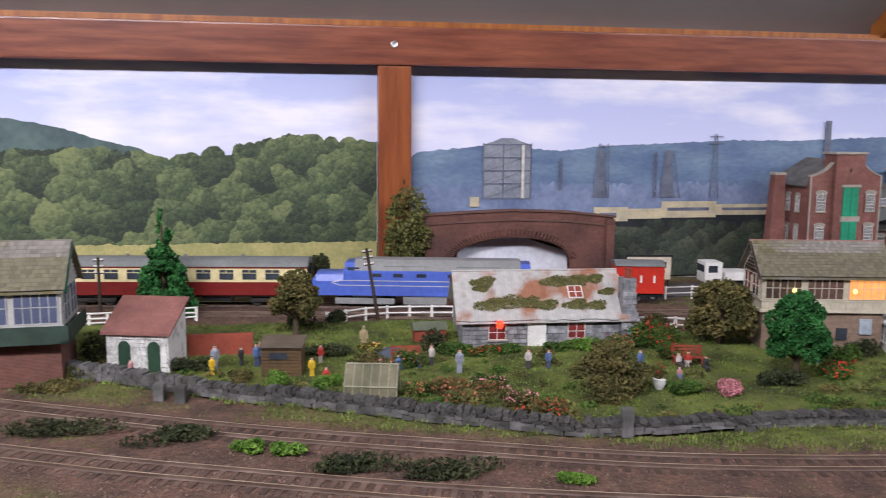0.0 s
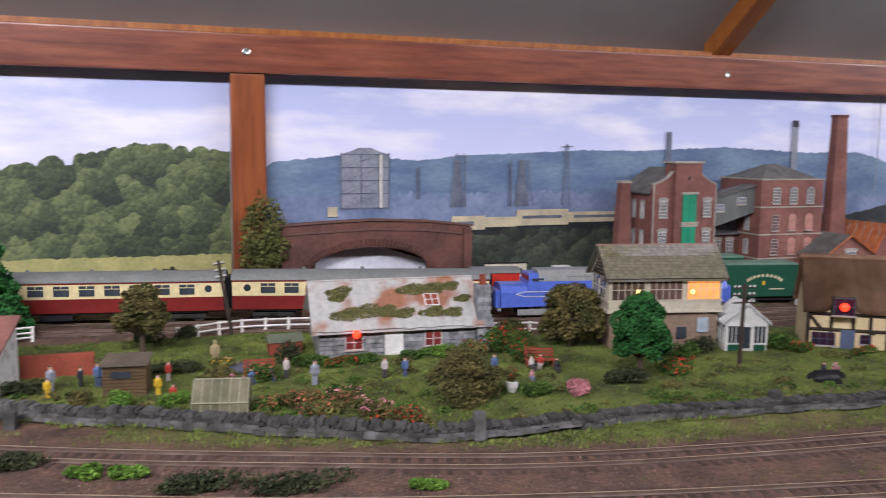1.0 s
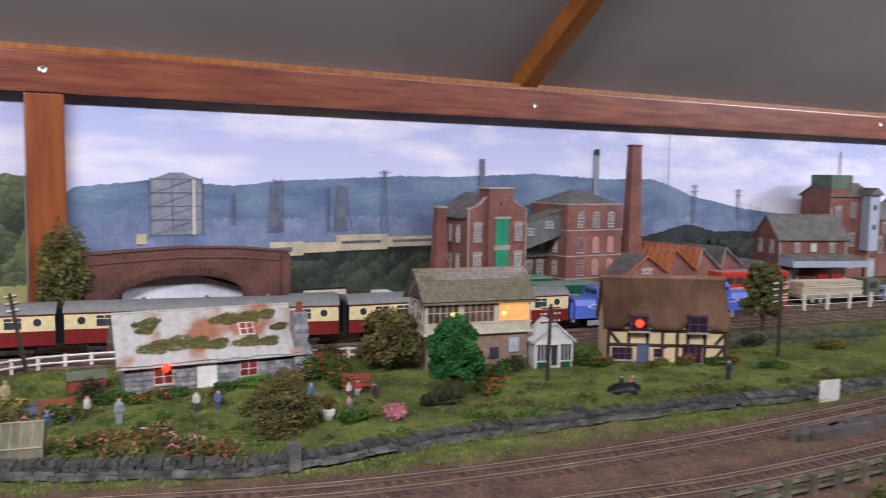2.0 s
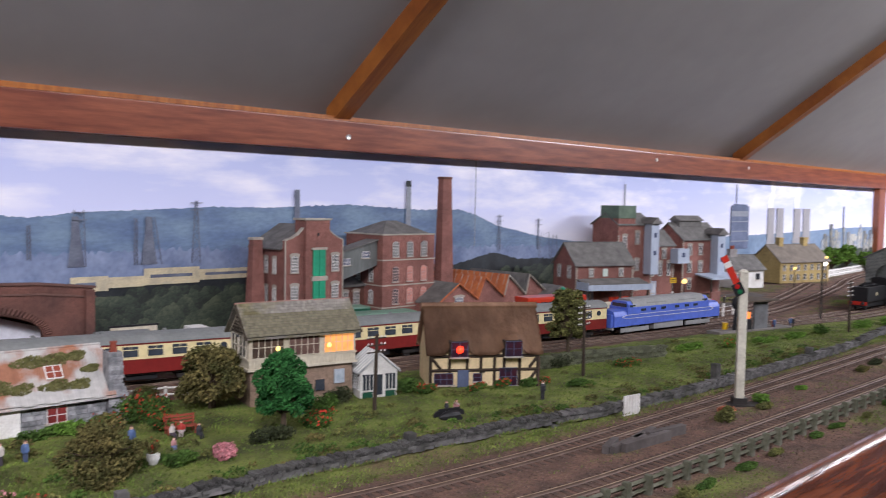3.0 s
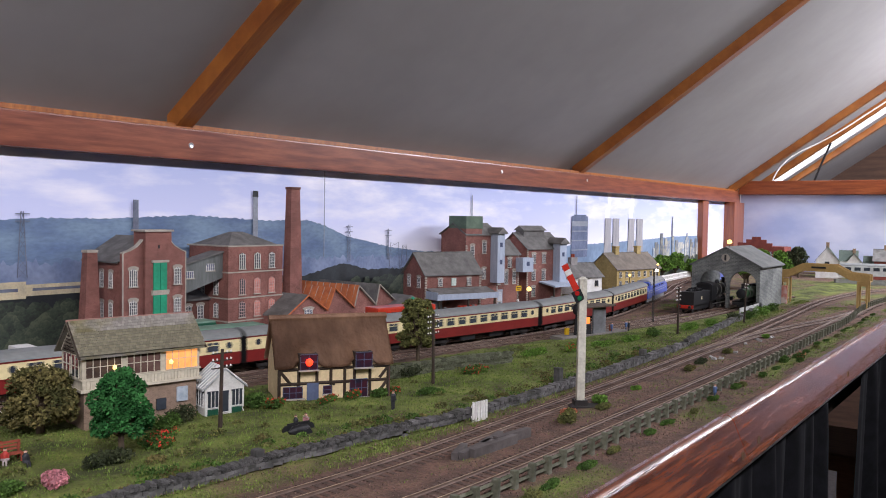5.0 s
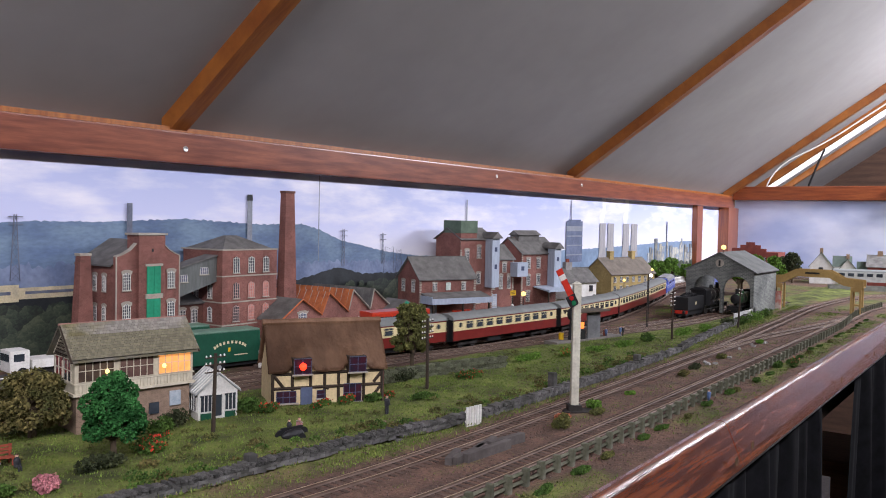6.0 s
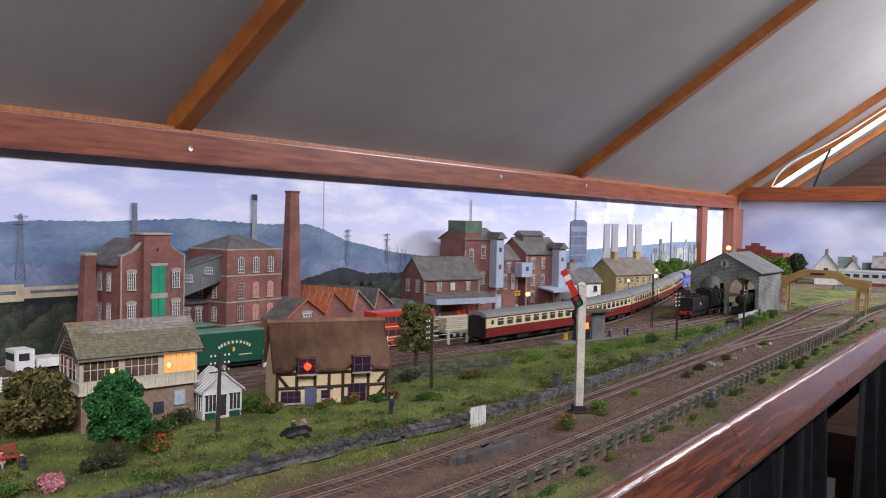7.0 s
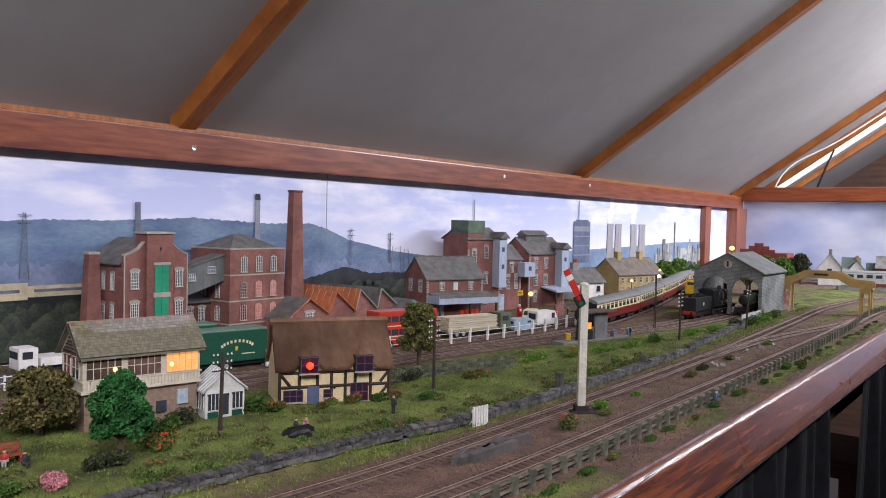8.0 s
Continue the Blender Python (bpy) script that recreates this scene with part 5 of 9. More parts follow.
def timber_house():
    L, D, he, hr = 0.112, 0.058, 0.036, 0.078
    th = thing("half_timbered_cottage", "half-timbered cream cottage with a brown thatched roof", "cottage", COTTAGE_POSE)
    wall_m = mat("cream_plaster", (0.72, 0.58, 0.34), 0.8, (0.62, 0.48, 0.28), 50)
    part("wall", prism_x(bmesh.new(), [(-D / 2, 0), (D / 2, 0), (D / 2, he), (0, hr - 0.004), (-D / 2, he)], -L / 2, L / 2), wall_m, th)
    part("gable_brick", prism_x(bmesh.new(), [(-D / 2, 0), (D / 2, 0), (D / 2, he), (0, hr - 0.004), (-D / 2, he)], L / 2 + 0.0001, L / 2 + 0.0012), BRICK_DARK, th)
    y = -D / 2
    beams = [(-0.055, 0, -0.055, 0.034), (0.055, 0, 0.055, 0.034), (-0.056, 0.034, 0.056, 0.034), (-0.056, 0.020, 0.056, 0.020), (-0.056, 0.0008, 0.056, 0.0008), (-0.036, 0, -0.036, 0.034), (-0.018, 0, -0.018, 0.034), (-0.004, 0, -0.004, 0.034), (0.010, 0, 0.010, 0.034), (0.020, 0.02, 0.020, 0.034), (0.036, 0, 0.036, 0.034), (-0.055, 0.034, -0.044, 0.02), (0.055, 0.020, 0.040, 0.001), (-0.054, 0.002, -0.046, 0.010), (0.0, 0.018, -0.004, 0.02), (0.055, 0.033, 0.046, 0.022)]
    for x0, z0, x1, z1 in beams:
        bm = bmesh.new()
        rod(bm, (x0, y - 0.0002, z0), (x1, y - 0.0002, z1), 0.0016, seg=4)
        part("timber", bm, TIMBER_DARK, th)
    for s in (-1, 1):
        bm = bmesh.new()
        o = 0.0035
        sl = (hr - he) / (D / 2)
        rows = []
        nx_, nv = 40, 10
        for v in range(nv + 1):
            row = []
            for i in range(nx_ + 1):
                x = -L / 2 - 0.004 + (L + 0.008) * i / nx_
                u = v / nv
                yy = s * ((D / 2 + o) * (1 - u))
                zz = he - sl * o + (hr - he + sl * o) * u + 0.0045
                for cx in (-0.028, 0.027):  # swept dormers
                    if s < 0:
                        zz += 0.0125 * math.exp(-((x - cx) / 0.011) ** 4) * max(0, 1 - u * 1.9)
                        yy -= 0.004 * math.exp(-((x - cx) / 0.011) ** 4) * max(0, 1 - u * 2.2)
                row.append(bm.verts.new((x, yy, zz + noise.noise(Vector((x * 120, yy * 120, s))) * 0.0007)))
            rows.append(row)
        for a, c in zip(rows, rows[1:]):
            for i in range(nx_):
                f = (a[i], a[i + 1], c[i + 1], c[i])
                bm.faces.new(f if s < 0 else f[::-1])
        bmesh.ops.solidify(bm, geom=bm.faces[:], thickness=-0.003 if s < 0 else -0.003)
        part("thatch", bm, THATCH, th, smooth=True)
    bm = rod(bmesh.new(), (-L / 2 - 0.005, 0, hr + 0.0032), (L / 2 + 0.005, 0, hr + 0.0032), 0.0034, seg=8)
    part("thatch_ridge", bm, THATCH, th)
    fm = mat("slate_blue_frames", (0.095, 0.12, 0.20), 0.6)
    pr = mat("red_lit_pane", (0.07, 0.012, 0.02), 0.3, (0.012, 0.014, 0.03), 90)
    for x in (-0.028, 0.027):
        building_window(th, pose(x, y - 0.0094, he - 0.001), 0.0165, 0.0150, 2, 2, fm, pr, arch=False, sill=True, surround=None)
        part("dormer_cheek", boxes((x - 0.009, x + 0.009, y - 0.0090, y + 0.01, he - 0.002, he + 0.0142)), TIMBER_DARK, th)
    for x, w, h, z in ((-0.042, 0.019, 0.0115, 0.006), (0.024, 0.018, 0.018, 0.004), (-0.008, 0.008, 0.008, 0.009)):
        building_window(th, pose(x, y - 0.0014, z), w, h, 3 if w > 0.01 else 1, 2, fm, pr, arch=False)
    part("door", boxes((-0.028, -0.0165, y - 0.002, y, 0, 0.0205)), fm, th, "slate blue plank door")
    return th


timber_house()
tagged(part("lamp_bulb", lathe(bmesh.new(), [(0.001, 0), (0.003, 0.0016), (0.0036, 0.0036), (0.003, 0.0056), (0.001, 0.007)], 12, COTTAGE_POSE @ pose(-0.0285, -0.0425, 0.0395)), BULB_RED, smooth=True), "glowing red warning lamp at the cottage dormer", "lamp", "red lamps")


def porch():
    th = thing("garden_conservatory", "small white and green glazed conservatory with a gable roof", "conservatory", pose(0.398, 0.609, -0.003, 0, 0, -18))
    W, D, he, hr = 0.037, 0.034, 0.027, 0.043
    part("wall", prism(bmesh.new(), [(-W / 2, 0), (W / 2, 0), (W / 2, he), (0, hr), (-W / 2, he)], -D / 2, D / 2), WHITE, th)
    for s in (-1, 1):
        bm = prism(bmesh.new(), [(s * (W / 2 + 0.003), he - 0.002), (0, hr + 0.0003), (0, hr + 0.0015), (s * (W / 2 + 0.003), he - 0.0006)], -D / 2 - 0.002, D / 2 + 0.001)
        bmesh.ops.recalc_face_normals(bm, faces=bm.faces[:])
        part("roof_slope", bm, mat("white_glass_roof", (0.5, 0.52, 0.52), 0.4, (0.35, 0.37, 0.38), 60), th)
        for k in range(7):
            y = -D / 2 + D * k / 6
            part("roof_bar", rod(bmesh.new(), (s * (W / 2 + 0.003), y, he), (0, y, hr + 0.0018), 0.0005, seg=4), WHITE, th)
    for x, w in ((-0.0115, 0.0105), (0.0115, 0.0105)):
        building_window(th, pose(x, -D / 2 - 0.0004, 0.009), w, 0.0155, 3, 1, WHITE, PANE, arch=False, sill=False)
        part("lower_panel", boxes((x - 0.005, x + 0.005, -D / 2 - 0.0006, -D / 2, 0.0015, 0.0075)), GREEN_DARK, th, "dark green panel")
    building_window(th, pose(0, -D / 2 - 0.0004, 0.004), 0.007, 0.020, 1, 1, WHITE, PANE, arch=False, sill=False)
    for x in (-W / 2, W / 2):
        building_window(th, pose(x + (0.0004 if x > 0 else -0.0004), 0, 0.009, 0, 0, 90 if x > 0 else -90), 0.028, 0.0155, 5, 1, WHITE, PANE, arch=False, sill=False)


porch()


def outhouse():
    th = thing("outhouse", "whitewashed stone outhouse with a rusty red roof", "outhouse", pose(-0.226, 0.648, -0.002, 0, 0, -14))
    L, D, he, hr = 0.048, 0.034, 0.033, 0.050
    white_st = mat("whitewashed_stone", (0.66, 0.65, 0.62), 0.85, (0.35, 0.34, 0.32), 160, 3, ramp=(0.3, 0.5), bump=0.9, island=0.12)
    w = part("wall", prism_x(bmesh.new(), [(-D / 2, 0), (D / 2, 0), (D / 2, hr), (-D / 2, he)], -L / 2, L / 2), white_st, th)
    rng = random.Random(5)
    bm = bmesh.new()
    for r in range(11):
        x = -L / 2
        while x < L / 2 - 0.002:
            ww = min(rng.uniform(0.0025, 0.005), L / 2 - x)
            cx = x + ww / 2
            if not (abs(cx + 0.0105) < 0.0062 and r < 9) and not (abs(cx - 0.0125) < 0.0062 and r < 9):
                box(bm, x + 0.0002, x + ww - 0.0002, -D / 2 - 0.0009 - rng.uniform(0, 0.0005), -D / 2, r * 0.003, r * 0.003 + 0.0027)
            x += ww
    tagged(part("stone_cladding", bm, white_st, w), kind="stuff")
    for x in (-0.0105, 0.0125):
        part("door", prism(bmesh.new(), [(x - 0.0048, 0), (x + 0.0048, 0), (x + 0.0048, 0.0215), (x + 0.0028, 0.0245), (x, 0.0255), (x - 0.0028, 0.0245), (x - 0.0048, 0.0215)], -D / 2 - 0.0005, -D / 2 + 0.001), mat("deep_green_door", (0.025, 0.06, 0.035), 0.6), th, "dark green door")
    bm = prism_x(bmesh.new(), [(-D / 2 - 0.004, he - 0.0025), (D / 2 + 0.002, hr + 0.001), (D / 2 + 0.002, hr + 0.003), (-D / 2 - 0.004, he - 0.0005)], -L / 2 - 0.003, L / 2 + 0.003)
    part("roof", bm, mat("rusty_roof", (0.25, 0.11, 0.09), 0.85, (0.18, 0.08, 0.07), 60, bump=0.4), th)


outhouse()
th = thing("garden_shed", "small dark brown boarded garden shed", "shed", pose(-0.122, 0.620, -0.002, 0, 0, -8))
part("wall", prism_x(bmesh.new(), [(-0.011, 0), (0.011, 0), (0.011, 0.025), (-0.011, 0.0225)], -0.0145, 0.0145), BROWN_WOOD, th)
bm = bmesh.new()
for i in range(9):
    box(bm, -0.0149, 0.0149, -0.0116, -0.0108, 0.0004 + i * 0.0025, 0.0023 + i * 0.0025)
tagged(part("board_cladding", bm, BROWN_WOOD, th), kind="stuff")
part("window", boxes((-0.0085, 0.0045, -0.0121, -0.0114, 0.0135, 0.0185)), PANE, th)
part("roof", prism_x(bmesh.new(), [(-0.0135, 0.0225), (0.0125, 0.0255), (0.0125, 0.0265), (-0.0135, 0.0235)], -0.0165, 0.0165), mat("felted_roof", (0.14, 0.11, 0.08), 0.9), th)

th = thing("greenhouse", "small glass greenhouse with pale green frames", "greenhouse", pose(-0.060, 0.550, -0.002, 0, 0, -12))
gw, gd, gh, gr = 0.036, 0.024, 0.011, 0.024
part("glazing", prism_x(bmesh.new(), [(-gd / 2, 0.0), (gd / 2, 0.0), (gd / 2, gh), (0, gr), (-gd / 2, gh)], -gw / 2, gw / 2), GLASS_M, th)
for i in range(7):
    x = -gw / 2 + gw * i / 6
    bm = bmesh.new()
    for a, c in (((-gd / 2, 0), (-gd / 2, gh)), ((-gd / 2, gh), (0, gr)), ((0, gr), (gd / 2, gh)), ((gd / 2, gh), (gd / 2, 0))):
        rod(bm, (x, a[0], a[1]), (x, c[0], c[1]), 0.00042, seg=4)
    part("glazing_bar", bm, mat("pale_green_frame", (0.30, 0.29, 0.21), 0.6), th)
bm = bmesh.new()
for y, z in ((-gd / 2, gh), (0, gr), (gd / 2, gh), (-gd / 2, 0.001)):
    rod(bm, (-gw / 2, y, z), (gw / 2, y, z), 0.0007, seg=4)
part("frame", bm, MATS["pale_green_frame"], th)

tagged(part("garden_wall", boxes((-0.2, -0.148, 0.672, 0.676, -0.004, 0.017), bevel=0.0005), RUST_RED), "low rust-red garden wall behind the figures", "wall")


def hen_house(x, y, rz):
    th = thing("hen_house", "small red hen house with a dark roof", "hen house", pose(x, y, 0.002, 0, 0, rz))
    part("body", boxes((-0.0135, 0.0135, -0.007, 0.007, 0, 0.0105)), RUST_RED, th)
    part("roof", prism_x(bmesh.new(), [(-0.0085, 0.0105), (0.0085, 0.0105), (0, 0.0165)], -0.015, 0.015), mat("mossy_hen_roof", (0.14, 0.16, 0.11), 0.9), th)


hen_house(0.0, 0.69, 3)

# brick road bridge behind the running line
th = thing("road_bridge", "dark red brick road bridge with one wide arch", "bridge")
out = [(0.03, 0.0), (0.063, 0.0), (0.063, 0.033)]
for a in np.linspace(180, 0, 17)[1:-1]:
    out.append((0.133 + 0.07 * math.cos(radians(a)), 0.033 + 0.027 * math.sin(radians(a))))
out += [(0.203, 0.033), (0.203, 0.0), (0.256, 0.0), (0.256, 0.0815), (0.2, 0.088), (0.133, 0.0905), (0.07, 0.088), (0.03, 0.0855)]
bm = prism(bmesh.new(), out, 0.930, 0.936)
bmesh.ops.triangulate(bm, faces=bm.faces[:])
part("wall", bm, BRICK_DARK, th)
bm = bmesh.new()
for a in np.linspace(176, 4, 46):
    c, s = math.cos(radians(a)), math.sin(radians(a))
    rod(bm, (0.133 + 0.072 * c, 0.9292, 0.033 + 0.029 * s), (0.133 + 0.078 * c, 0.9292, 0.033 + 0.036 * s), 0.0017, seg=4)
tagged(part("arch_ring", bm, BRICK_DARK, th), kind="stuff")
cop = [(0.027, 0.0855), (0.07, 0.088), (0.133, 0.0905), (0.2, 0.088), (0.259, 0.0815)]
for a, c in zip(cop, cop[1:]):
    bm = bmesh.new()
    prism(bm, [a, c, (c[0], c[1] + 0.0022), (a[0], a[1] + 0.0022)], 0.928, 0.939)
    part("coping", bm, mat("dark_coping", (0.15, 0.08, 0.065), 0.85), th)
    bm = bmesh.new()
    prism(bm, [(a[0], a[1] - 0.011), (c[0], c[1] - 0.011), (c[0], c[1] - 0.009), (a[0], a[1] - 0.009)], 0.9285, 0.93)
    part("string_course", bm, mat("dark_coping", (0.15, 0.08, 0.065), 0.85), th)
part("pilaster", boxes((0.247, 0.257, 0.927, 0.9295, 0, 0.08)), BRICK_DARK, th)
tagged(part("backdrop_under_bridge", boxes((0.05, 0.215, 0.952, 0.953, 0.0, 0.075)), mat("printed_pale_sky", (0.75, 0.76, 0.82), 0.6, (0.62, 0.64, 0.72), 25)), kind="structure")
bm = bmesh.new()
rng = random.Random(9)
for i in range(26):
    a = radians(rng.uniform(25, 155))
    ln = rng.uniform(0.012, 0.024)
    rod(bm, (0.128, 0.9843, 0.035), (0.128 + ln * math.cos(a) * 1.3, 0.9843, 0.035 + ln * math.sin(a)), 0.0005, 0.0002, seg=4)
tagged(part("backdrop_bare_tree", bm, print_mat("printed_twigs", (0.3, 0.3, 0.3), (0.22, 0.22, 0.22))), kind="structure")


# mill
def mill():
    th = thing("mill", "red brick mill with green hoist doors and a stepped front", "mill", pose(0.007, 0, 0))
    yf, yb = 0.90, 0.985
    out = [(0.482, 0), (0.574, 0), (0.574, 0.131), (0.566, 0.134), (0.557, 0.139), (0.549, 0.147), (0.510, 0.147), (0.502, 0.139), (0.492, 0.134), (0.482, 0.131)]
    front = part("front_wall", prism(bmesh.new(), out, yf, yf + 0.006), BRICK, th)
    part("side_wall", boxes((0.483, 0.573, yf + 0.0065, yb, 0, 0.122)), BRICK, th)
    for s in (-1, 1):
        bm = prism(bmesh.new(), [(0.528 + s * 0.05, 0.119), (0.528, 0.150), (0.528, 0.152), (0.528 + s * 0.05, 0.121)], yf + 0.006, yb)
        bmesh.ops.recalc_face_normals(bm, faces=bm.faces[:])
        part("roof_slope", bm, SLATE, th)
    part("gable_fill", prism(bmesh.new(), [(0.483, 0.119), (0.573, 0.119), (0.528, 0.149)], yf + 0.008, yb - 0.001), BRICK, th)
    part("hoist_tower", boxes((0.5105, 0.5485, yf - 0.005, yf + 0.02, 0, 0.158)), BRICK, th)
    part("tower_coping", boxes((0.508, 0.551, yf - 0.007, yf + 0.022, 0.158, 0.1605)), STONE_TRIM, th)
    for lo, hi in ((2, 6), (6, 10)):
        bm = bmesh.new()
        for a, c in zip(out[lo:hi], out[lo + 1:hi]):
            prism(bm, [(a[0], a[1]), (a[0], a[1] + 0.0014), (c[0], c[1] + 0.0014), (c[0], c[1])], yf - 0.001, yf + 0.0065)
        bmesh.ops.recalc_face_normals(bm, faces=bm.faces[:])
        part("gable_coping", bm, STONE_TRIM, th)
    for z0, z1 in ((0.084, 0.119), (0.045, 0.078)):
        for x0, x1 in ((0.5215, 0.5312), (0.5318, 0.5415)):
            part("hoist_door", boxes((x0, x1, yf - 0.0062, yf - 0.0045, z0, z1), bevel=0.0003), GREEN_DOOR, th, "bright green door")
        part("door_lintel", boxes((0.519, 0.544, yf - 0.007, yf - 0.0048, z1, z1 + 0.003)), STONE_TRIM, th)
        part("door_step", boxes((0.519, 0.544, yf - 0.008, yf - 0.0048, z0 - 0.003, z0)), STONE_TRIM, th)
    part("vent", boxes((0.5285, 0.531, yf - 0.0055, yf - 0.0048, 0.137, 0.141)), BLACK, th)
    for x in (0.496, 0.561):
        for z in (0.090, 0.051, 0.012):
            building_window(th, pose(x, yf - 0.0006, z), 0.0105, 0.022, 4, 5, WHITE, PANE, True, STONE_TRIM)
    for y in (0.925, 0.945, 0.965):
        for z in (0.088, 0.05):
            building_window(th, pose(0.4822, y, z, 0, 0, -90), 0.0075, 0.02, 3, 4, WHITE, PANE, True, STONE_TRIM)
    for x, y in ((0.482, yf), (0.574, yf)):
        part("quoin", boxes((x - 0.0007, x + 0.0007, y - 0.0008, y + 0.0005, 0, 0.131)), STONE_TRIM, th)


mill()
th = thing("mill_side_chimney", "square tapered brick chimney stack beside the mill", "chimney", pose(0.006, 0, 0))
bm = bmesh.new()
vs = [bm.verts.new(p) for p in ((0.447, 0.925, 0), (0.472, 0.925, 0), (0.472, 0.942, 0), (0.447, 0.942, 0), (0.4535, 0.928, 0.132), (0.4665, 0.928, 0.132), (0.4665, 0.939, 0.132), (0.4535, 0.939, 0.132))]
for f in ((0, 3, 2, 1), (4, 5, 6, 7), (0, 1, 5, 4), (1, 2, 6, 5), (2, 3, 7, 6), (3, 0, 4, 7)):
    bm.faces.new([vs[i] for i in f])
part("shaft", bm, BRICK, th)
part("cap", boxes((0.4525, 0.4675, 0.927, 0.940, 0.132, 0.1352), bevel=0.0006), STONE_TRIM, th)

th = thing("warehouse_link", "low brick link building with a slate roof", "warehouse", pose(0.006, 0, 0))
part("wall", boxes((0.5745, 0.6465, 0.94, 0.985, 0, 0.062)), BRICK_DARK, th)
part("roof", prism_x(bmesh.new(), [(0.936, 0.061), (0.985, 0.078), (0.985, 0.08), (0.936, 0.063)], 0.5745, 0.6465), SLATE, th)
for x in (0.59, 0.61, 0.63):
    building_window(th, pose(x, 0.9396, 0.035), 0.010, 0.02, 4, 4, WHITE, PANE, True, STONE_TRIM)
th = thing("covered_conveyor", "grey boarded covered bridge between two mill buildings", "covered bridge", pose(0.006, 0, 0))
part("boarding", prism(bmesh.new(), [(0.574, 0.072), (0.6465, 0.093), (0.6465, 0.128), (0.574, 0.110)], 0.912, 0.935), mat("grey_boarding", (0.15, 0.16, 0.155), 0.7, (0.11, 0.12, 0.115), 40, stretch=(6, 6, 1)), th)
part("roof", prism(bmesh.new(), [(0.573, 0.1105), (0.6475, 0.1287), (0.6475, 0.1305), (0.573, 0.1122)], 0.909, 0.938), SLATE, th)
for x, z in ((0.59, 0.095), (0.624, 0.104)):
    building_window(th, pose(x, 0.9116, z), 0.013, 0.009, 4, 2, WHITE, PANE_BLUE, False)

th = thing("brick_warehouse", "tall red brick warehouse with rows of arched windows", "warehouse", pose(0.005, 0, 0))
part("wall", boxes((0.647, 0.748, 0.90, 0.985, 0, 0.136)), BRICK, th)
for k, z in enumerate((0.031, 0.063, 0.0995)):
    part("string_course", boxes((0.646, 0.749, 0.899, 0.9895, z, z + 0.0018)), STONE_TRIM, th)
part("parapet_coping", boxes((0.646, 0.749, 0.899, 0.9895, 0.136, 0.1378)), STONE_TRIM, th)
bm = bmesh.new()
base = [bm.verts.new(p) for p in ((0.652, 0.905, 0.138), (0.743, 0.905, 0.138), (0.743, 0.985, 0.138), (0.652, 0.985, 0.138))]
top = [bm.verts.new(p) for p in ((0.688, 0.942, 0.156), (0.708, 0.942, 0.156), (0.708, 0.948, 0.156), (0.688, 0.948, 0.156))]
bm.faces.new(top)
for i in range(4):
    bm.faces.new((base[i], base[(i + 1) % 4], top[(i + 1) % 4], top[i]))
part("roof", bm, SLATE, th)
for r, z in enumerate((0.004, 0.037, 0.069, 0.105)):
    for c, x in enumerate((0.671, 0.6985, 0.726)):
        lit = (r, c) in ((2, 1), (2, 2), (1, 2), (1, 1))
        building_window(th, pose(x, 0.8994, z), 0.0105, 0.0225, 3, 5, mat("pinkish_frames", (0.6, 0.42, 0.38), 0.6) if lit or r < 3 else WHITE, PANE_PINK if lit else PANE, True)
for z in (0.037, 0.069):
    for y in (0.925, 0.955):
        building_window(th, pose(0.6466, y, z, 0, 0, -90), 0.009, 0.0205, 3, 5, WHITE, PANE, True)

th = thing("factory_chimney", "tall square tapered red brick factory chimney", "chimney")
bm = bmesh.new()
vs = [bm.verts.new(p) for p in ((0.766, 0.898, 0), (0.795, 0.898, 0), (0.795, 0.916, 0), (0.766, 0.916, 0), (0.7695, 0.90, 0.22), (0.787, 0.90, 0.22), (0.787, 0.911, 0.22), (0.7695, 0.911, 0.22))]
for f in ((0, 3, 2, 1), (4, 5, 6, 7), (0, 1, 5, 4), (1, 2, 6, 5), (2, 3, 7, 6), (3, 0, 4, 7)):
    bm.faces.new([vs[i] for i in f])
part("shaft", bm, BRICK, th)
part("cap", boxes((0.7685, 0.788, 0.899, 0.912, 0.22, 0.2235), bevel=0.0005), BRICK_DARK, th)

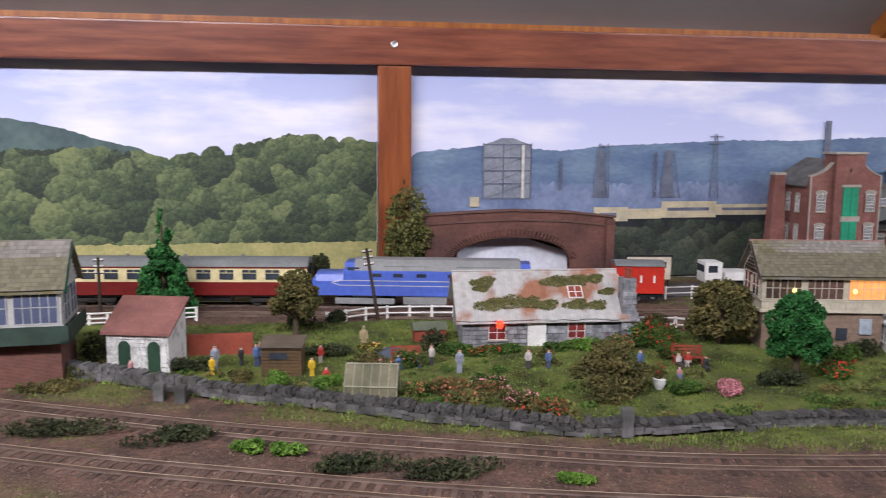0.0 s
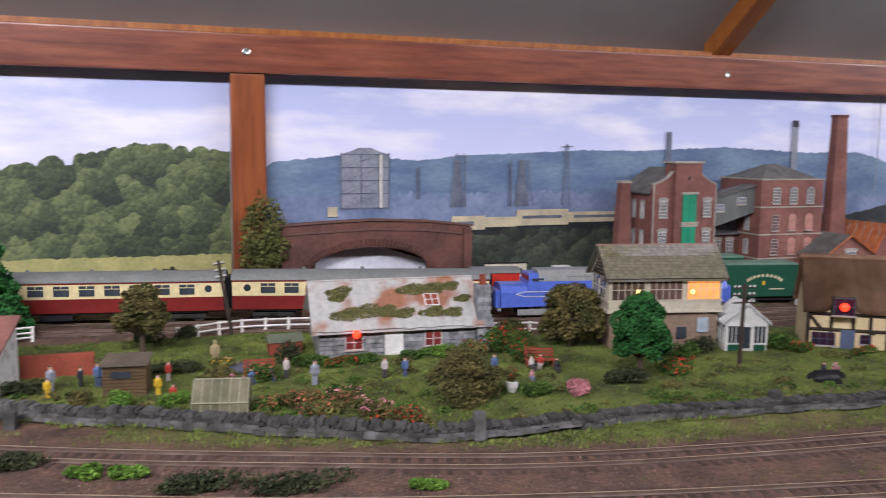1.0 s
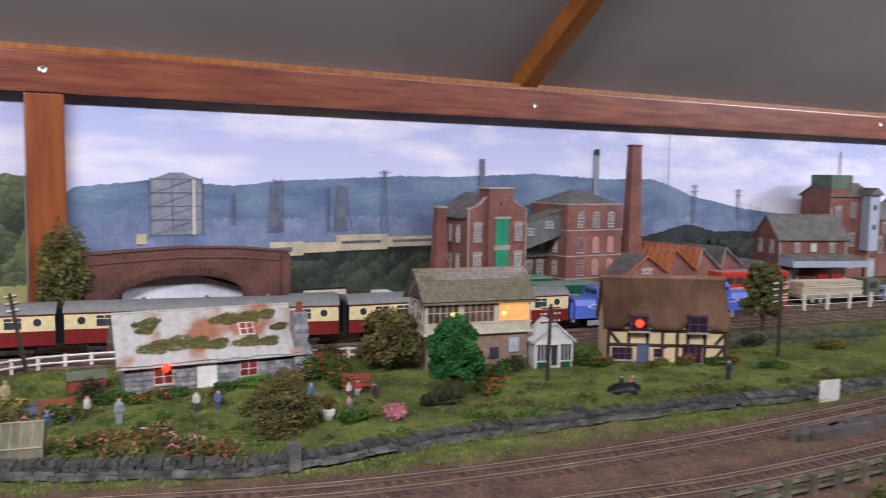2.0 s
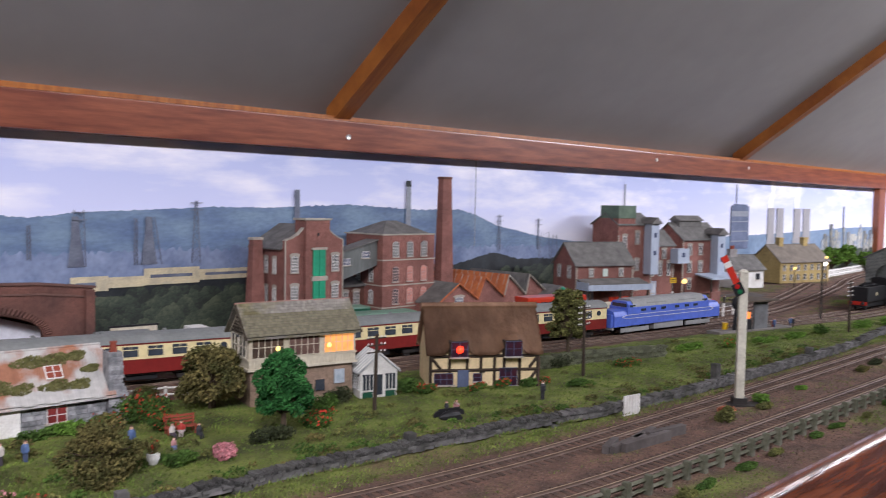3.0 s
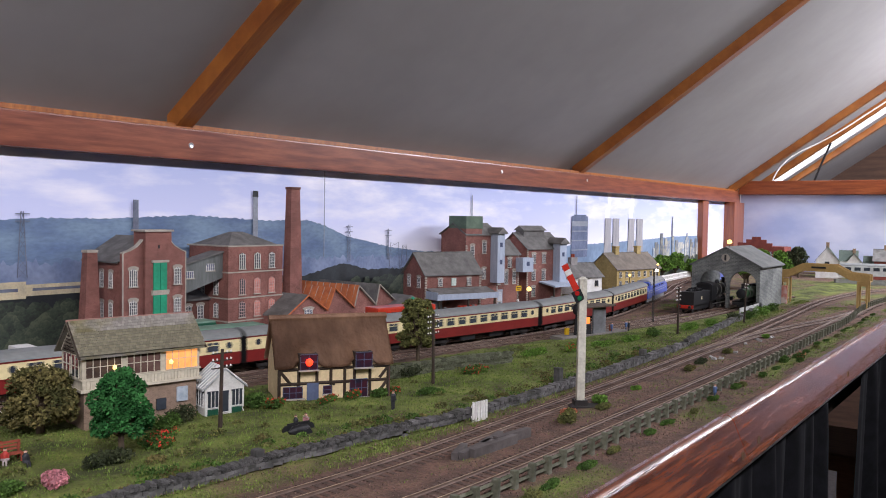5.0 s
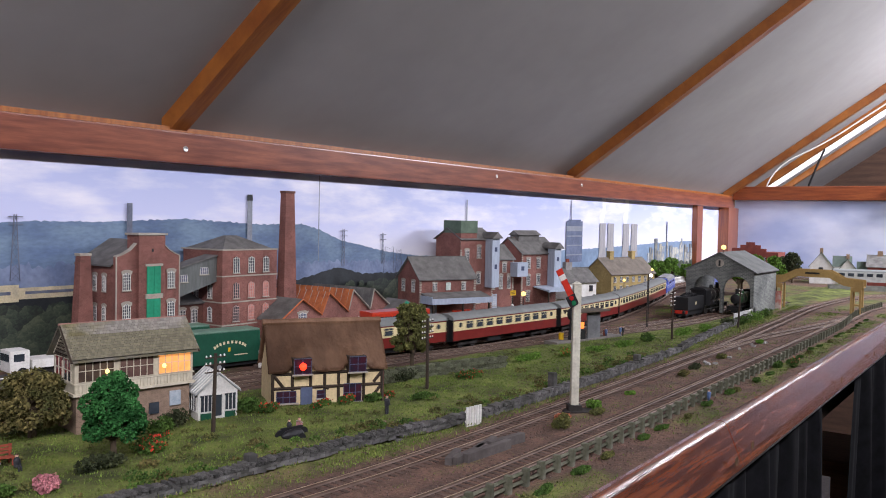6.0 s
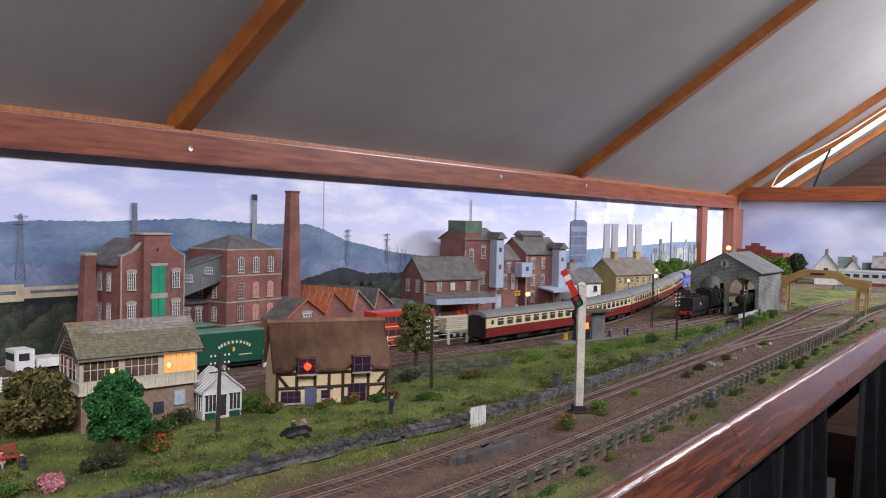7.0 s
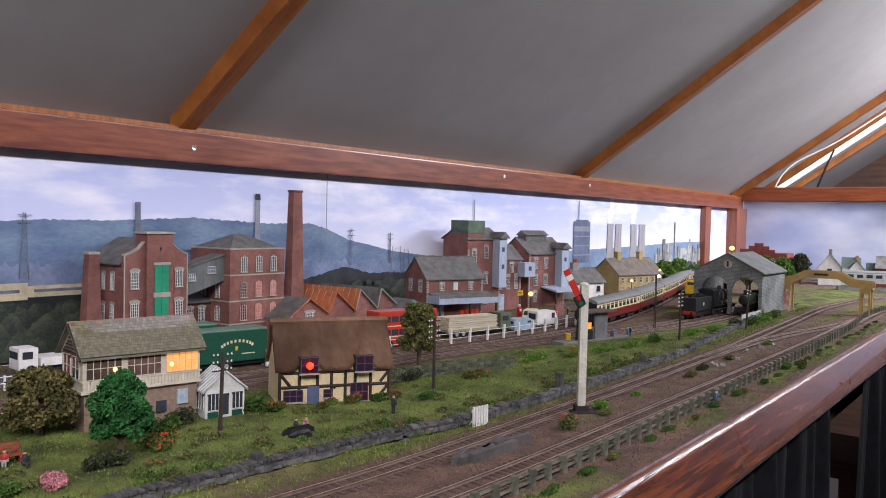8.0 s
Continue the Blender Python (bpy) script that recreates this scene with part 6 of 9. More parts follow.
th = thing("saw_tooth_factory", "brick workshops with saw-tooth roofs of orange and grey tiles", "factory")
teeth = [(0.716, 0.760, 0.801, 0.064), (0.801, 0.816, 0.86, 0.071), (0.86, 0.870, 0.912, 0.072), (0.912, 0.920, 0.966, 0.071)]
for k, (a, p, c, zt) in enumerate(teeth):
    zl = 0.036 if k == 0 else 0.041
    part("bay_wall", prism(bmesh.new(), [(a, 0), (c, 0), (c, 0.039), (p, zt), (a, zl)], 0.855, 0.985), BRICK, th)
    bm = bmesh.new()
    prism(bm, [(a - 0.001, zl), (p, zt + 0.0005), (p, zt + 0.0022), (a - 0.001, zl + 0.0018)], 0.852, 0.986)
    bmesh.ops.recalc_face_normals(bm, faces=bm.faces[:])
    part("north_light", bm, ORANGE_TILE if k in (1, 2) else SLATE, th)
    bm = bmesh.new()
    prism(bm, [(p, zt + 0.0005), (c + 0.001, 0.0392), (c + 0.001, 0.041), (p, zt + 0.0022)], 0.852, 0.986)
    bmesh.ops.recalc_face_normals(bm, faces=bm.faces[:])
    part("roof_slope", bm, SLATE, th)
    bm = bmesh.new()
    rod(bm, (a, 0.852, zl + 0.001), (p, 0.852, zt + 0.001), 0.0013, seg=4)
    rod(bm, (p, 0.852, zt + 0.001), (c, 0.852, 0.04), 0.0013, seg=4)
    part("verge", bm, ORANGE_TILE if k < 2 else STONE_TRIM, th)
    if k:
        bm = bmesh.new()
        for i in range(9):
            y = 0.86 + i * 0.0135
            rod(bm, (a, y, zl + 0.0022), (p, y, zt + 0.0026), 0.0006, seg=4)
        part("glazing_ribs", bm, SLATE if k > 2 else STONE_TRIM, th)
        building_window(th, pose((p + c) / 2 - 0.005, 0.8546, 0.018), 0.009, 0.012, 3, 3, WHITE, PANE, True)
building_window(th, pose(0.762, 0.8546, 0.028), 0.016, 0.018, 5, 4, WHITE, PANE_BLUE, True, STONE_TRIM)


def brick_building(label, m, L, D, he, hr, along_x=True, wins=(), side_wins=(), quoins=True):
    th = thing("brick_building", label, "brick building", m)
    gable_house(th, L, D, he, hr, BRICK, SLATE, along_x, 0.004)
    for x, z, w, h in wins:
        building_window(th, pose(x, -D / 2 - 0.0004, z), w, h, 3, 4, WHITE, PANE, True, STONE_TRIM)
    for y, z, w, h in side_wins:
        building_window(th, pose(-L / 2 - 0.0004, y, z, 0, 0, -90), w, h, 3, 4, WHITE, PANE, True, STONE_TRIM)
    if quoins:
        q = finish(boxes((-0.0022, 0.0022, -0.0006, 0.0012, 0, 0.003)), "quoin", STONE_TRIM)
        for sx in (-1, 1):
            for i in range(int(he / 0.0045)):
                part("quoin", q, None, th, m=pose(sx * (L / 2 - 0.0012 - 0.0006 * (i % 2)), -D / 2 - 0.0003, i * 0.0045))
    return th


th = brick_building("red brick goods shed with a grey slate roof and canopy", pose(1.165, 0.905, -0.002, 0, 0, -20), 0.125, 0.075, 0.080, 0.116, True,
                    [(-0.03, 0.058, 0.009, 0.014), (0.035, 0.058, 0.009, 0.014)], [(-0.017, 0.055, 0.0105, 0.02), (0.017, 0.055, 0.0105, 0.02)])
part("canopy", prism_x(bmesh.new(), [(-0.0375, 0.052), (-0.075, 0.044), (-0.075, 0.0455), (-0.0375, 0.0545)], -0.06, 0.075), SLATE, th)
part("valance", boxes((-0.061, 0.076, -0.0762, -0.075, 0.036, 0.0465), (-0.0612, -0.06, -0.0762, -0.0375, 0.036, 0.05)), GREY_BLUE, th, "blue-grey boarded valance")
part("clock", boxes((-0.005, 0.005, -0.0392, -0.0375, 0.058, 0.072)), mat("pale_clock", (0.62, 0.68, 0.62), 0.5, (0.4, 0.5, 0.45), 250), th)
part("door", boxes((-0.045, -0.025, -0.0385, -0.0375, 0, 0.03)), GREY_BLUE, th)
for x in (-0.055, 0.01, 0.07):
    part("canopy_post", boxes((x - 0.0015, x + 0.0015, -0.0735, -0.0705, 0, 0.045)), TIMBER_DARK, th)
th = brick_building("tall red brick grain tower with a green tank and hoist bay", pose(1.312, 0.942, -0.002, 0, 0, -10), 0.096, 0.07, 0.150, 0.170, True,
                    [(-0.03, 0.105, 0.011, 0.024), (0.005, 0.112, 0.011, 0.024), (-0.03, 0.06, 0.011, 0.022), (0.005, 0.06, 0.011, 0.022), (0.005, 0.02, 0.011, 0.022)], [])
part("tank", boxes((-0.050, -0.002, -0.037, 0.012, 0.162, 0.187), bevel=0.0006), mat("green_tank", (0.12, 0.17, 0.12), 0.7, (0.08, 0.12, 0.085), 60), th, "dark green water tank")
part("tank_base", boxes((-0.049, -0.003, -0.036, 0.011, 0.130, 0.162)), BRICK, th)
part("hoist_bay", boxes((0.024, 0.046, -0.055, -0.0355, 0.052, 0.152)), GREY_BLUE, th, "blue-grey boarded hoist bay")
part("hoist_roof", prism(bmesh.new(), [(0.020, 0.152), (0.050, 0.152), (0.050, 0.1535), (0.035, 0.165), (0.020, 0.1535)], -0.06, -0.02), SLATE, th)
for z in (0.09, 0.125):
    part("bay_window", boxes((0.0315, 0.0385, -0.0556, -0.0548, z, z + 0.009)), PANE_BLUE, th)
th = brick_building("lower red brick wing with white windows", pose(1.402, 0.935, -0.002, 0, 0, -10), 0.08, 0.06, 0.108, 0.135, True,
                    [(-0.025, 0.045, 0.010, 0.028), (0.0, 0.045, 0.010, 0.028), (0.025, 0.045, 0.010, 0.028), (-0.02, 0.08, 0.012, 0.02), (0.01, 0.08, 0.012, 0.02), (-0.02, 0.01, 0.01, 0.02)])
part("link_bridge", boxes((0.03, 0.065, -0.05, -0.03, 0.07, 0.10)), GREY_BLUE, th)
part("link_window", boxes((0.043, 0.052, -0.0506, -0.0498, 0.083, 0.092)), PANE_BLUE, th)
part("door", boxes((-0.036, -0.012, -0.0312, -0.03, 0, 0.034)), GREY_BLUE, th)
th = brick_building("red brick brewery building with a louvred roof monitor", pose(1.545, 0.93, -0.002, 0, 0, -10), 0.125, 0.08, 0.118, 0.150, True,
                    [(-0.04, 0.085, 0.012, 0.022), (-0.005, 0.085, 0.012, 0.022), (-0.04, 0.048, 0.012, 0.022), (-0.005, 0.048, 0.012, 0.022), (-0.04, 0.012, 0.012, 0.022)], [(0.0, 0.08, 0.012, 0.022)])
part("monitor", boxes((-0.042, 0.03, -0.012, 0.012, 0.142, 0.157)), SLATE, th)
part("monitor_roof", prism_x(bmesh.new(), [(-0.016, 0.157), (0.016, 0.157), (0, 0.168)], -0.046, 0.034), SLATE, th)
part("hoist_bay", boxes((0.028, 0.052, -0.06, -0.0405, 0.04, 0.128)), GREY_BLUE, th, "blue-grey boarded hoist bay")
part("hoist_roof", prism(bmesh.new(), [(0.024, 0.128), (0.056, 0.128), (0.056, 0.13), (0.04, 0.142), (0.024, 0.13)], -0.065, -0.02), SLATE, th)
for z in (0.07, 0.1):
    part("bay_window", boxes((0.0365, 0.0435, -0.0606, -0.0598, z, z + 0.009)), PANE_BLUE, th)
part("canopy", prism_x(bmesh.new(), [(-0.04, 0.042), (-0.085, 0.034), (-0.085, 0.038), (-0.04, 0.045)], -0.02, 0.08), GREY_BLUE, th)
for x in (-0.018, 0.076):
    part("canopy_post", boxes((x - 0.0015, x + 0.0015, -0.083, -0.08, 0, 0.035)), TIMBER_DARK, th)

th = thing("white_house", "white rendered house with a slate roof and chimney", "house", pose(1.76, 0.92, -0.002, 0, 0, -16))
gable_house(th, 0.10, 0.07, 0.045, 0.074, WHITE, SLATE, True, 0.005)
part("chimney", boxes((-0.03, -0.008, -0.006, 0.006, 0.06, 0.09)), mat("render_grey", (0.3, 0.28, 0.27), 0.85), th)
for x in (-0.018, -0.012):
    part("chimney_pot", lathe(bmesh.new(), [(0.0028, 0), (0.0024, 0.008)], 8, pose(x - 0.004, 0, 0.09)), RUST_RED, th)
for x in (-0.03, 0.03):
    building_window(th, pose(x, -0.0354, 0.02), 0.012, 0.014, 2, 2, TIMBER_DARK, PANE, False)
th = thing("stone_terrace", "yellow stone terraced houses with brown slate roofs", "terrace", pose(2.04, 0.915, -0.002, 0, 0, -14))
gable_house(th, 0.19, 0.09, 0.054, 0.093, STONE_YEL, mat("brown_slate", (0.2, 0.17, 0.14), 0.85, (0.14, 0.12, 0.1), 60), True, 0.004)
for x in (-0.045, 0.05):
    part("chimney", boxes((x - 0.008, x + 0.008, -0.006, 0.006, 0.08, 0.11)), STONE_YEL, th)
    part("chimney_cap", boxes((x - 0.009, x + 0.009, -0.007, 0.007, 0.11, 0.1125)), STONE_YEL, th)
for i in range(7):
    building_window(th, pose(-0.08 + i * 0.0265, -0.0454, 0.032), 0.010, 0.014, 2, 2, WHITE, PANE, False)
    building_window(th, pose(-0.08 + i * 0.0265, -0.0454, 0.008), 0.010, 0.014, 2, 2, WHITE, PANE, False)


# engine shed: twin-arched gable facing down the line
def engine_shed():
    th = thing("engine_shed", "grey stone engine shed with two tall arches and slate roof", "engine shed")
    x0, y0, y1 = 1.68, 0.462, 0.606
    yc = (y0 + y1) / 2
    he, hr = 0.089, 0.127
    bm = bmesh.new()
    out = [(y0, 0)]
    for c in (0.497, 0.560):
        out += [(c - 0.028, 0), (c - 0.028, 0.050)] + [(c + 0.028 * math.cos(radians(a)), 0.050 + 0.029 * math.sin(radians(a))) for a in np.linspace(170, 10, 12)] + [(c + 0.028, 0.050), (c + 0.028, 0)]
    out += [(y1, 0), (y1, he), (yc, hr), (y0, he)]
    prism_x(bm, out, x0, x0 + 0.008)
    bmesh.ops.triangulate(bm, faces=bm.faces[:])
    part("front_gable", bm, STONE_GREY, th)
    part("side_wall", boxes((x0 + 0.0085, 1.86, y0, y0 + 0.006, 0, he)), STONE_GREY, th)
    part("side_wall", boxes((x0 + 0.0085, 1.86, y1 - 0.006, y1, 0, he)), STONE_GREY, th)
    for s in (-1, 1):
        bm = prism_x(bmesh.new(), [(yc + s * ((y1 - y0) / 2 + 0.005), he - 0.002), (yc, hr + 0.0005), (yc, hr + 0.003), (yc + s * ((y1 - y0) / 2 + 0.005), he + 0.0005)], x0 - 0.003, 1.864)
        part("roof_slope", bm, mat("grey_sheet_roof", (0.15, 0.157, 0.152), 0.8, (0.10, 0.105, 0.10), 30), th)
    part("round_vent", rod(bmesh.new(), (x0 - 0.002, yc, 0.106), (x0 + 0.001, yc, 0.106), 0.0085, seg=20), STONE_TRIM, th)
    part("vent_slot", boxes((x0 - 0.0026, x0 - 0.002, yc - 0.002, yc + 0.002, 0.100, 0.112)), BLACK, th)


engine_shed()
th = thing("retaining_fence", "pale grey concrete panel fence beside the engine shed", "fence")
for i in range(5):
    part("panel", boxes((1.545 + i * 0.031, 1.574 + i * 0.031, 0.462, 0.464, -0.004, 0.014)), mat("pale_concrete", (0.45, 0.45, 0.43), 0.85), th)

th = thing("footbridge", "tan footbridge with arched deck on open trestles", "footbridge")
dk = [(0.49, 0.056), (0.46, 0.058), (0.43, 0.074), (0.36, 0.074), (0.33, 0.058), (0.29, 0.055)]
for nm, x0, x1, up_ in (("parapet", 1.905, 1.907, 0.017), ("parapet", 1.938, 1.94, 0.017), ("deck", 1.9075, 1.9375, 0.002)):
    bm = prism_x(bmesh.new(), dk + [(y, z + up_) for y, z in dk[::-1]], x0, x1)
    bmesh.ops.triangulate(bm, faces=bm.faces[:])
    part(nm, bm, TAN, th)
for y in (0.47, 0.305):
    for dx in (0, 0.03):
        for dy in (-0.009, 0.009):
            part("leg", boxes((1.906 + dx, 1.910 + dx, y + dy - 0.002, y + dy + 0.002, -0.005, 0.056)), TAN, th)
    part("brace", boxes((1.906, 1.9095, y - 0.007, y + 0.007, 0.015, 0.019), (1.906, 1.9095, y - 0.007, y + 0.007, 0.046, 0.056)), TAN, th)
part("sign_bar", boxes((1.9042, 1.9048, 0.38, 0.41, 0.081, 0.085)), BLACK, th)
tagged(part("poster_hoarding", boxes((1.88, 1.884, 0.455, 0.475, -0.004, 0.04)), mat("torn_posters", (0.6, 0.5, 0.45), 0.7, (0.5, 0.12, 0.08), 90)), "hoarding with torn red and white posters under the footbridge", "hoarding")


# ---- dry stone wall ----
def stone_wall():
    th = thing("dry_stone_wall", "weathered dark grey dry stone wall with upright coping stones", "stone wall")
    ss, xs, ys = lerp_path(WALL_LINE, 0.0012)
    hd = np.arctan2(np.gradient(ys), np.gradient(xs))
    rng = random.Random(11)
    stones = [finish(boxes((-0.5 + a, 0.5 - a, -0.5, 0.5, b_, 1.0), bevel=0.14), "stone", STONEWALL) for a, b_ in ((0, 0), (0.06, 0.05), (0.03, 0.0))]
    single = 0
    bm = bmesh.new()
    end = ss[-1]

    def put(s, z, w, h, d, tilt):
        nonlocal single
        x, y, a = np.interp(s, ss, xs), np.interp(s, ss, ys), np.interp(s, ss, hd)
        g = ground_z(x, y)
        if x > 0.09:
            z, h = z * 0.82, h * 0.82
        m = pose(x, y, g + z - 0.001, 0, tilt, math.degrees(a) + rng.uniform(-6, 6)) @ Matrix.Diagonal((w * 0.96, d, h, 1))
        if z > 0.004 and -0.16 < x < 0.6 and single < 300:
            part("stone", stones[single % 3], None, th, m=m)
            single += 1
        else:
            box(bm, -0.5, 0.5, -0.5, 0.5, 0, 1, m)
    for row, (z, h) in enumerate(((0, 0.0029), (0.0027, 0.0028), (0.0053, 0.0026))):
        s = 0.0
        while s < end:
            w = rng.uniform(0.0035, 0.009)
            put(s + w / 2, z + rng.uniform(-0.0003, 0.0003), w, h, rng.uniform(0.0065, 0.0085), rng.uniform(-4, 4))
            s += w
    s = 0.0
    while s < end:
        w = rng.uniform(0.0026, 0.0048)
        put(s + w / 2, 0.0077, w, rng.uniform(0.0018, 0.0042), rng.uniform(0.007, 0.0095), rng.uniform(-24, 24))
        s += w
    tagged(part("stones", bm, STONEWALL, th), kind="stuff")
    return th


stone_wall()


def field_wall():
    th = thing("field_wall", "low mossy field wall of grey stones beside the cottage", "stone wall")
    ss, xs, ys = lerp_path([(0.575, 0.592), (0.63, 0.575), (0.70, 0.555), (0.79, 0.528)], 0.006)
    rng = random.Random(31)
    m_ = mat("mossy_wall_stone", (0.15, 0.15, 0.11), 0.9, (0.06, 0.075, 0.03), 60, bump=0.6, rnd=0.35)
    one = finish(boxes((-0.5, 0.5, -0.5, 0.5, 0, 1), bevel=0.13), "stone", m_)
    for row in range(4):
        for x, y in zip(xs, ys):
            h = 0.0042 * rng.uniform(0.8, 1.1)
            part("stone", one, None, th, m=pose(x + rng.uniform(-0.001, 0.001) + 0.003 * (row % 2), y, ground_z(x, y) + row * 0.0038 - 0.001, 0, rng.uniform(-6, 6), -16 + rng.uniform(-5, 5)) @ Matrix.Diagonal((rng.uniform(0.0055, 0.0075), 0.006, h, 1)))


field_wall()


def gate_pillar(x, y, h, rz=0):
    tagged(part("stone_pillar", boxes((-0.0036, 0.0036, -0.004, 0.004, -0.002, h), bevel=0.0012), STONEWALL, m=pose(x, y, ground_z(x, y), 0, 0, rz)), "square rough stone gate pillar in the garden wall", "pillar", "stone pillars")


for x, y, h in ((0.0865, 0.453, 0.0155), (0.302, 0.447, 0.013), (-0.205, 0.572, 0.0125), (-0.19, 0.565, 0.0125), (0.70, 0.412, 0.02), (0.93, 0.409, 0.014)):
    gate_pillar(x, y, h, -8)


# ---- fences ----
def post_rail(name, label, pts, gap, h, material, rails=(0.45, 0.9), r=0.0008, slim=0.9):
    th = thing(name, label, "fence")
    ss, xs, ys = lerp_path(pts, gap)
    post = finish(boxes((-r * 1.2, r * 1.2, -r * 1.2, r * 1.2, -0.002, h), bevel=0.0002), "post", material)
    for x, y in zip(xs, ys):
        part("post", post, None, th, m=pose(x, y, ground_z(x, y), random.uniform(-2, 2), random.uniform(-2, 2), 0))
    for u in rails:
        for i in range(len(xs) - 1):
            bm = bmesh.new()
            a, c = (xs[i], ys[i]), (xs[i + 1], ys[i + 1])
            rod(bm, (a[0], a[1] - r, ground_z(*a) + h * u), (c[0], c[1] - r, ground_z(*c) + h * u), r * slim, seg=4)
            part("rail", bm, material, th)
    return th


W_LAB = "white painted post and rail fence beside the line"
post_rail("white_fence", W_LAB, [(-0.086, 0.772), (-0.05, 0.792), (-0.02, 0.797), (0.05, 0.789), (0.09, 0.774)], 0.022, 0.0135, WHITE, r=0.0011)
post_rail("white_fence", W_LAB, [(-0.32, 0.79), (-0.26, 0.803), (-0.2, 0.815)], 0.016, 0.014, WHITE, rails=(0.3, 0.6, 0.95), r=0.001)
post_rail("white_fence", W_LAB, [(0.19, 0.722), (0.225, 0.716), (0.262, 0.70)], 0.024, 0.0135, WHITE, r=0.0011)
post_rail("white_fence", "white roadside fence behind the track", [(0.262, 0.86), (0.34, 0.85), (0.48, 0.83)], 0.03, 0.015, WHITE, r=0.0008)
post_rail("white_fence", "white posts with thin rails along the station yard", [(0.60, 0.765), (0.75, 0.742), (0.9, 0.712), (1.03, 0.69), (1.16, 0.68), (1.3, 0.683)], 0.04, 0.022, WHITE, r=0.0014, rails=(0.4, 0.75), slim=0.32)
post_rail("white_fence", "white close-boarded fence curving behind the line", [(2.13, 0.875), (2.4, 0.92), (2.7, 0.945)], 0.014, 0.02, WHITE, r=0.0022, rails=(0.3, 0.85))


def front_fence():
    th = thing("concrete_fence", "mossy grey concrete post and rail fence along the layout's edge", "fence")
    ss, xs, ys = lerp_path([(-0.5, 0.44), (-0.2, 0.36), (0.1, 0.30), (0.413, 0.2775), (0.779, 0.2725), (1.2, 0.274), (1.6, 0.28), (1.889, 0.298), (2.15, 0.285)], 0.0225)
    post = finish(boxes((-0.0022, 0.0022, -0.0034, 0.0016, -0.002, 0.0128), bevel=0.0007), "post", CONCRETE)
    for i, (x, y) in enumerate(zip(xs, ys)):
        if x < 0.25:
            continue
        part("post", post, None, th, m=pose(x, y, ground_z(x, y), random.uniform(-4, 4), random.uniform(-4, 4), random.uniform(-8, 8)))
        if i + 1 < len(xs):
            for z in (0.0030, 0.0092):
                a, c = Vector((x, y + 0.0006, ground_z(x, y) + z)), Vector((xs[i + 1], ys[i + 1] + 0.0006, ground_z(xs[i + 1], ys[i + 1]) + z))
                part("rail", rod(bmesh.new(), a, c, 0.0017, seg=4), CONCRETE, th)


front_fence()
th = thing("field_gate", "small white slatted gate standing by the stone wall", "gate", pose(0.527, 0.401, -0.003, 0, 0, -8))
for i in range(6):
    part("slat", boxes((-0.010 + i * 0.0036, -0.0077 + i * 0.0036, -0.0007, 0.0007, 0, 0.0185)), WHITE, th)
part("gate_rail", boxes((-0.0102, 0.0108, 0.0008, 0.0016, 0.004, 0.006), (-0.0102, 0.0108, 0.0008, 0.0016, 0.0135, 0.0155)), WHITE, th)


# ---- poles and signals ----
def telegraph_pole(x, y, h, lean=0.0, leany=0.0, arms=4, half=0.0095):
    th = thing("telegraph_pole", "dark wooden telegraph pole with crossarms and white insulators" if arms > 1 else "dark wooden telegraph pole with one crossarm", "telegraph pole", pose(x, y, ground_z(x, y) - 0.002, leany, lean, 0), "telegraph poles")
    part("pole", rod(bmesh.new(), (0, 0, 0), (0, 0, h), 0.0019, 0.0014, seg=8), TIMBER_DARK, th)
    for k in range(arms):
        z = h - 0.004 - k * 0.0062
        arm = part("crossarm", boxes((-half - 0.001, half + 0.001, -0.0006, 0.0006, z, z + 0.0011)), TIMBER_DARK, th)
        for dx in (-half, -half * 0.55, half * 0.55, half):
            part("insulator", lathe(bmesh.new(), [(0.0007, 0), (0.0008, 0.0007), (0.0004, 0.0017)], 6, pose(dx, 0, z + 0.0011)), WHITE, arm)


telegraph_pole(0.354, 0.552, 0.070, 1.5, 0, 3)
telegraph_pole(0.630, 0.530, 0.080, -1, 0, 4)
telegraph_pole(1.187, 0.456, 0.078, 0, 0, 4)
telegraph_pole(1.46, 0.43, 0.075, 8, 0, 2)
telegraph_pole(-0.036, 0.772, 0.077, -9, 0, 3, 0.004)
telegraph_pole(-0.305, 0.84, 0.062, 0, 0, 3, 0.004)


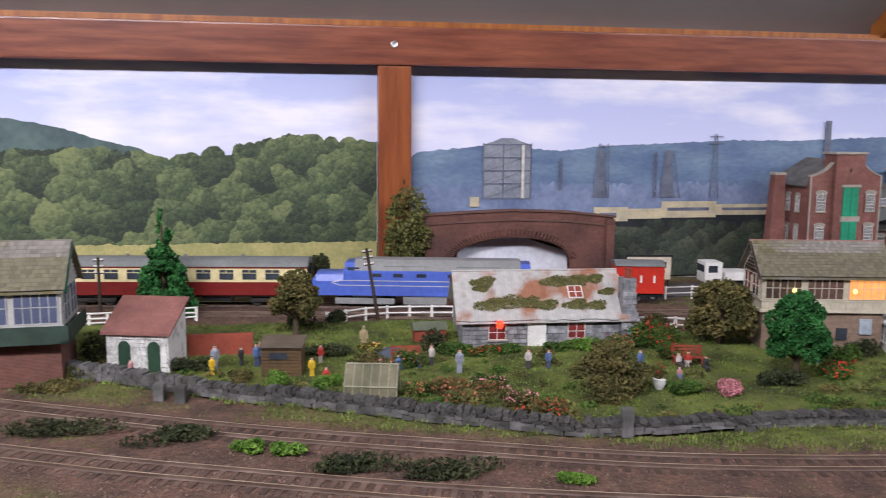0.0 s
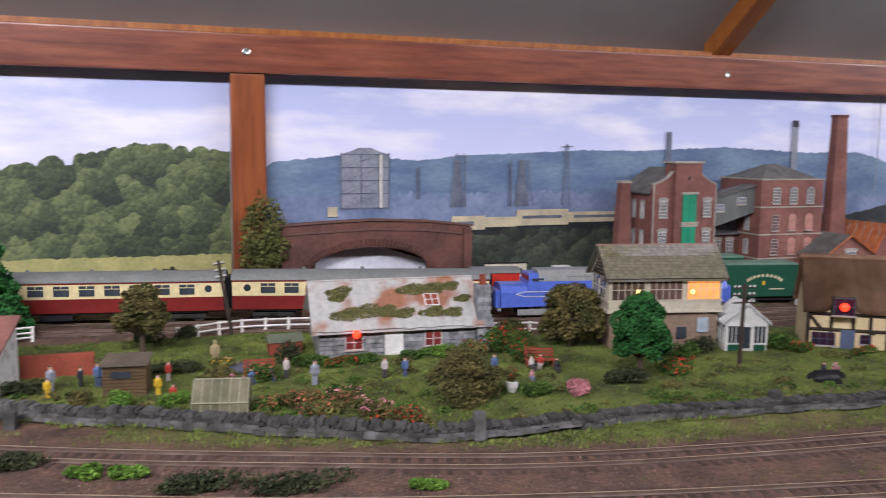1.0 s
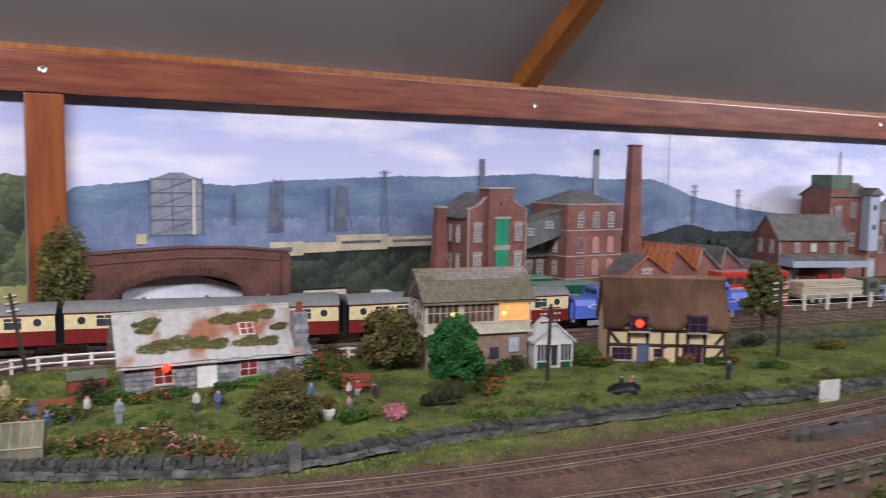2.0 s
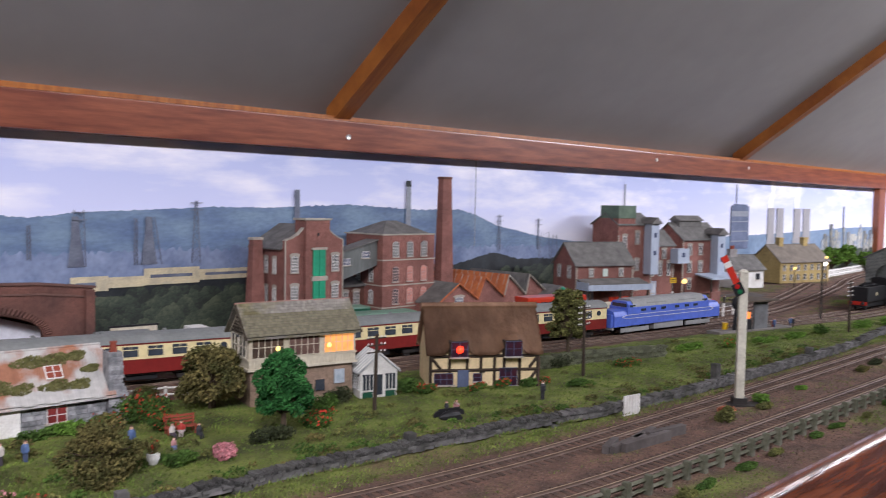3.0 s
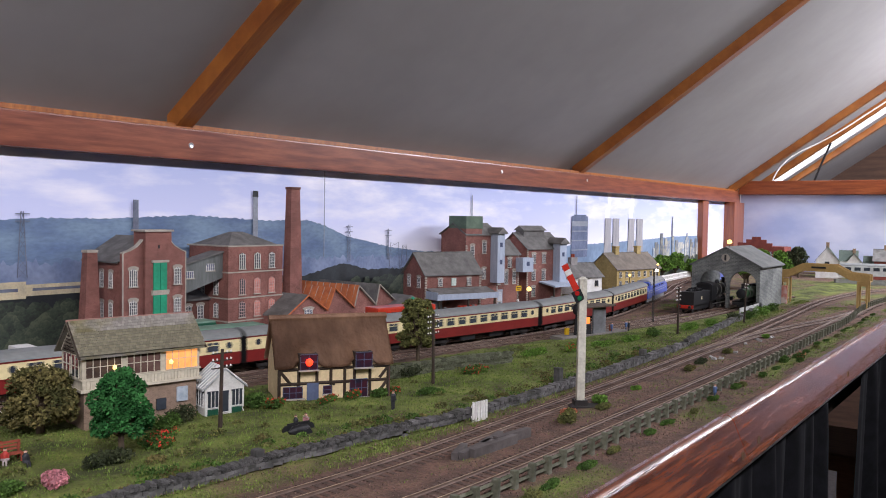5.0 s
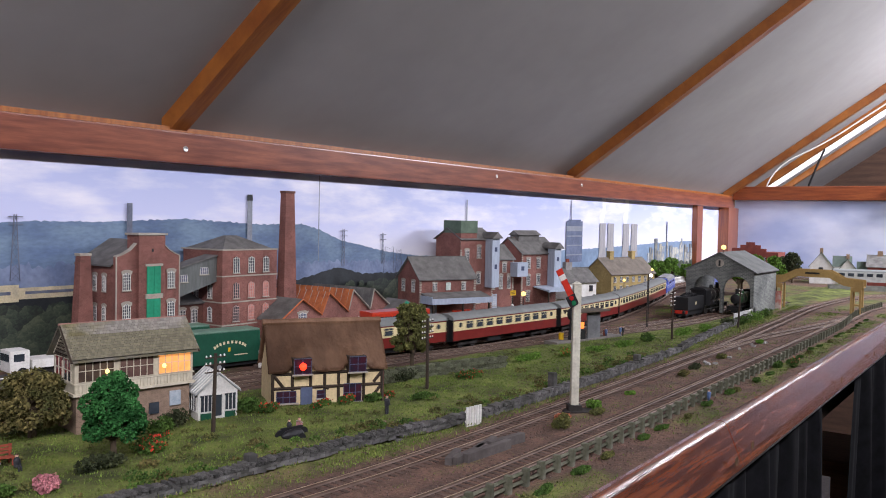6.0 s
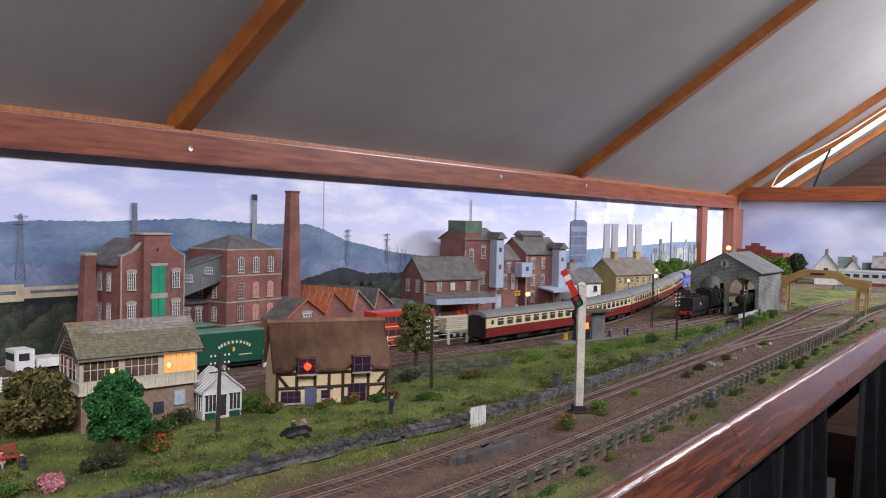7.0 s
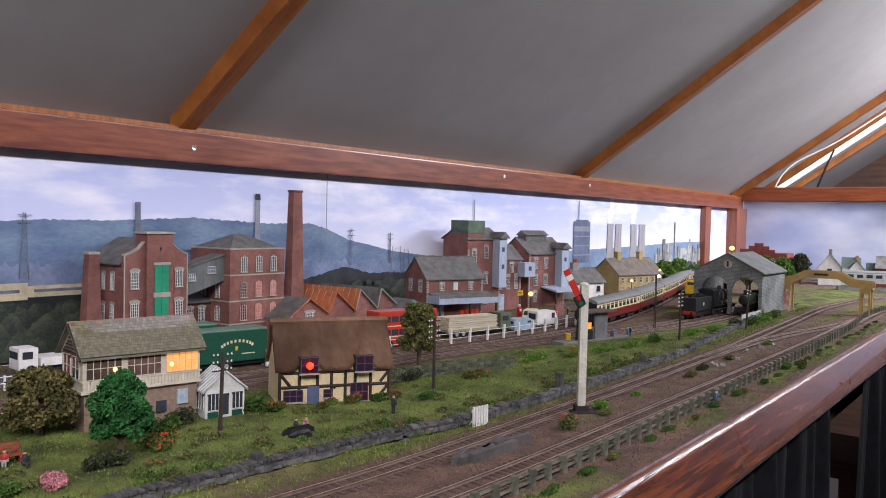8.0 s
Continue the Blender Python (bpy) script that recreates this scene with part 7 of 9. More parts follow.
def semaphore():
    th = thing("semaphore_signal", "white-posted semaphore signal with a raised red and white arm", "railway signal", pose(0.640, 0.356, -0.004, 0, 0, -50))
    part("post", boxes((-0.0038, 0.0038, -0.0038, 0.0038, 0.008, 0.127), bevel=0.0005), mat("aged_white_post", (0.68, 0.66, 0.56), 0.6, (0.5, 0.48, 0.4), 60), th)
    part("post_rib", boxes((-0.0012, 0.0012, -0.0046, -0.0036, 0.008, 0.124)), MATS["aged_white_post"], th)
    part("finial", lathe(bmesh.new(), [(0.0048, 0.127), (0.0048, 0.1285), (0.002, 0.1305)], 8), MATS["aged_white_post"], th)
    part("base", boxes((-0.0065, 0.0065, -0.006, 0.006, 0, 0.0085), (-0.012, 0.02, -0.01, 0.008, -0.001, 0.0032), bevel=0.0005), DARK_IRON, th)
    m = pose(-0.0065, -0.005, 0.116, 0, 0, 8) @ pose(0, 0, 0, 0, 62, 0)
    arm = part("arm", boxes((-0.030, 0.002, -0.0005, 0.0005, -0.0032, 0.0032)), RED, th, "red arm", m)
    part("arm_band", boxes((-0.024, -0.0185, -0.0008, 0.0008, -0.0033, 0.0033)), WHITE, arm)
    part("spectacle", boxes((-0.002, 0.010, -0.0006, 0.0006, -0.006, 0.004), bevel=0.0004), BLACK, arm)
    for dx, mt in ((0.001, mat("red_lens", (0.4, 0.02, 0.02), 0.2)), (0.0065, mat("green_lens", (0.02, 0.16, 0.07), 0.2))):
        part("lens", rod(bmesh.new(), (dx, -0.0012, -0.001), (dx, 0.0012, -0.001), 0.0024, seg=10), mt, arm)
    part("bracket", boxes((-0.0075, -0.0035, -0.003, 0.003, 0.108, 0.121)), BLACK, th)


semaphore()
th = thing("yard_lamp", "dark lattice lamp tower with two glowing white lamps", "lamp tower", pose(1.325, 0.552, -0.004))
bm = bmesh.new()
for s in (-1, 1):
    rod(bm, (s * 0.0035, 0, 0), (s * 0.0022, 0, 0.1), 0.0008, seg=4)
part("stile", bm, DARK_IRON, th)
for i in range(12):
    part("rung", rod(bmesh.new(), (-0.0033, 0, 0.008 + i * 0.0072), (0.0033, 0, 0.008 + i * 0.0072), 0.0005, seg=4), DARK_IRON, th)
part("lamp_arm", rod(bmesh.new(), (0, 0, 0.098), (0.011, 0, 0.101), 0.0006, seg=4), DARK_IRON, th)
part("bulb", lathe(bmesh.new(), [(0.001, 0), (0.0032, 0.0015), (0.0032, 0.004), (0.001, 0.0055)], 10, pose(0.011, 0, 0.094)), BULB_WHITE, th)
part("base", boxes((-0.008, 0.008, -0.006, 0.006, -0.002, 0.001)), TIMBER_DARK, th)


def yard_light(x, y, h, mt=BULB_WARM, r=0.0034):
    th = thing("yard_light", "thin lamp post with a glowing warm bulb", "lamp post", pose(x, y, -0.004), "yard lights")
    part("pole", rod(bmesh.new(), (0, 0, 0), (0, 0, h), 0.0011, 0.0008, seg=6), DARK_IRON, th)
    part("bulb", lathe(bmesh.new(), [(r * 0.3, 0), (r, r * 0.5), (r, r * 1.3), (r * 0.3, r * 1.9)], 10, pose(0, 0, h - 0.001)), mt, th)


yard_light(1.31, 0.80, 0.045, BULB_WARM, 0.0046)
yard_light(1.87, 0.83, 0.045)
yard_light(1.69, 0.53, 0.14, BULB_WARM, 0.005)
yard_light(1.98, 0.80, 0.07, BULB_WARM, 0.003)


# ---- platform with coaling stage ----
th = thing("coaling_platform", "low loading platform with a canopy hut between the tracks", "platform", pose(1.095, 0.569, -0.004, 0, 0, -14))
part("deck", boxes((-0.075, 0.085, -0.014, 0.012, 0, 0.007), bevel=0.0006), mat("grey_platform", (0.2, 0.18, 0.165), 0.9, (0.13, 0.12, 0.11), 80, bump=0.6), th)
part("canopy", boxes((-0.03, 0.045, -0.02, 0.014, 0.049, 0.0515), bevel=0.0004), mat("canopy_brown", (0.1, 0.08, 0.06), 0.8), th)
part("back_panel", boxes((0.0, 0.03, -0.012, -0.009, 0.007, 0.049)), mat("grey_panel", (0.17, 0.175, 0.18), 0.8, (0.11, 0.11, 0.115), 60), th)
part("stove", boxes((-0.022, -0.005, -0.012, 0.002, 0.007, 0.022), bevel=0.0006), BLACK, th)
part("crane_post", rod(bmesh.new(), (-0.035, -0.005, 0.007), (-0.03, -0.005, 0.056), 0.003, 0.0022), BLACK, th)
part("crane_wheel", rod(bmesh.new(), (-0.03, -0.009, 0.047), (-0.03, -0.003, 0.047), 0.010, seg=16), BLACK, th)
part("glow", boxes((-0.018, -0.010, -0.0126, -0.012, 0.024, 0.034)), mat("stove_glow", (1.0, 0.25, 0.05), 0.5, emit=1.2), th)


def barrel(x, y, z=0.0, mt=BARREL_RED, r=0.0045, h=0.0125):
    tagged(part("oil_drum", lathe(bmesh.new(), [(r, 0), (r * 1.06, h * 0.03), (r, h * 0.06), (r, h * 0.32), (r * 1.05, h * 0.34), (r, h * 0.37), (r, h * 0.65), (r * 1.05, h * 0.67), (r, h * 0.7), (r, h * 0.95), (r * 1.05, h)], 14, pose(x, y, z)), mt), "red steel oil drum standing in the goods yard" if mt is BARREL_RED else "rusty steel drum on the platform", "oil drum", "oil drums")


for i in range(5):
    for j in range(2):
        barrel(1.135 + i * 0.0105 + 0.003 * j, 0.842 - i * 0.0035 + 0.011 * j, -0.004)
for i in range(4):
    barrel(1.14 + i * 0.0105, 0.846 - i * 0.0035, 0.0088)
barrel(1.318, 0.755, -0.004, r=0.0105, h=0.018)
barrel(1.055, 0.585, 0.003, YELLOW, 0.004, 0.010)
barrel(1.125, 0.556, 0.003, mat("rust_drum", (0.25, 0.08, 0.05), 0.8), 0.0032, 0.009)
barrel(1.145, 0.552, 0.003, MATS["rust_drum"], 0.0032, 0.009)


# ---- yard clutter ----
th = thing("fuel_pump", "red roadside fuel pump with a white globe", "fuel pump", pose(1.268, 0.800, -0.004, 0, 0, -10))
part("body", boxes((-0.004, 0.004, -0.003, 0.003, 0, 0.026), bevel=0.0006), RED, th)
part("dial", rod(bmesh.new(), (0, -0.0036, 0.020), (0, -0.003, 0.020), 0.0024, seg=12), WHITE, th)
part("globe", lathe(bmesh.new(), [(0.001, 0.026), (0.0028, 0.0275), (0.0028, 0.030), (0.001, 0.0315)], 10), WHITE, th)
tagged(part("brick_wall", boxes((-0.024, 0.024, -0.002, 0.002, 0, 0.022), (-0.025, 0.025, -0.0026, 0.0026, 0.0221, 0.0240)), BRICK, m=pose(1.395, 0.782, -0.004, 0, 0, 8)), "short red brick wall at the end of the yard", "wall")
th = thing("yard_sign", "small yellow notice sign on a dark post", "sign", pose(1.345, 0.845, -0.004, 0, 0, -12))
part("post", rod(bmesh.new(), (0, 0, 0), (0, 0, 0.048), 0.0009, seg=6), DARK_IRON, th)
part("panel", boxes((-0.008, 0.008, -0.0014, -0.0008, 0.040, 0.050)), YELLOW, th)
part("lettering", boxes((-0.006, 0.006, -0.0017, -0.0014, 0.046, 0.0475), (-0.005, 0.005, -0.0017, -0.0014, 0.0425, 0.044)), BLACK, th)
for x, y, h in ((1.315, 0.785, 0.006), (1.331, 0.779, 0.009), (1.300, 0.792, 0.007)):
    th = thing("packing_crate", "small brown wooden packing crate in the goods yard", "crate", pose(x, y, -0.004, 0, 0, x * 400 % 30), "packing crates")
    part("box", boxes((-0.005, 0.005, -0.004, 0.004, 0, h), bevel=0.0003), BROWN_WOOD, th)
    part("lid", boxes((-0.0054, 0.0054, -0.0044, 0.0044, h, h + 0.001)), BROWN_WOOD, th)


# ---- road vehicles ----
def wheels(th, xs, w, r, axle=True):
    for x in xs:
        for s in (-1, 1):
            wl = part("wheel", rod(bmesh.new(), (x, s * (w - 0.0028), r), (x, s * w, r), r, seg=14), BLACK, th)
            part("hub", rod(bmesh.new(), (x, s * w, r), (x, s * (w + 0.0004), r), r * 0.5, seg=10), mat("grey_hub", (0.35, 0.35, 0.35), 0.5), wl)


def bus():
    th = thing("double_decker_bus", "red double-decker bus parked beside the goods yard", "bus", pose(0.850, 0.752, -0.004, 0, 0, -12))
    red = mat("bus_red", (0.50, 0.04, 0.015), 0.35, (0.42, 0.035, 0.015), 30, coat=0.3)
    part("body", boxes((-0.055, 0.055, -0.0155, 0.0155, 0.005, 0.056), bevel=0.003), red, th)
    for z, n in ((0.021, 6), (0.040, 7)):
        for i in range(n):
            part("window", boxes((-0.046 + i * 0.0142, -0.034 + i * 0.0142, -0.0158, 0.0158, z, z + 0.0085)), PANE, th)
    for z in (0.0335, 0.0185):
        part("cream_band", boxes((-0.0552, 0.0552, -0.0157, 0.0157, z, z + 0.0014)), CREAM, th)
    part("rear_window", boxes((-0.0556, -0.055, -0.011, 0.011, 0.041, 0.048), (-0.0556, -0.055, -0.011, 0.011, 0.021, 0.030)), PANE, th)
    wheels(th, (-0.034, 0.036), 0.0157, 0.0066)


bus()


def box_lorry(m, label, L, H, body):
    th = thing("box_lorry", label, "lorry", m)
    part("box_body", boxes((-L / 2, L / 2 - 0.026, -0.0155, 0.0155, 0.011, H), bevel=0.0008), body, th)
    part("roof", boxes((-L / 2 + 0.0005, L / 2 - 0.0265, -0.015, 0.015, H + 0.0001, H + 0.0022), bevel=0.0006), mat("pale_green_roof", (0.16, 0.27, 0.2), 0.6), th)
    cab = part("cab", boxes((L / 2 - 0.0255, L / 2, -0.0145, 0.0145, 0.008, 0.033), bevel=0.0022), body, th)
    part("windscreen", boxes((L / 2 - 0.0002, L / 2 + 0.0005, -0.012, 0.012, 0.021, 0.029), (L / 2 - 0.018, L / 2 - 0.006, -0.0148, 0.0148, 0.0205, 0.0285)), PANE, cab)
    part("chassis", boxes((-L / 2, L / 2 - 0.004, -0.011, 0.011, 0.006, 0.0108)), BLACK, th)
    wheels(th, (-L / 2 + 0.02, -L / 2 + 0.034, L / 2 - 0.014), 0.0145, 0.0062)
    return th


lo = box_lorry(pose(0.575, 0.79, -0.004, 0, 0, -11), "dark green box lorry with pale lettering on its side", 0.115, 0.048, GREEN_DARK)
for k in range(10):  # arc of lettering as plain bars
    a = radians(152 - k * 13.8)
    part("lettering", boxes((-0.0013, 0.0013, -0.0003, 0, -0.0017, 0.0017)), CREAM, lo, m=pose(-0.010 + 0.023 * math.cos(a), -0.0156, 0.026 + 0.010 * math.sin(a), 0, (k - 4.5) * 5, 0))
part("lettering", boxes((-0.004, 0.014, -0.0158, -0.0155, 0.0195, 0.0207)), CREAM, lo)
part("badge", boxes((-0.0125, -0.0095, -0.0158, -0.0155, 0.0245, 0.0295)), YELLOW, lo)
lo = box_lorry(pose(0.545, 0.845, -0.004, 0, 0, -11), "dark green box lorry parked behind another lorry", 0.11, 0.050, GREEN_DARK)
for k in range(3):
    part("lettering", boxes((-0.022 + k * 0.0042, -0.0192 + k * 0.0042, -0.0158, -0.0155, 0.042, 0.0465)), CREAM, lo)

th = thing("timber_lorry", "olive lorry loaded with stacked pale timber planks", "lorry", pose(1.032, 0.745, -0.004, 0, 0, -15))
olive = mat("olive_green", (0.12, 0.15, 0.09), 0.6)
part("bed", boxes((-0.07, 0.04, -0.0155, 0.0155, 0.0105, 0.014)), mat("pale_bed", (0.35, 0.33, 0.18), 0.7), th)
cab = part("cab", boxes((0.044, 0.068, -0.015, 0.015, 0.009, 0.036), bevel=0.002), olive, th)
part("cab_window", boxes((0.049, 0.062, -0.0154, 0.0154, 0.023, 0.031), (0.0678, 0.0685, -0.012, 0.012, 0.023, 0.031)), PANE, cab)
part("chassis", boxes((-0.07, 0.066, -0.011, 0.011, 0.006, 0.0103)), BLACK, th)
wheels(th, (-0.05, -0.036, 0.054), 0.015, 0.0064)
rng = random.Random(7)
wood_m = mat("sawn_timber", (0.62, 0.56, 0.42), 0.8, (0.5, 0.44, 0.32), 40, rnd=0.15, stretch=(1, 8, 8))
for r in range(6):
    for k in range(6):
        part("plank", boxes((-0.069 + rng.uniform(0, 0.003), 0.038 + rng.uniform(-0.003, 0.001), -0.0152 + k * 0.0051, -0.0106 + k * 0.0051, 0.0144 + r * 0.0033, 0.0171 + r * 0.0033)), wood_m, th)


def van(m, label, col, L=0.052, H=0.025):
    th = thing("van", label, "van", m)
    out = [(-L / 2, 0.004), (L / 2, 0.004), (L / 2, 0.012), (L / 2 - 0.004, 0.014), (L / 2 - 0.010, H - 0.001), (L / 2 - 0.013, H), (-L / 2 + 0.001, H), (-L / 2, H - 0.002)]
    bm = prism(bmesh.new(), out, -0.0115, 0.0115)
    bmesh.ops.bevel(bm, geom=bm.edges[:], offset=0.0009, segments=2, affect="EDGES")
    part("body", bm, col, th)
    part("side_window", boxes((L / 2 - 0.021, L / 2 - 0.012, -0.01165, 0.01165, 0.0155, H - 0.004)), PANE, th)
    part("windscreen", prism(bmesh.new(), [(L / 2 - 0.0045, 0.0148), (L / 2 - 0.0035, 0.0146), (L / 2 - 0.0088, H - 0.002), (L / 2 - 0.0098, H - 0.002)], -0.0095, 0.0095), PANE, th)
    part("rear_window", boxes((-L / 2 - 0.0004, -L / 2 + 0.0002, -0.008, 0.008, 0.0145, H - 0.004)), PANE, th)
    part("bumper", boxes((-L / 2 - 0.001, -L / 2, -0.0112, 0.0112, 0.004, 0.0058), (L / 2, L / 2 + 0.001, -0.0112, 0.0112, 0.004, 0.0058)), LOCO_GREY, th)
    wheels(th, (-L / 2 + 0.011, L / 2 - 0.011), 0.0113, 0.0046)


van(pose(1.225, 0.724, -0.004, 0, 0, -10), "plain white panel van parked in the yard", WHITE, 0.062, 0.029)
van(pose(1.135, 0.718, -0.004, 0, 0, -14), "pale blue small car van parked by the fence", mat("pale_blue_paint", (0.38, 0.48, 0.58), 0.35), 0.052, 0.023)
van(pose(1.262, 0.772, -0.004, 0, 0, -160), "small cream delivery van parked behind the fence", CREAM, 0.046, 0.024)
th = thing("flatbed_lorry", "white dropside lorry parked on the road", "lorry", pose(0.40, 0.888, 0.004, 0, 0, 174))
cab = part("cab", boxes((0.028, 0.049, -0.0135, 0.0135, 0.006, 0.030), bevel=0.002), WHITE, th)
part("cab_window", boxes((0.0486, 0.0494, -0.011, 0.011, 0.018, 0.026), (0.034, 0.045, -0.0138, 0.0138, 0.018, 0.026)), PANE, cab)
part("dropside_body", boxes((-0.048, 0.026, -0.0145, 0.0145, 0.009, 0.0185), bevel=0.0004), WHITE, th)
part("chassis", boxes((-0.046, 0.046, -0.01, 0.01, 0.005, 0.0088)), BLACK, th)
wheels(th, (-0.032, 0.036), 0.0138, 0.0056)
tagged(part("road", boxes((0.262, 0.56, 0.862, 0.93, -0.006, 0.0005)), mat("grey_road", (0.13, 0.12, 0.12), 0.9, (0.1, 0.095, 0.095), 40, bump=0.3)), kind="structure")
tagged(part("yard_paving", boxes((0.62, 1.9, 0.735, 0.86, -0.008, -0.0035)), mat("yard_earth", (0.11, 0.095, 0.085), 0.9, (0.07, 0.06, 0.055), 40, bump=0.5)), kind="structure")

th = thing("painted_hoarding", "pale hoarding with painted lettering behind the red wagon", "hoarding", pose(0.292, 0.905, 0.001, 0, 0, -6))
part("board", boxes((-0.026, 0.026, -0.001, 0.001, 0.010, 0.037), bevel=0.0003), CREAM_PALE, th)
part("top_rail", boxes((-0.028, 0.028, -0.0016, 0.0016, 0.0371, 0.0390)), BLACK, th)
for k in range(5):
    part("lettering", boxes((-0.022 + k * 0.009, -0.0155 + k * 0.009, -0.0014, -0.001, 0.024 + 0.002 * (k % 2), 0.032 - 0.001 * (k % 3))), YELLOW if k < 3 else BLACK, th)
for x in (-0.024, 0.024):
    part("post", boxes((x - 0.0012, x + 0.0012, 0.0012, 0.003, -0.006, 0.037)), TIMBER_DARK, th)
th = thing("goods_wagon", "red covered goods wagon with pale lettering", "goods wagon", pose(0.252, 0.842, 0.0, 0, 0, -12))
part("body", boxes((-0.026, 0.026, -0.0155, 0.0155, 0.010, 0.040), bevel=0.0008), RED, th)
part("roof", prism_x(bmesh.new(), [(0.017 * math.cos(radians(a)), 0.040 + 0.0045 * math.sin(radians(a))) for a in np.linspace(0, 180, 9)], -0.0265, 0.0265), ROOF_GREY, th)
for k, x in enumerate((-0.012, 0.0, 0.014)):
    part("lettering", boxes((x, x + 0.0022, -0.0158, -0.0155, 0.022, 0.030)), WHITE, th)
part("underframe", boxes((-0.026, 0.026, -0.012, 0.012, 0.006, 0.0098)), BLACK, th)
wheels(th, (-0.015, 0.015), 0.0093, 0.0063)


# ---- standing steam locomotives ----
def steam_loco(m, label, col, tender=True, lining=RED):
    th = thing("steam_locomotive", label, "locomotive", m)
    b = part("boiler", rod(bmesh.new(), (0.035, 0, 0.032), (0.128, 0, 0.032), 0.0115, 0.0105, seg=20), col, th, smooth=False)
    part("smokebox_door", lathe(bmesh.new(), [(0.0105, 0), (0.0095, 0.0012), (0.003, 0.0026)], 18, pose(0.128, 0, 0.032, 0, 90, 0)), BLACK, b)
    for x in (0.055, 0.078, 0.1):
        part("boiler_band", rod(bmesh.new(), (x, 0, 0.032), (x + 0.0012, 0, 0.032), 0.0119, seg=20), mat("boiler_band_metal", (0.35, 0.34, 0.3), 0.35, metal=0.6), b)
    part("chimney", lathe(bmesh.new(), [(0.0045, 0), (0.0034, 0.002), (0.0036, 0.0085), (0.0042, 0.009), (0.0042, 0.0105)], 12, pose(0.117, 0, 0.0425)), BLACK, th)
    part("dome", lathe(bmesh.new(), [(0.005, 0), (0.0045, 0.005), (0.003, 0.0075), (0.0008, 0.0085)], 12, pose(0.082, 0, 0.042)), col, th)
    cab = part("cab", boxes((0.012, 0.038, -0.0155, 0.0155, 0.017, 0.043), bevel=0.0008), col, th)
    part("cab_roof", prism_x(bmesh.new(), [(0.0165 * math.cos(radians(a)), 0.043 + 0.0055 * math.sin(radians(a))) for a in np.linspace(0, 180, 9)], 0.008, 0.0385), BLACK, cab)
    part("cab_opening", boxes((0.0165, 0.027, -0.0158, 0.0158, 0.030, 0.040)), BLACK, cab)
    part("running_plate", boxes((0.008, 0.136, -0.0155, 0.0155, 0.0155, 0.017), (0.134, 0.136, -0.0155, 0.0155, 0.009, 0.0168)), BLACK, th)
    part("frames", boxes((0.012, 0.134, -0.0065, 0.0065, 0.005, 0.0155)), BLACK, th)
    for x in (0.03, 0.063, 0.096):
        bm = bmesh.new()
        for s in (-1, 1):
            rod(bm, (x, s * 0.0075, 0.0115), (x, s * 0.0095, 0.0115), 0.0115, seg=18)
        part("driving_wheel", bm, DARK_IRON, th)
    part("coupling_rod", boxes((0.03, 0.096, -0.0115, -0.0105, 0.0085, 0.0102), (0.03, 0.096, 0.0105, 0.0115, 0.0085, 0.0102)), CHROME, th)
    if tender:
        t = part("tender", boxes((-0.082, 0.0, -0.0155, 0.0155, 0.013, 0.036), bevel=0.0008), col, th)
        part("coal", leaves("coal", [(0, 0, 0)], [(0.03, 0.011, 0.005)], 500, 0.0022, mat("coal_black", (0.02, 0.02, 0.022), 0.5), None, 8).data, None, t, m=pose(-0.038, 0, 0.036))
        part("tender_frame", boxes((-0.083, 0.0, -0.0125, 0.0125, 0.005, 0.0128)), BLACK, t)
        part("buffer_beam", boxes((-0.0845, -0.0831, -0.0155, 0.0155, 0.008, 0.0135)), RED, t)
        for s in (-1, 1):
            part("buffer", rod(bmesh.new(), (-0.0905, s * 0.010, 0.011), (-0.0845, s * 0.010, 0.011), 0.0024, seg=10), BLACK, t)
            part("crest", boxes((-0.045, -0.04, *sorted((s * 0.0155, s * 0.0159)), 0.022, 0.027)), CREAM, t)
        for x in (-0.07, -0.041, -0.012):
            bm = bmesh.new()
            for s in (-1, 1):
                rod(bm, (x, s * 0.0075, 0.0075), (x, s * 0.0095, 0.0075), 0.0075, seg=14)
            part("tender_wheel", bm, DARK_IRON, t)
    return th


for ob in [o for o in scene.objects if o.name == "coal" and o.parent is None]:
    bpy.data.objects.remove(ob)
steam_loco(pose(1.600, 0.556, 0.0, 0, 0, -2) @ Matrix.Diagonal((1.06, 1.06, 1.17, 1)), "black steam locomotive and tender with a red buffer beam", BLACK)
steam_loco(pose(1.80, 0.497, 0.0, 0, 0, 180), "dark green steam locomotive standing in the engine shed", LOCO_GREEN, False)
for ob in [o for o in scene.objects if o.name.startswith("coal") and o.parent is None and o.type == "MESH"]:
    bpy.data.objects.remove(ob)


def yellow_diesel():
    th = thing("yellow_ended_diesel", "blue diesel locomotive with a bright yellow front", "locomotive")
    part("body", boxes((-0.24, -0.004, -0.0172, 0.0172, 0.012, 0.042), bevel=0.001), LOCO_BLUE, th)
    nose = part("nose", boxes((-0.004, 0.006, -0.0172, 0.0172, 0.010, 0.046), bevel=0.0025), YELLOW, th, "bright yellow cab end")
    part("windscreen", boxes((0.0055, 0.0064, -0.0125, 0.0125, 0.033, 0.040)), PANE, nose)
    part("roof", prism_x(bmesh.new(), [(0.0172 * math.cos(radians(a)), 0.042 + 0.007 * math.sin(radians(a))) for a in np.linspace(0, 180, 11)], -0.24, 0.002), ROOF_GREY, th)
    for x in (-0.04, -0.2):
        bogie(th, x)
    return th


YELLOW_DIESEL = yellow_diesel()

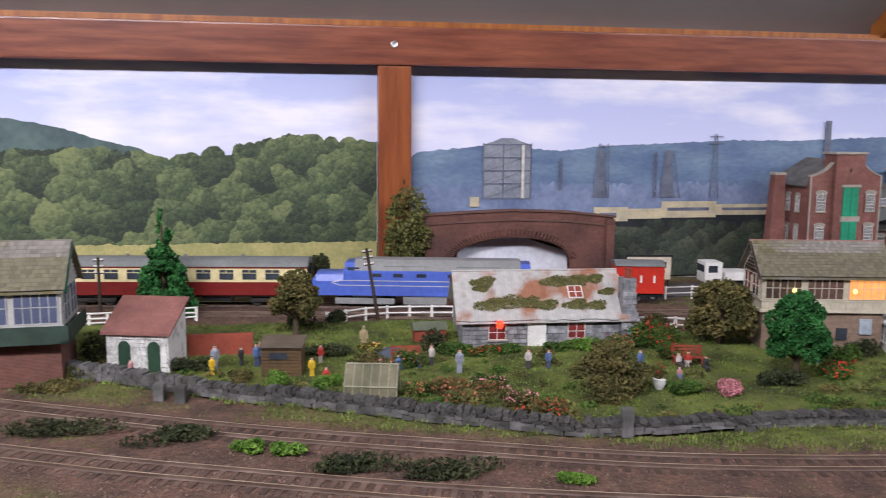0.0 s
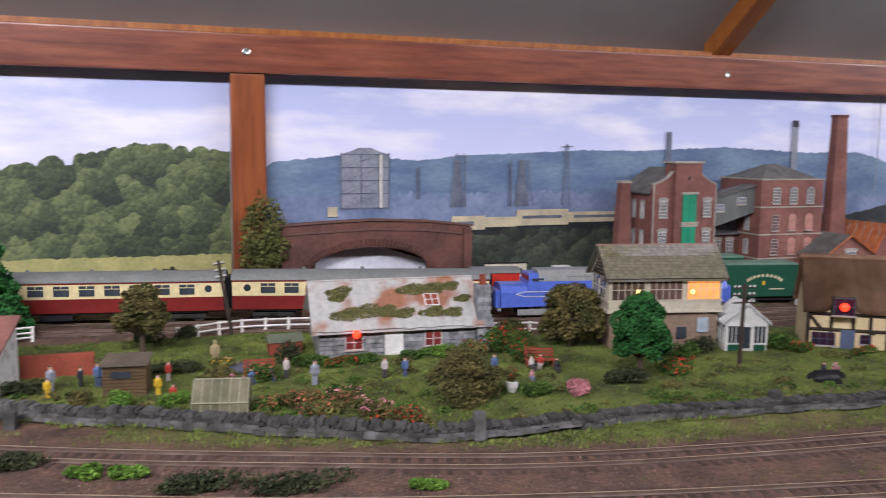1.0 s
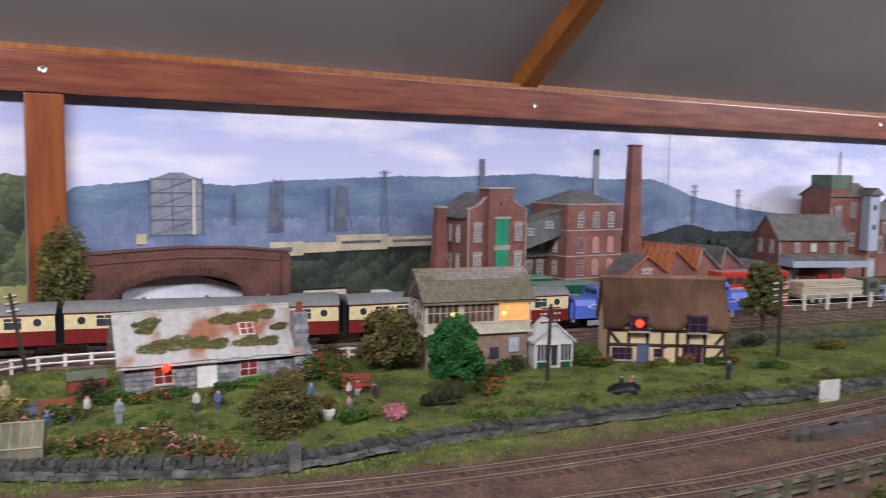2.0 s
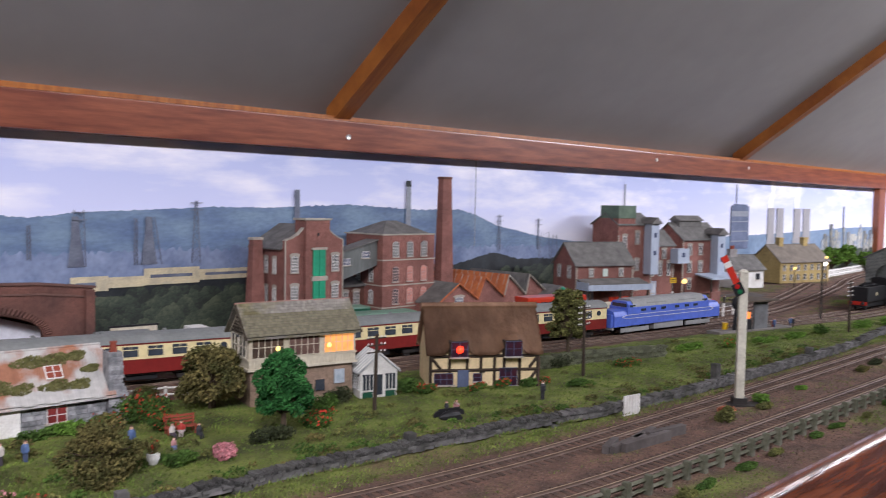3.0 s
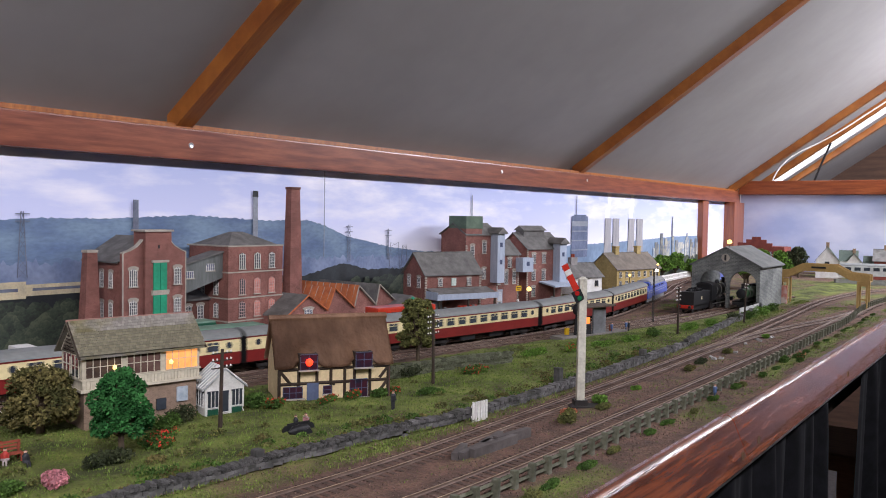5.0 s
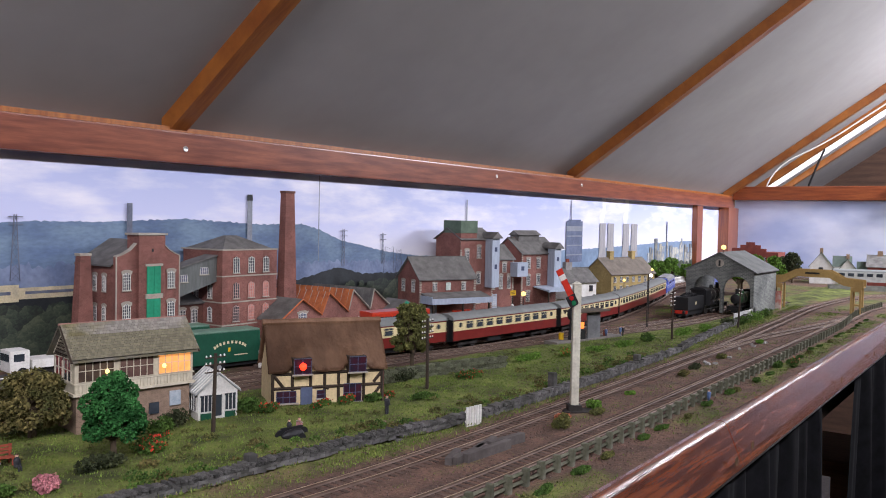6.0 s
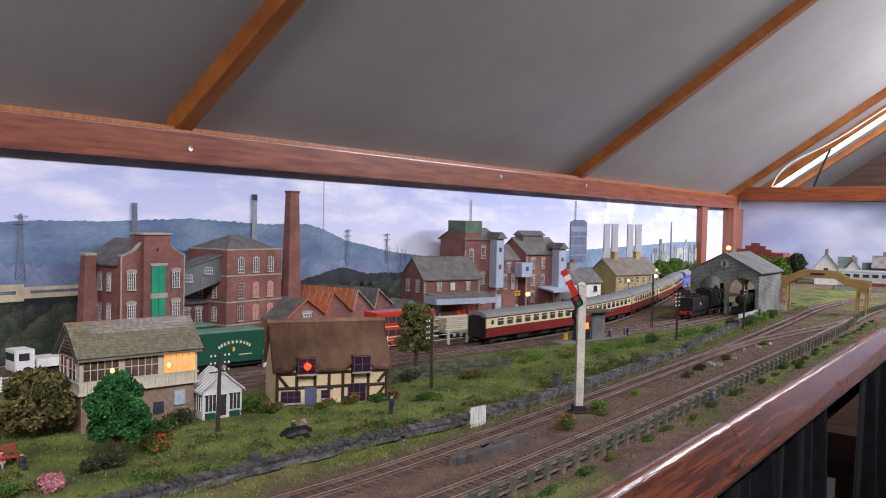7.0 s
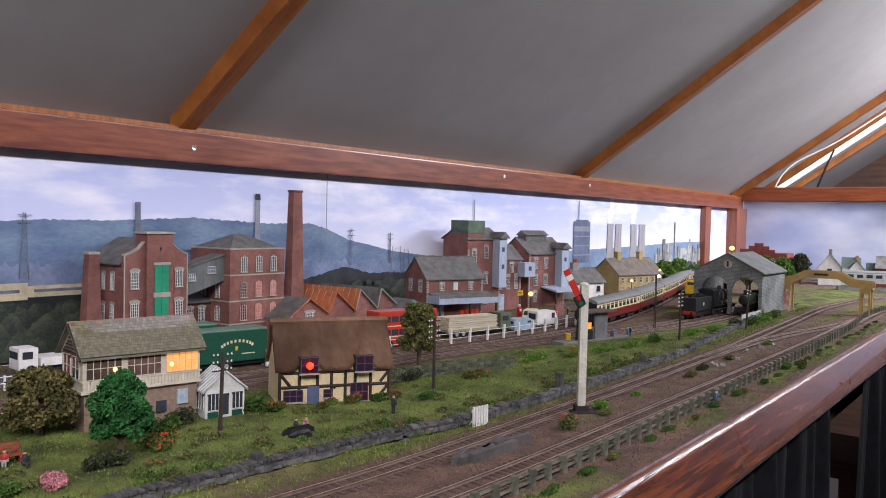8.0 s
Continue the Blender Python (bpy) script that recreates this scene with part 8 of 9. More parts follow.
# ---- far end of the layout ----
th = thing("brick_factory", "red brick factory with a stepped gable at the far end", "factory", pose(3.0, 0.80, -0.004, 0, 0, -90))
part("wall", boxes((-0.08, 0.08, -0.05, 0.05, 0, 0.10)), mat("bright_brick", (0.24, 0.06, 0.045), 0.8, (0.17, 0.045, 0.035), 60), th)
part("stepped_gable", prism(bmesh.new(), [(-0.08, 0.10), (0.04, 0.10), (0.04, 0.112), (0.02, 0.112), (0.02, 0.124), (0.0, 0.124), (0.0, 0.134), (-0.03, 0.134), (-0.03, 0.124), (-0.05, 0.124), (-0.05, 0.112), (-0.08, 0.112)], -0.051, -0.046), MATS["bright_brick"], th)
for x in (0.035, 0.05, 0.065):
    building_window(th, pose(x, -0.0504, 0.06), 0.009, 0.022, 2, 3, WHITE, PANE, False)


def end_house(x, y, L, he, hr, label, wall_m, roof_m, rz):
    th = thing("house", label, "house", pose(x, y, -0.004, 0, 0, rz), "houses at the far end")
    gable_house(th, L, 0.07, he, hr, wall_m, roof_m, False, 0.005)
    part("chimney", boxes((-0.005, 0.005, -0.008, 0.008, hr - 0.006, hr + 0.016)), mat("tan_stack", (0.3, 0.2, 0.13), 0.8), th)
    part("wing_roof", prism_x(bmesh.new(), [(-0.02, he), (0.03, he), (0.005, he + (hr - he) * 0.8)], L / 2, L / 2 + 0.06), roof_m, th)
    part("wing", boxes((L / 2, L / 2 + 0.058, -0.018, 0.028, 0, he)), wall_m, th)
    building_window(th, pose(0, -0.0354, he - 0.022), 0.014, 0.018, 2, 2, TIMBER_DARK, PANE, False)
    building_window(th, pose(L / 2 + 0.03, -0.0186, he - 0.022), 0.014, 0.016, 2, 2, TIMBER_DARK, PANE, False)


green_roof = mat("green_grey_slate", (0.10, 0.13, 0.11), 0.8)
end_house(2.98, 0.585, 0.07, 0.06, 0.105, "white house with green-grey gable roof and brick chimney", WHITE, green_roof, -80)
end_house(3.0, 0.505, 0.055, 0.05, 0.086, "small white house with a green-grey gable roof", WHITE, green_roof, -80)
end_house(3.02, 0.41, 0.10, 0.065, 0.10, "red brick house with grey roof and bay windows", MATS["bright_brick"], SLATE, 6)
th = thing("pale_railcar", "cream and grey railcar standing on the far curve", "railway coach", pose(2.72, 0.37, 0.012, 0, 0, -72))
part("body", boxes((-0.13, 0.13, -0.0172, 0.0172, 0.012, 0.042), bevel=0.001), mat("pale_coach", (0.55, 0.56, 0.55), 0.5), th)
part("roof", prism_x(bmesh.new(), [(0.0172 * math.cos(radians(a)), 0.042 + 0.008 * math.sin(radians(a))) for a in np.linspace(0, 180, 11)], -0.13, 0.13), ROOF_GREY, th)
for i in range(9):
    part("window", boxes((-0.115 + i * 0.026, -0.098 + i * 0.026, -0.0176, 0.0176, 0.028, 0.038)), PANE, th)
for x in (-0.09, 0.09):
    bogie(th, x)
bm = bmesh.new()
box(bm, -0.14, 0.14, -0.02, 0.02, -0.017, 0.0)
part("embankment", bm, mat("embankment_stone", (0.3, 0.3, 0.27), 0.9), th)


# ---- trees and plants ----
def tree(name, label, x, y, h, r, leaf, seed, n=2600, size=0.0022, trunk=0.3, squash=1.0, dome=False):
    th = thing(name, label, "tree", pose(x, y, ground_z(x, y) - 0.001))
    rng = random.Random(seed)
    bm = rod(bmesh.new(), (0, 0, 0), (0, 0, h * 0.6), r * 0.11, r * 0.06, seg=7)
    cz0 = h * trunk
    lumps, rad = [], []
    for i in range(38):
        a, u = i * 2.4 + rng.uniform(-0.4, 0.4), (i + rng.random()) / 38
        z = cz0 + (h - cz0) * (0.12 + 0.76 * u)
        rr = r * (1.02 - 0.95 * abs(u - 0.33)) * rng.uniform(0.45, 1.0)
        if dome:
            rr = r * math.sqrt(1 - (0.93 * u) ** 1.8) * rng.uniform(0.5, 0.84)
        p = (rr * math.cos(a), rr * math.sin(a), z)
        lumps.append(p)
        q = r * (rng.uniform(0.26, 0.38) if dome else rng.uniform(0.17, 0.34))
        rad.append((q, q, q * 0.8 * squash))
        rod(bm, (0, 0, h * rng.uniform(0.2, 0.45)), p, r * 0.045, r * 0.015, seg=4)
    part("trunk", bm, BARK, th)
    leaves("crown", lumps, rad, int(n * 1.9), size * 0.75, leaf, th, seed)
    return th


def conifer(x, y, h, r, leaf, seed, label, n=3000, cone=True, size=0.0022):
    th = thing("conifer", label, "tree", pose(x, y, ground_z(x, y) - 0.001))
    part("trunk", rod(bmesh.new(), (0, 0, 0), (0, 0, h * 0.9), r * 0.1, r * 0.03, seg=6), BARK, th)
    rng = random.Random(seed)
    lumps, rad = [], []
    tiers = 11
    for t in range(tiers):
        u = t / (tiers - 1)
        w = r * ((1 - u) ** 0.8 * 0.95 + 0.05) if cone else r * (1 - u ** 4 * 0.75) * (0.75 + 0.35 * min(1, u * 3))
        z = h * (0.10 + 0.88 * u)
        k = max(1, int(7 * w / r))
        for i in range(k):
            a = 2 * math.pi * (i + rng.random()) / k
            lumps.append((w * 0.65 * math.cos(a), w * 0.65 * math.sin(a), z + rng.uniform(-0.3, 0.3) * h / tiers))
            q = max(w * 0.42, r * 0.08)
            rad.append((q, q, h / tiers * 0.7))
    leaves("crown", lumps, rad, n, size, leaf, th, seed)
    return th


conifer(-0.243, 0.832, 0.103, 0.030, LEAF_BRIGHT, 1, "bright green plastic-looking conifer behind the fence", 5200, True, 0.0024)
conifer(0.014, 0.945, 0.129, 0.029, LEAF_OLIVE, 2, "tall olive-green columnar conifer beside the bridge", 5200, False, 0.002)
tree("berry_tree", "brownish green tree with red berries", -0.114, 0.720, 0.062, 0.024, LEAF_BROWN, 3, 2600)
tree("berry_tree", "olive and russet bushy tree beside the signal box", 0.250, 0.650, 0.056, 0.033, LEAF_BROWN, 4, 3800, 0.0022, 0.12)
tree("young_tree", "bright green small tree on the lawn", 0.258, 0.549, 0.068, 0.0235, LEAF_BRIGHT, 5, 5200, 0.0018, 0.20, 1.1, True)
tree("leafy_tree", "olive green tree beside the thatched cottage", 0.696, 0.602, 0.088, 0.026, LEAF_OLIVE, 6, 3600, 0.0022, 0.2)
tree("hawthorn_bush", "russet and green bush in the cottage garden", 0.104, 0.528, 0.040, 0.025, LEAF_BROWN, 7, 2300, 0.0015, 0.05, 0.8)
tree("dark_tree", "dark green tree behind the diesel line", -0.09, 0.925, 0.05, 0.018, LEAF_DARK, 8, 1200)
for i, (x, y, h) in enumerate(((2.10, 0.965, 0.085), (2.42, 0.955, 0.08), (2.52, 0.95, 0.085), (2.62, 0.93, 0.06))):
    tree("lime_tree", "bright lime-green tree at the back of the layout", x, y, h, 0.034, LEAF_LIME if i else LEAF_BRIGHT, 20 + i, 1200, 0.004)
for i, (x, y, h) in enumerate(((2.25, 0.61, 0.115), (2.3, 0.66, 0.12), (2.32, 0.58, 0.11), (2.2, 0.64, 0.12), (2.9, 0.66, 0.11), (2.92, 0.69, 0.09))):
    tree("lime_tree" if i < 4 else "dark_tree", "bright lime-green tree behind the engine shed" if i < 4 else "dark green tree near the end wall", x, y, h, 0.034, LEAF_LIME if i < 4 else LEAF_DARK, 30 + i, 1200, 0.004)


def shrub(x, y, rx, ry, rz, leaf, seed, n=700, size=0.0016, label="low green garden shrub", flowers=None):
    th = thing("shrub", label, "shrub", pose(x, y, ground_z(x, y)))
    rng = random.Random(seed)
    c = [(rng.uniform(-0.6, 0.6) * rx, rng.uniform(-0.6, 0.6) * ry, rz * rng.uniform(0.3, 0.7)) for _ in range(6)]
    leaves("foliage", c, [(rx * 0.55, ry * 0.55, rz * 0.5)] * 6, n, size, leaf, th, seed)
    if flowers:
        leaves("blossom", [(p[0], p[1] - ry * 0.2, p[2] + rz * 0.2) for p in c], [(rx * 0.6, ry * 0.5, rz * 0.5)] * 6, n // 12, size * 0.9, flowers, th, seed + 500)


SH = [  # cottage hedge and flower beds
    (0.015, 0.648, 0.016, 0.010, 0.010, LEAF, None), (0.04, 0.645, 0.016, 0.009, 0.008, LEAF, FLOWER_RED), (0.06, 0.648, 0.013, 0.009, 0.008, LEAF, None),
    (0.105, 0.648, 0.016, 0.009, 0.008, LEAF, None), (0.125, 0.645, 0.015, 0.010, 0.009, LEAF_LIME, None), (0.148, 0.640, 0.015, 0.010, 0.011, LEAF, FLOWER_RED),
    (-0.003, 0.66, 0.012, 0.012, 0.018, LEAF_DARK, None), (0.18, 0.64, 0.018, 0.014, 0.02, LEAF, FLOWER_RED), (0.20, 0.655, 0.016, 0.012, 0.018, LEAF, FLOWER_RED), (0.185, 0.60, 0.014, 0.012, 0.012, LEAF, FLOWER_RED),
    (-0.01, 0.555, 0.016, 0.012, 0.010, LEAF_BROWN, FLOWER_ORANGE), (0.02, 0.545, 0.016, 0.012, 0.008, LEAF_BROWN, FLOWER_ORANGE), (-0.03, 0.545, 0.012, 0.010, 0.008, LEAF, FLOWER_ORANGE), (0.025, 0.56, 0.012, 0.010, 0.008, LEAF, FLOWER_PINK),
    (0.035, 0.515, 0.013, 0.010, 0.010, LEAF_BROWN, FLOWER_PINK), (0.0, 0.525, 0.014, 0.009, 0.008, LEAF_OLIVE, FLOWER_ORANGE), (0.095, 0.505, 0.018, 0.012, 0.018, LEAF_BROWN, None), (0.115, 0.52, 0.014, 0.011, 0.018, LEAF_BROWN, None), (0.045, 0.49, 0.016, 0.01, 0.012, LEAF_BROWN, FLOWER_RED),
    (0.182, 0.51, 0.009, 0.008, 0.011, FLOWER_PINK, None), (0.155, 0.515, 0.012, 0.009, 0.008, LEAF, None), (0.235, 0.53, 0.018, 0.012, 0.010, LEAF_DARK, None), (0.285, 0.545, 0.018, 0.012, 0.009, LEAF, FLOWER_RED), (0.305, 0.56, 0.015, 0.01, 0.009, LEAF, FLOWER_RED),
    (0.325, 0.59, 0.014, 0.01, 0.012, LEAF, None), (0.345, 0.597, 0.016, 0.01, 0.014, LEAF_DARK, None), (0.425, 0.585, 0.014, 0.01, 0.014, LEAF, None), (0.435, 0.572, 0.01, 0.008, 0.008, LEAF, FLOWER_RED), (0.475, 0.545, 0.014, 0.006, 0.006, LEAF, FLOWER_RED), (0.505, 0.535, 0.012, 0.006, 0.007, LEAF, FLOWER_RED), (0.535, 0.525, 0.014, 0.007, 0.008, LEAF, None), (0.555, 0.525, 0.012, 0.007, 0.007, LEAF, FLOWER_RED),
    (-0.09, 0.66, 0.02, 0.014, 0.008, LEAF_DARK, None), (-0.06, 0.63, 0.018, 0.012, 0.008, LEAF_BROWN, None), (-0.09, 0.575, 0.010, 0.008, 0.008, LEAF_LIME, None), (-0.125, 0.585, 0.010, 0.008, 0.010, LEAF_LIME, None), (-0.155, 0.60, 0.010, 0.008, 0.008, LEAF_BROWN, None), (-0.19, 0.63, 0.016, 0.01, 0.009, LEAF_DARK, None), (-0.265, 0.665, 0.016, 0.012, 0.022, LEAF_DARK, None), (-0.26, 0.62, 0.02, 0.008, 0.009, LEAF_BROWN, None), (-0.285, 0.60, 0.02, 0.01, 0.008, LEAF_BROWN, None), (-0.11, 0.755, 0.014, 0.01, 0.014, LEAF_DARK, None), (-0.075, 0.765, 0.012, 0.008, 0.012, LEAF_DARK, None), (-0.025, 0.615, 0.014, 0.01, 0.012, LEAF, FLOWER_ORANGE), (-0.05, 0.60, 0.012, 0.008, 0.009, LEAF_OLIVE, FLOWER_PINK),
    (0.16, 0.69, 0.02, 0.012, 0.014, LEAF_DARK, None), (0.215, 0.695, 0.016, 0.01, 0.016, LEAF_BROWN, None), (0.30, 0.69, 0.02, 0.01, 0.016, LEAF_DARK, None),
    (0.60, 0.60, 0.03, 0.016, 0.012, LEAF, None), (0.65, 0.575, 0.026, 0.014, 0.012, LEAF_DARK, None), (0.72, 0.56, 0.03, 0.014, 0.012, LEAF, None), (0.78, 0.545, 0.03, 0.014, 0.010, LEAF, None), (0.70, 0.52, 0.02, 0.012, 0.008, LEAF, FLOWER_RED), (0.58, 0.50, 0.02, 0.01, 0.006, LEAF, None),
    (0.86, 0.53, 0.03, 0.012, 0.008, LEAF_LIME, None), (0.93, 0.51, 0.03, 0.012, 0.008, LEAF_LIME, FLOWER_RED), (1.0, 0.50, 0.03, 0.012, 0.008, LEAF_LIME, None), (1.08, 0.49, 0.03, 0.01, 0.008, LEAF_LIME, None), (1.15, 0.48, 0.03, 0.012, 0.009, LEAF, None),
    (1.27, 0.465, 0.03, 0.014, 0.014, LEAF_LIME, None), (1.34, 0.45, 0.026, 0.014, 0.012, LEAF_LIME, None), (1.44, 0.445, 0.03, 0.012, 0.014, LEAF_DARK, None), (1.53, 0.44, 0.03, 0.012, 0.016, LEAF, None), (1.62, 0.44, 0.03, 0.012, 0.018, LEAF_LIME, None), (1.70, 0.44, 0.03, 0.012, 0.016, LEAF, None),
    (0.665, 0.343, 0.010, 0.008, 0.009, LEAF_LIME, None), (0.645, 0.333, 0.010, 0.006, 0.004, LEAF_OLIVE, None), (0.575, 0.335, 0.012, 0.009, 0.010, LEAF_OLIVE, None), (0.60, 0.347, 0.010, 0.007, 0.006, FLOWER_ORANGE, None), (0.755, 0.345, 0.008, 0.005, 0.004, LEAF_LIME, None), (0.97, 0.345, 0.016, 0.006, 0.006, LEAF_DARK, None), (0.91, 0.34, 0.012, 0.006, 0.005, LEAF_BROWN, None), (1.08, 0.345, 0.012, 0.006, 0.006, LEAF_OLIVE, None), (1.28, 0.345, 0.014, 0.006, 0.005, LEAF_LIME, None), (1.06, 0.245, 0.010, 0.006, 0.012, LEAF, FLOWER_ORANGE), (1.05, 0.262, 0.014, 0.006, 0.008, LEAF, None),
    (-0.25, 0.505, 0.035, 0.012, 0.009, LEAF_DARK, None), (-0.19, 0.485, 0.03, 0.010, 0.009, LEAF_DARK, None), (-0.14, 0.462, 0.01, 0.007, 0.006, LEAF_LIME, None), (-0.115, 0.455, 0.010, 0.007, 0.006, LEAF_LIME, None), (-0.07, 0.428, 0.03, 0.010, 0.009, LEAF_DARK, None), (-0.03, 0.412, 0.03, 0.010, 0.009, LEAF_DARK, None), (0.035, 0.395, 0.010, 0.006, 0.005, LEAF_LIME, None),
]
rngf = random.Random(77)
for i in range(26):  # grass clumps along the front fence
    SH.append((0.36 + i * 0.057 + rngf.uniform(-0.02, 0.02), 0.262 + rngf.uniform(-0.006, 0.002), rngf.uniform(0.008, 0.016), 0.004, rngf.uniform(0.002, 0.0045), LEAF if i % 3 else LEAF_OLIVE, None))
for k, (x, y, rx, ry, rz, lf, fl) in enumerate(SH):
    shrub(x, y, rx, ry, rz, lf, 100 + k, 1000, 0.00115, "low garden shrub with small %s flowers" % ("red" if fl is FLOWER_RED else "pink" if fl is FLOWER_PINK else "orange") if fl else
          ("dark green scrub beside the track" if lf is LEAF_DARK else "bright green tuft of foliage" if lf is LEAF_LIME else "small pink flowering garden bush" if lf is FLOWER_PINK else "russet brown clump of weeds" if lf in (FLOWER_ORANGE, LEAF_BROWN) else "low green garden shrub"), fl)


def grass_tufts(name, n, seed, lo, hi, hmin, hmax, material, label):
    """Upright fibres scattered where the ground is grassy, between two offsets from the stone wall."""
    rng = np.random.default_rng(seed)
    x, y = rng.uniform(-0.45, 2.0, n * 6), rng.uniform(0.232, 0.99, n * 6)
    i, j = np.clip(np.searchsorted(GX, x), 0, len(GX) - 1), np.clip(np.searchsorted(GY, y), 0, len(GY) - 1)
    w_y = np.interp(x, [p[0] for p in WALL_LINE], [p[1] for p in WALL_LINE])
    ok = (rng.random(n * 6) < np.maximum(grass[i, j], 0.03)) & (dist[i, j] > 0.021) & (y > w_y + lo) & (y < w_y + hi) & (np.abs(y - w_y) > 0.004)
    k = np.nonzero(ok)[0][:n]
    x, y, z = x[k], y[k], hz_[i[k], j[k]] - 0.0006
    out = []
    for b_ in range(3):
        m = len(x)
        a, h = rng.uniform(0, 6.28, m), rng.uniform(hmin, hmax, m)
        px, py = x + rng.normal(0, 0.0012, m), y + rng.normal(0, 0.0012, m)
        out += [np.stack([px - 0.0005 * np.sin(a), py + 0.0005 * np.cos(a), z], 1), np.stack([px + 0.0005 * np.sin(a), py - 0.0005 * np.cos(a), z], 1), np.stack([px + np.cos(a) * h * 0.5, py + np.sin(a) * h * 0.5, z + h], 1)]
    m = len(x)
    V = np.concatenate(out).tolist()
    F = [(b_ * 3 * m + q, (b_ * 3 + 1) * m + q, (b_ * 3 + 2) * m + q) for b_ in range(3) for q in range(m)]
    me = bpy.data.meshes.new(name)
    me.from_pydata(V, [], F)
    me.materials.append(material)
    return tagged(new(name, me), label, "grass", kind="stuff")


grass_tufts("grass", 60000, 1, -1, 1, 0.0010, 0.0026, GRASS_M, "short static grass over the layout")
grass_tufts("verge_grass", 22000, 2, -0.055, -0.004, 0.0014, 0.0036, leaf_mat("verge_fibre", (0.20, 0.25, 0.06), (0.11, 0.13, 0.035)), "longer yellow-green grass along the foot of the stone wall")


# ---- undergrowth among the garden beds and along the walls ----
rngu = np.random.default_rng(21)
cs, rs = [], []
for i in range(420):
    x = rngu.uniform(-0.3, 1.0)
    wy = polyline_y(WALL_LINE, x)
    y = wy + (abs(rngu.normal(0, 0.02)) + 0.005 if i % 3 else rngu.uniform(0.0, 0.2))
    if -0.06 < x < 0.16 and i % 2:
        y = rngu.uniform(0.49, 0.64)
    r = rngu.uniform(0.002, 0.006)
    cs.append((x, y, ground_z(x, y) + r * 0.3))
    rs.append((r * 1.5, r * 1.3, r * 0.7))
for nm, k, lf in (("undergrowth", 0, LEAF_OLIVE), ("undergrowth", 1, LEAF), ("undergrowth", 2, LEAF_BROWN)):
    q = leaves(nm, cs[k::3], rs[k::3], 9000, 0.0011, lf, None, 60 + k)
    tagged(q, ("olive", "green", "russet")[k] + " weeds and undergrowth among the garden beds", "undergrowth", kind="stuff")


# ---- loose ballast and litter ----
rngb = np.random.default_rng(12)
V, F = [], []
for i in range(26000):
    x, y = rngb.uniform(-0.35, 1.6), rngb.uniform(0.235, 0.47)
    s = rngb.uniform(0.0004, 0.0011)
    z = ground_z(x, y)
    k = len(V)
    V += [(x - s, y - s, z - s * 0.3), (x + s, y - s * 0.6, z - s * 0.3), (x + s * 0.2, y + s, z - s * 0.3), (x, y, z + s)]
    F += [(k, k + 1, k + 3), (k + 1, k + 2, k + 3), (k + 2, k, k + 3)]
me = bpy.data.meshes.new("ballast")
me.from_pydata(V, [], F)
me.materials.append(mat("ballast_chips", (0.18, 0.115, 0.09), 0.9, (0.095, 0.066, 0.055), 300, island=0.5))
tagged(new("ballast", me), "loose brown ballast chips between the tracks", "ballast", kind="stuff")


# ---- figures, seats and small garden things ----
def figure(x, y, colour, h=0.0225, rz=0.0, sit=False, label=""):
    bm = bmesh.new()
    k = h * 0.88 / 0.0225
    zz = -0.006 * k if sit else 0.0
    if not sit:
        for s in (-1, 1):
            rod(bm, (s * 0.0014 * k, 0, 0), (s * 0.0012 * k, 0, 0.010 * k), 0.0011 * k, 0.0014 * k, seg=7)
    else:
        for s in (-1, 1):
            rod(bm, (s * 0.0014 * k, -0.005 * k, 0.0), (s * 0.0013 * k, -0.0045 * k, 0.0045 * k), 0.001 * k, seg=6)
            rod(bm, (s * 0.0013 * k, -0.0045 * k, 0.0045 * k), (s * 0.0012 * k, 0, 0.005 * k), 0.0012 * k, seg=6)
    lathe(bm, [(0.0024 * k, 0.0095 * k + zz), (0.0027 * k, 0.0125 * k + zz), (0.0031 * k, 0.0165 * k + zz), (0.0022 * k, 0.0185 * k + zz), (0.001 * k, 0.019 * k + zz)], 10)
    lathe(bm, [(0.0008 * k, 0.0188 * k + zz), (0.0016 * k, 0.0198 * k + zz), (0.0017 * k, 0.0212 * k + zz), (0.0009 * k, 0.0225 * k + zz)], 10)
    for s in (-1, 1):
        rod(bm, (s * 0.0029 * k, 0, 0.0175 * k + zz), (s * 0.0034 * k, -0.0012 * k, 0.0105 * k + zz), 0.0009 * k, 0.0007 * k, seg=6)
    fig = tagged(part("figurine", bm, colour, m=pose(x, y, ground_z(x, y) - 0.0003, 0, 0, rz), smooth=True), label or "tiny painted model figure standing on the grass", "figurine", "model figures")
    rm = fig.modifiers.new("one_skin", "REMESH")
    rm.mode, rm.voxel_size, rm.use_smooth_shade = "VOXEL", 0.0004, True




